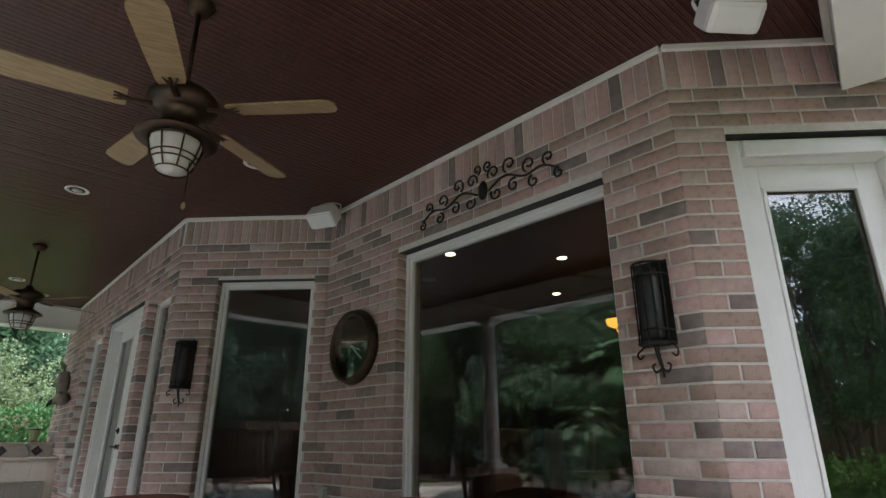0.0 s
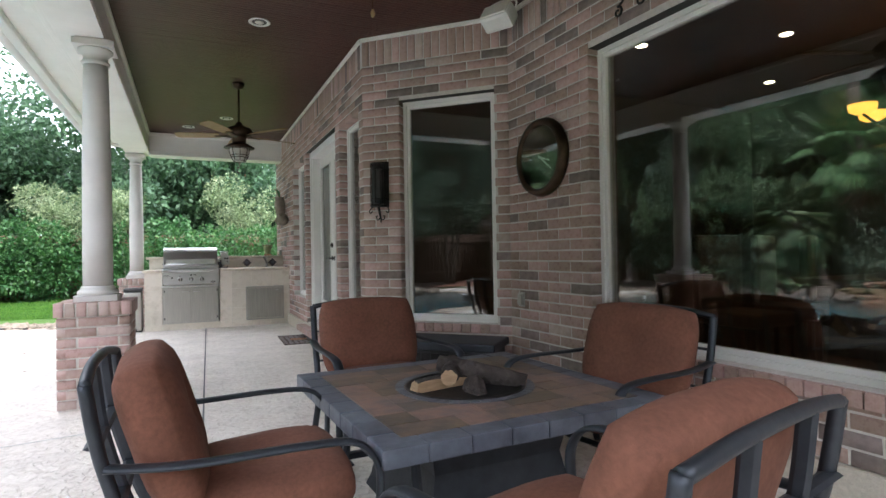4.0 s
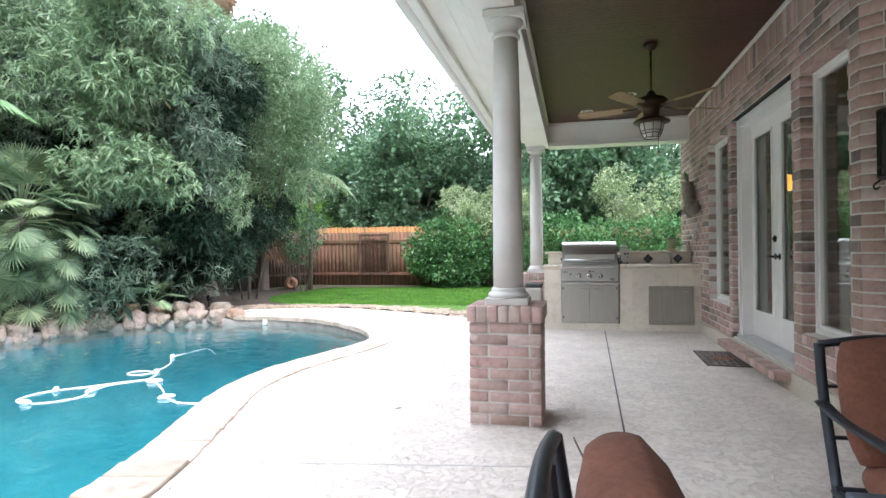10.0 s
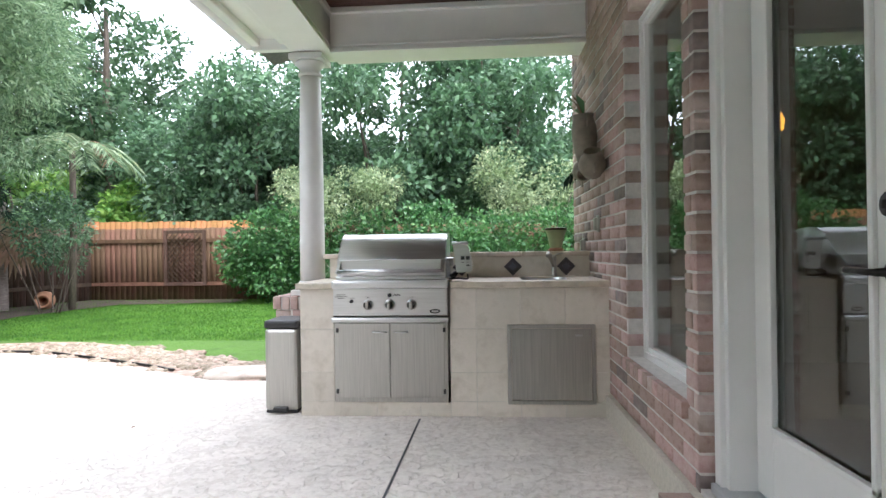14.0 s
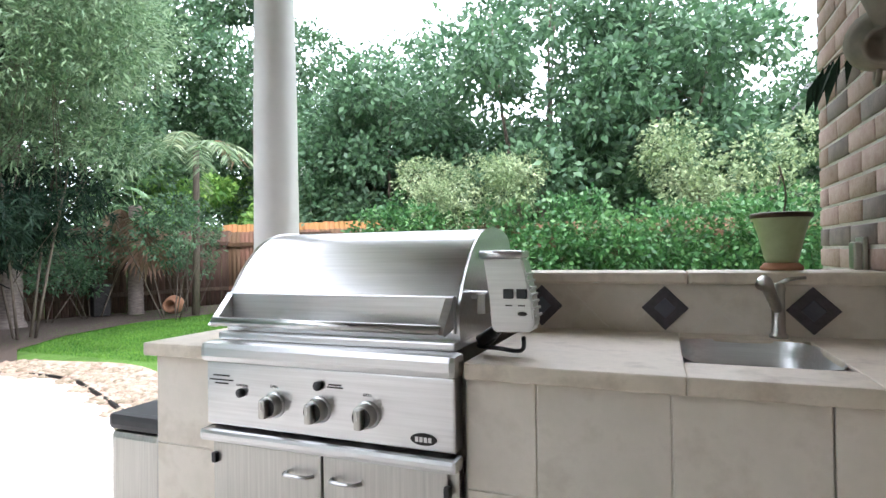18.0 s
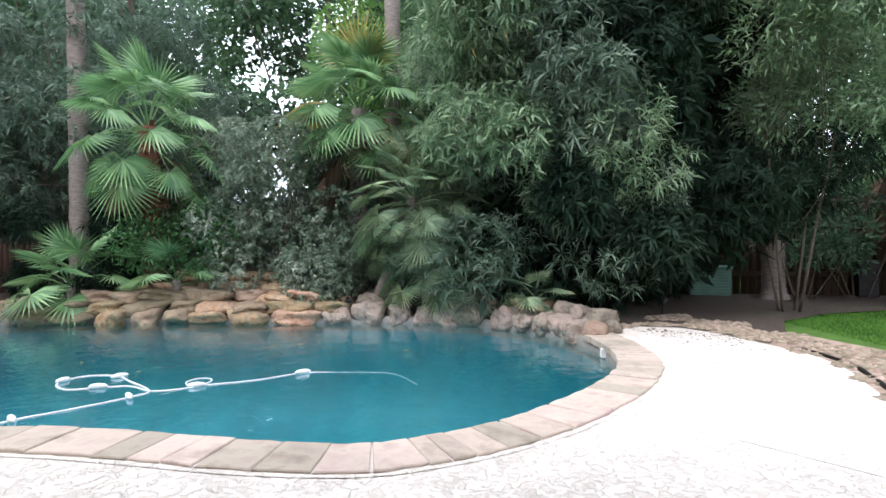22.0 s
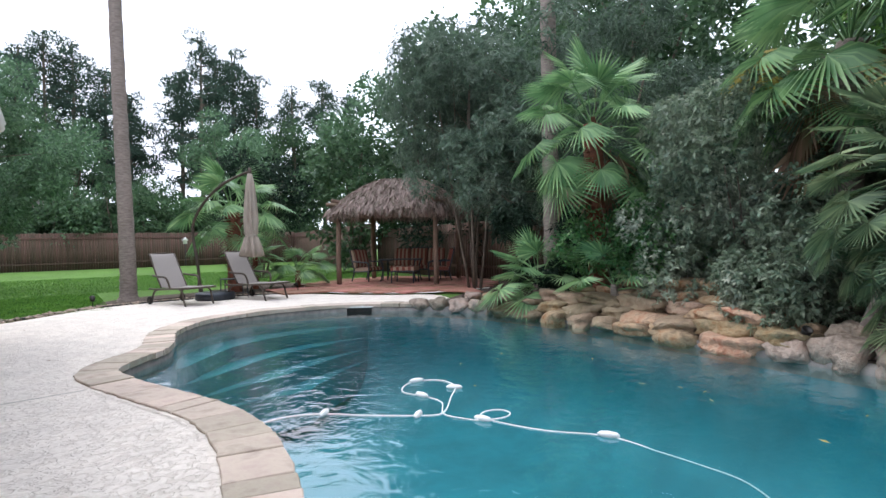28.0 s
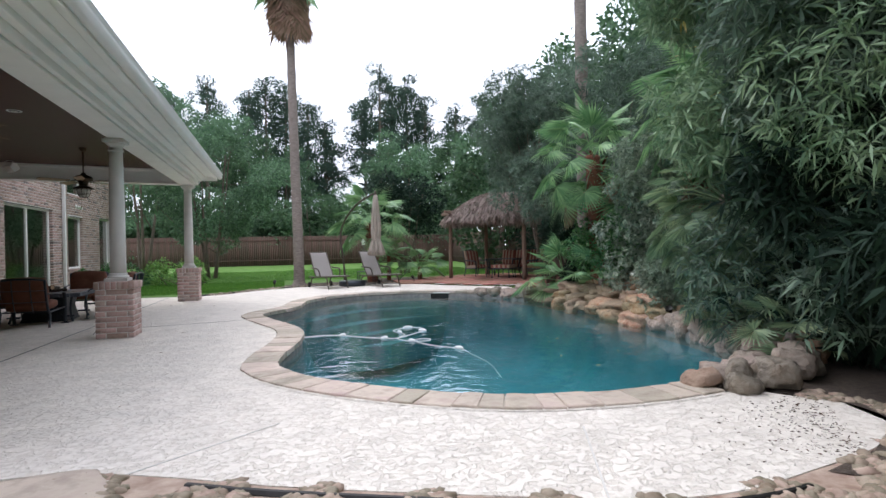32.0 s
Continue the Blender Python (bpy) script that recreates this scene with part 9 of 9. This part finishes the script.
# ---- loungers ----
def lounger(m, label):
    c = thing("sun_lounger", m, label, "lounger", "poolside loungers")
    w = 0.32
    for sx in (-1, 1):
        part("side_rail", tube(curve_points([(sx * w, -0.62, 0.33), (sx * w, -0.2, 0.33), (sx * w, 0.5, 0.36), (sx * w, 0.78, 0.37)], 5), 0.02, 8), LOUNGE_METAL, c, "", True)
        part("front_leg", tube(curve_points([(sx * w, 0.48, 0.35), (sx * w, 0.60, 0.28), (sx * w, 0.64, 0.14), (sx * w, 0.70, 0.0)], 5), 0.02, 8), LOUNGE_METAL, c, "", True)
        part("rear_leg", tube(curve_points([(sx * w, -0.2, 0.33), (sx * w, -0.42, 0.28), (sx * w, -0.52, 0.1)], 5), 0.02, 8), LOUNGE_METAL, c, "", True)
        part("arm", tube(curve_points([(sx * (w + 0.03), -0.42, 0.62), (sx * (w + 0.04), -0.2, 0.60), (sx * (w + 0.04), 0.05, 0.585), (sx * (w + 0.03), 0.14, 0.5), (sx * w, 0.16, 0.35)], 5), 0.022, 8), LOUNGE_METAL, c, "", True)
        part("back_rail", tube(curve_points([(sx * 0.29, -0.22, 0.36), (sx * 0.29, -0.45, 0.72), (sx * 0.28, -0.62, 1.02), (sx * 0.28, -0.68, 1.07)], 5), 0.018, 8), LOUNGE_METAL, c, "", True)
        wh = part("wheel", lathe([(0.02, -0.02), (0.075, -0.022), (0.088, -0.012), (0.088, 0.012), (0.075, 0.022), (0.02, 0.02)], 18, None, pose(sx * (w + 0.05), -0.52, 0.09, 0, 90, 0)), BLACK, c, "", True)
        part("hub", lathe([(0.002, -0.028), (0.022, -0.028), (0.022, 0.028), (0.002, 0.028)], 10, None, pose(sx * (w + 0.05), -0.52, 0.09, 0, 90, 0)), LOUNGE_METAL, wh)
    part("axle", tube([(-w - 0.06, -0.52, 0.09), (w + 0.06, -0.52, 0.09)], 0.012, 8), LOUNGE_METAL, c)
    part("foot_rail", tube([(-w, 0.78, 0.37), (w, 0.78, 0.37)], 0.02, 8), LOUNGE_METAL, c)
    part("top_rail", tube(curve_points([(-0.28, -0.68, 1.07), (0, -0.71, 1.085), (0.28, -0.68, 1.07)], 5), 0.018, 8), LOUNGE_METAL, c, "", True)

    def sheet(line, half, thick):
        bm = bmesh.new()
        rows = []
        for p in curve_points(line, 6):
            rows.append([bm.verts.new((x * half, p.y, p.z - 0.018 * (1 - x * x) + dz)) for dz in (0, -thick) for x in (-1, -0.5, 0, 0.5, 1)])
        for A, B in zip(rows, rows[1:]):
            for k in (0, 1, 2, 3, 5, 6, 7, 8):
                bm.faces.new((A[k], A[k + 1], B[k + 1], B[k]))
        bmesh.ops.recalc_face_normals(bm, faces=bm.faces[:])
        return bm

    part("seat_sling", sheet([(0, -0.2, 0.365), (0, 0.2, 0.365), (0, 0.55, 0.385), (0, 0.77, 0.395)], 0.305, 0.012), SLING, c, "taupe woven sling", True)
    part("back_sling", sheet([(0, -0.22, 0.375), (0, -0.44, 0.72), (0, -0.61, 1.02), (0, -0.68, 1.085)], 0.285, 0.012), SLING, c, "taupe woven sling", True)
    return c


first_lounger = lounger(pose(-4.47, -4.43, 0, 0, 0, 21.7), "taupe sling sun lounger with brown metal frame and wheels")
copy_thing(first_lounger, pose(-6.03, -4.36, 0, 0, 0, 25))

# cantilever umbrella, folded
UB, UT = Vector((-5.15, -5.75, 0)), Vector((-5.98, -4.35, 0))
UV = (UT - UB)
umb = thing("cantilever_umbrella", pose(*UB), "folded taupe cantilever umbrella on a curved brown pole", "umbrella")
d = UV
part("pole", tube(curve_points([(-d.x * 0.0, -d.y * 0.0, 0.1), (-d.x * 0.05, -d.y * 0.05, 0.8), (-d.x * 0.13, -d.y * 0.13, 1.5), (-d.x * 0.08, -d.y * 0.08, 1.9), (d.x * 0.15, d.y * 0.15, 2.32), (d.x * 0.5, d.y * 0.5, 2.68), (d.x * 1.0, d.y * 1.0, 2.92)], 8), 0.036, 10, None, 0.03), LOUNGE_METAL, umb, "", True)
part("sleeve", lathe([(0.07, 0.0), (0.07, 0.05), (0.055, 0.14), (0.045, 0.3), (0.04, 0.32)], 14), LOUNGE_METAL, umb, "", True)
for a in (0, 90):
    c, s = math.cos(math.radians(a)), math.sin(math.radians(a))
    part("cross_foot", tube([(-0.5 * c, -0.5 * s, 0.02), (0.5 * c, 0.5 * s, 0.02)], 0.022, 8), LOUNGE_METAL, umb)
part("hub", lathe([(0.002, 3.0), (0.03, 2.99), (0.045, 2.93), (0.05, 2.86), (0.03, 2.8), (0.002, 2.8)], 14, None, pose(d.x, d.y, 0)), LOUNGE_METAL, umb, "", True)
bm = bmesh.new()
prof = [(2.86, 0.05, 0.1), (2.6, 0.085, 0.25), (2.2, 0.11, 0.3), (1.8, 0.13, 0.3), (1.5, 0.125, 0.2), (1.44, 0.115, 0.12), (1.36, 0.14, 0.25), (1.15, 0.185, 0.32), (0.98, 0.215, 0.35)]
rows = []
for z, rad, rip in prof:
    rows.append([bm.verts.new((d.x + rad * (1 + rip * math.cos(8 * a + z)) * math.cos(a), d.y + rad * (1 + rip * math.cos(8 * a + z)) * math.sin(a), z + 0.03 * math.cos(8 * a))) for a in [2 * math.pi * k / 64 for k in range(64)]])
for A, B in zip(rows, rows[1:]):
    for k in range(64):
        bm.faces.new((A[k], A[(k + 1) % 64], B[(k + 1) % 64], B[k]))
bm.faces.new(rows[0]), bm.faces.new(rows[-1][::-1])
bmesh.ops.recalc_face_normals(bm, faces=bm.faces[:])
canopy = part("canopy", bm, CANVAS, umb, "folded taupe canvas canopy", True)
part("tie", lathe([(0.125, 1.41), (0.135, 1.425), (0.135, 1.455), (0.125, 1.47)], 24, None, pose(d.x, d.y, 0)), CANVAS, canopy)
base = thing("umbrella_base", pose(-5.28, -4.85, 0), "round dark weighted drum under the umbrella", "base")
part("drum", lathe([(0.002, 0.0), (0.40, 0.0), (0.43, 0.02), (0.43, 0.14), (0.40, 0.17), (0.1, 0.18), (0.002, 0.18)], 30), CHAIR_METAL, base, "", True)
st = thing("side_table", pose(-5.75, -5.05, 0), "small brown metal side table between the loungers", "table")
part("top", boxed(-0.27, 0.27, -0.22, 0.22, 0.43, 0.45, 0.006), CHAIR_METAL, st)
for x in (-0.25, 0.25):
    for y in (-0.2, 0.2):
        part("leg", tube([(x, y, 0.43), (x * 1.04, y * 1.04, 0.0)], 0.013, 8), CHAIR_METAL, st)

# ---- pool steps, skimmer, fittings ----
n_edge = len(POOL_EDGE)
e0 = min(range(n_edge), key=lambda i: (POOL_EDGE[i] - Vector((-3.6, 0.55, 0))).length)
e1 = min(range(n_edge), key=lambda i: (POOL_EDGE[i] - Vector((-7.3, -1.25, 0))).length)
steps = thing("pool_steps", pose(0, 0, 0), "curved plaster steps under water in the pool corner", "steps", kind="structure")
for k, z in enumerate((-0.40, -0.62, -0.84, -1.06)):
    outer, inn = [], []
    for i in range(e0, e1 + 1):
        t = (i - e0) / (e1 - e0)
        outer.append(Vector((*offset_loop(POOL_EDGE, 0.01)[i].xy, 0)))
        inn.append(Vector((*offset_loop(POOL_EDGE, 0.03 + (0.5 + 0.42 * k) * math.sin(math.pi * t) ** 0.6)[i].xy, 0)))
    bm = bmesh.new()
    a = [bm.verts.new((p.x, p.y, z)) for p in outer]
    b = [bm.verts.new((p.x, p.y, z)) for p in inn]
    c = [bm.verts.new((p.x, p.y, -1.6)) for p in inn]
    for q in range(len(a) - 1):
        bm.faces.new((a[q], a[q + 1], b[q + 1], b[q])), bm.faces.new((b[q], b[q + 1], c[q + 1], c[q]))
    bmesh.ops.recalc_face_normals(bm, faces=bm.faces[:])
    part("step", bm, PLASTER, steps)
skim = thing("pool_skimmer", pose(-7.15, -1.3, -0.02, 0, 0, -32), "dark skimmer opening in the pool wall", "skimmer")
part("opening", boxed(-0.24, 0.24, -0.03, 0.03, -0.2, -0.03, 0.004), BLACK, skim)
part("frame", boxed(-0.27, 0.27, -0.05, 0.02, -0.03, -0.005, 0.004), WHITE_PLASTIC, skim)
# plain white plate for the pool's return jet
fit = thing("return_fitting", pose(-5.75, 9.09, -0.03, 0, 0, -3), "small white return jet plate on the pool wall", "tile")
part("plate", boxed(-0.04, 0.04, -0.03, 0.03, -0.09, 0.0, 0.004), WHITE_PLASTIC, fit)
cl = thing("pool_cleaner", pose(-5.1, 7.85, -0.9, 0, 0, 40), "submerged blue-grey pool cleaner", "pool cleaner")
part("body", lathe([(0.002, 0.16), (0.08, 0.15), (0.16, 0.08), (0.18, 0.0), (0.17, -0.03), (0.002, -0.04)], 20), PLASTIC, cl, "", True)

# ---- far garden ----
ac = thing("utility_box", pose(-11.0, 12.72, 0, 0, 0, 72), "green louvred metal utility box in the mulch bed", "utility box")
part("body", boxed(-0.36, 0.36, -0.3, 0.3, 0.0, 0.5, 0.02), GREEN_BOX, ac)
part("lid", boxed(-0.39, 0.39, -0.33, 0.33, 0.5, 0.56, 0.025), GREEN_BOX, ac)
for k in range(8):
    part("louvre", boxed(-0.32, 0.32, -0.325, -0.295, 0.05 + 0.055 * k, 0.085 + 0.055 * k, 0.006), GREEN_BOX, ac)
    part("louvre", boxed(-0.385, -0.355, -0.26, 0.26, 0.05 + 0.055 * k, 0.085 + 0.055 * k, 0.006), GREEN_BOX, ac)
bb = thing("meter_box", pose(-10.15, 15.2, 0, 0, 0, 70), "dark plastic box against the fence", "box")
part("body", boxed(-0.16, 0.16, -0.12, 0.12, 0.0, 0.62, 0.02), BLACK, bb)
part("lid", boxed(-0.18, 0.18, -0.14, 0.14, 0.62, 0.66, 0.012), BLACK, bb)
jar = thing("clay_jar", pose(-9.0, 16.0, 0.19, 0, 90, -60), "round terracotta jar lying on its side in the bed", "jar")
part("body", lathe([(0.002, -0.25), (0.08, -0.25), (0.17, -0.15), (0.2, 0.0), (0.18, 0.11), (0.11, 0.19), (0.1, 0.22), (0.14, 0.26), (0.14, 0.28), (0.11, 0.28), (0.08, 0.22), (0.1, 0.18), (0.002, -0.05)], 26), TERRACOTTA, jar, "", True)
bh = thing("birdhouse", pose(-8.6, 20.4, -0.03), "small wooden birdhouse on a tall pole", "birdhouse")
part("pole", tube([(0, 0, 0), (0, 0, 3.5)], 0.025, 8), STEEL, bh)
part("house", boxed(-0.22, 0.22, -0.16, 0.16, 3.5, 3.78, 0.01), WHITE_PLASTIC, bh)
for s in (-1, 1):
    part("roof_panel", boxed(-0.27, 0.27, -0.01, 0.22, -0.012, 0.012, 0.003, pose(0, 0, 3.9, -28 * s, 0, 0) @ Matrix.Diagonal((1, s, 1, 1))), GREEN_BOX, bh)
for x in (-0.11, 0.11):
    part("entry", lathe([(0.002, 0), (0.035, 0), (0.035, 0.008), (0.002, 0.008)], 12, None, pose(x, -0.165, 3.62, 90, 0, 0)), BLACK, bh)
fd = thing("bird_feeder", pose(-9.6, -32.2, -0.03), "small white bird feeder on a pole by the fence", "bird feeder")
part("pole", tube([(0, 0, 0), (0, 0, 1.5)], 0.025, 8), CHAIR_METAL, fd)
part("feeder", lathe([(0.002, 1.5), (0.14, 1.5), (0.12, 1.7), (0.2, 1.75), (0.02, 1.95)], 14), WHITE_PLASTIC, fd, "", True)
for k, (x, y) in enumerate(((-2.9, -4.9), (-7.4, -5.3), (-8.6, 6.0), (-8.0, 10.6))):
    gl = thing("garden_light", pose(x, y, -0.02), "small black garden spotlight on a stake", "lamp", "garden lights")
    part("stake", tube([(0, 0, 0), (0, 0, 0.16)], 0.01, 6), BLACK, gl)
    part("lamp_head", lathe([(0.02, 0.0), (0.04, 0.02), (0.055, 0.11), (0.05, 0.115), (0.04, 0.1), (0.002, 0.09)], 14, None, pose(0, 0, 0.16, 40, 0, k * 70)), BLACK, gl, "", True)

# neighbours' houses
nb = thing("neighbour_house", pose(9.8, 34.0, -0.03), "pale blue-grey clapboard house with a steep gable", "house")
bm = boxed(-4.2, 4.2, -3.5, 3.5, 0, 6.6)
part("wall", bm, SIDING, nb)
bm = bmesh.new()
v = [bm.verts.new(p) for p in ((-4.2, -3.5, 6.6), (-1.4, -3.5, 10.6), (1.4, -3.5, 6.6), (-4.2, -3.3, 6.6), (-1.4, -3.3, 10.6), (1.4, -3.3, 6.6))]
for q in ((0, 1, 2), (5, 4, 3), (0, 3, 4, 1), (1, 4, 5, 2), (2, 5, 3, 0)):
    bm.faces.new([v[i] for i in q])
part("gable", bm, SIDING, nb)
bm = bmesh.new()
for (x0, z0), (x1, z1) in (((-4.7, 6.1), (-1.4, 10.75)), ((4.7, 6.1), (-1.4, 10.75))):
    v = [bm.verts.new(p) for p in ((x0, -4.0, z0), (x1, -4.0, z1), (x1, 4.0, z1), (x0, 4.0, z0), (x0, -4.0, z0 + 0.12), (x1, -4.0, z1 + 0.12), (x1, 4.0, z1 + 0.12), (x0, 4.0, z0 + 0.12))]
    for q in ((0, 1, 2, 3), (4, 7, 6, 5), (0, 4, 5, 1), (2, 6, 7, 3), (0, 3, 7, 4), (1, 5, 6, 2)):
        bm.faces.new([v[i] for i in q])
bmesh.ops.recalc_face_normals(bm, faces=bm.faces[:])
part("roof", bm, ROOF, nb)
for k in range(60):
    part("clapboard", boxed(-4.24, 4.24, -3.53, -3.5, 0.1 * k + 0.3, 0.1 * k + 0.385, 0.0), SIDING, nb) if k > 30 else None
for x in (-2.2, 0.2, 2.6):
    w = part("window", boxed(x - 0.5, x + 0.5, -3.58, -3.52, 4.3, 5.8, 0.01), WHITE, nb)
    part("pane", boxed(x - 0.42, x + 0.42, -3.6, -3.585, 4.38, 5.72, 0.002), GLASS, w)
far = thing("neighbour_house", pose(-3.0, -46, -0.03), "grey-roofed house far behind the trees", "house")
part("wall", boxed(-6, 6, -4, 4, 0, 3.0), STUCCO, far)
bm = bmesh.new()
v = [bm.verts.new(p) for p in ((-6.6, -4.6, 2.9), (6.6, -4.6, 2.9), (6.6, 4.6, 2.9), (-6.6, 4.6, 2.9), (-3, 0, 5.4), (3, 0, 5.4))]
for q in ((0, 1, 5, 4), (1, 2, 5), (2, 3, 4, 5), (3, 0, 4), (3, 2, 1, 0)):
    bm.faces.new([v[i] for i in q])
part("roof", bm, ROOF, far)
for x in (-4, -1, 2, 4.6):
    w = part("window", boxed(x - 0.5, x + 0.5, 3.98, 4.05, 1.0, 2.2, 0.01), WHITE, far)
    part("pane", boxed(x - 0.42, x + 0.42, 4.055, 4.065, 1.08, 2.12, 0.002), GLASS, w)

# dark metal edging between lawn and deck
for name, line in (("edging_1", [(-2.6, 9.9), (-3.0, 10.12), (-3.6, 10.4), (-4.2, 10.66), (-4.7, 10.86), (-5.2, 10.92), (-5.5, 10.9)]), ("edging_2", [(-1.0, -3.15), (-1.9, -3.85), (-2.7, -4.72), (-3.6, -5.2), (-5.0, -5.42), (-6.6, -5.22), (-7.8, -4.7)])):
    e = part(name, tube([(p.x, p.y, 0.0) for p in curve_points([(*q, 0) for q in line], 5)], 0.022, 6), BLACK)
    tagged(e, "dark garden edging strip beside the concrete deck", "edging", kind="structure")
# loose leaves and twigs on the deck and the water
rl = np.random.default_rng(900)
for k in range(26):
    lf = bmesh.new()
    s = rl.uniform(0.02, 0.045)
    v = [lf.verts.new(p) for p in ((-s, 0, 0.002), (0, s * 0.28, 0.006), (s, 0, 0.003), (0, -s * 0.28, 0.001), (0, 0, 0.009))]
    for q in ((0, 1, 4), (1, 2, 4), (2, 3, 4), (3, 0, 4)):
        lf.faces.new([v[i] for i in q])
    if k < 14:
        x, y, z = rl.uniform(-3.4, -0.6), rl.uniform(-2, 9.2), 0.003
        if x < -2.4:
            x += 1.4
    else:
        x, y, z = rl.uniform(-7.2, -5.2), rl.uniform(3.5, 8.0), WATER_Z + 0.006
    ob = part("fallen_leaf", lf, LEAF_DEAD if k < 14 else LEAF_YELLOW)
    ob.matrix_basis = pose(x, y, z, 0, 0, rl.uniform(0, 360))
    tagged(ob, "small curled fallen leaf", "leaf", "fallen leaves")


lay_bricks()
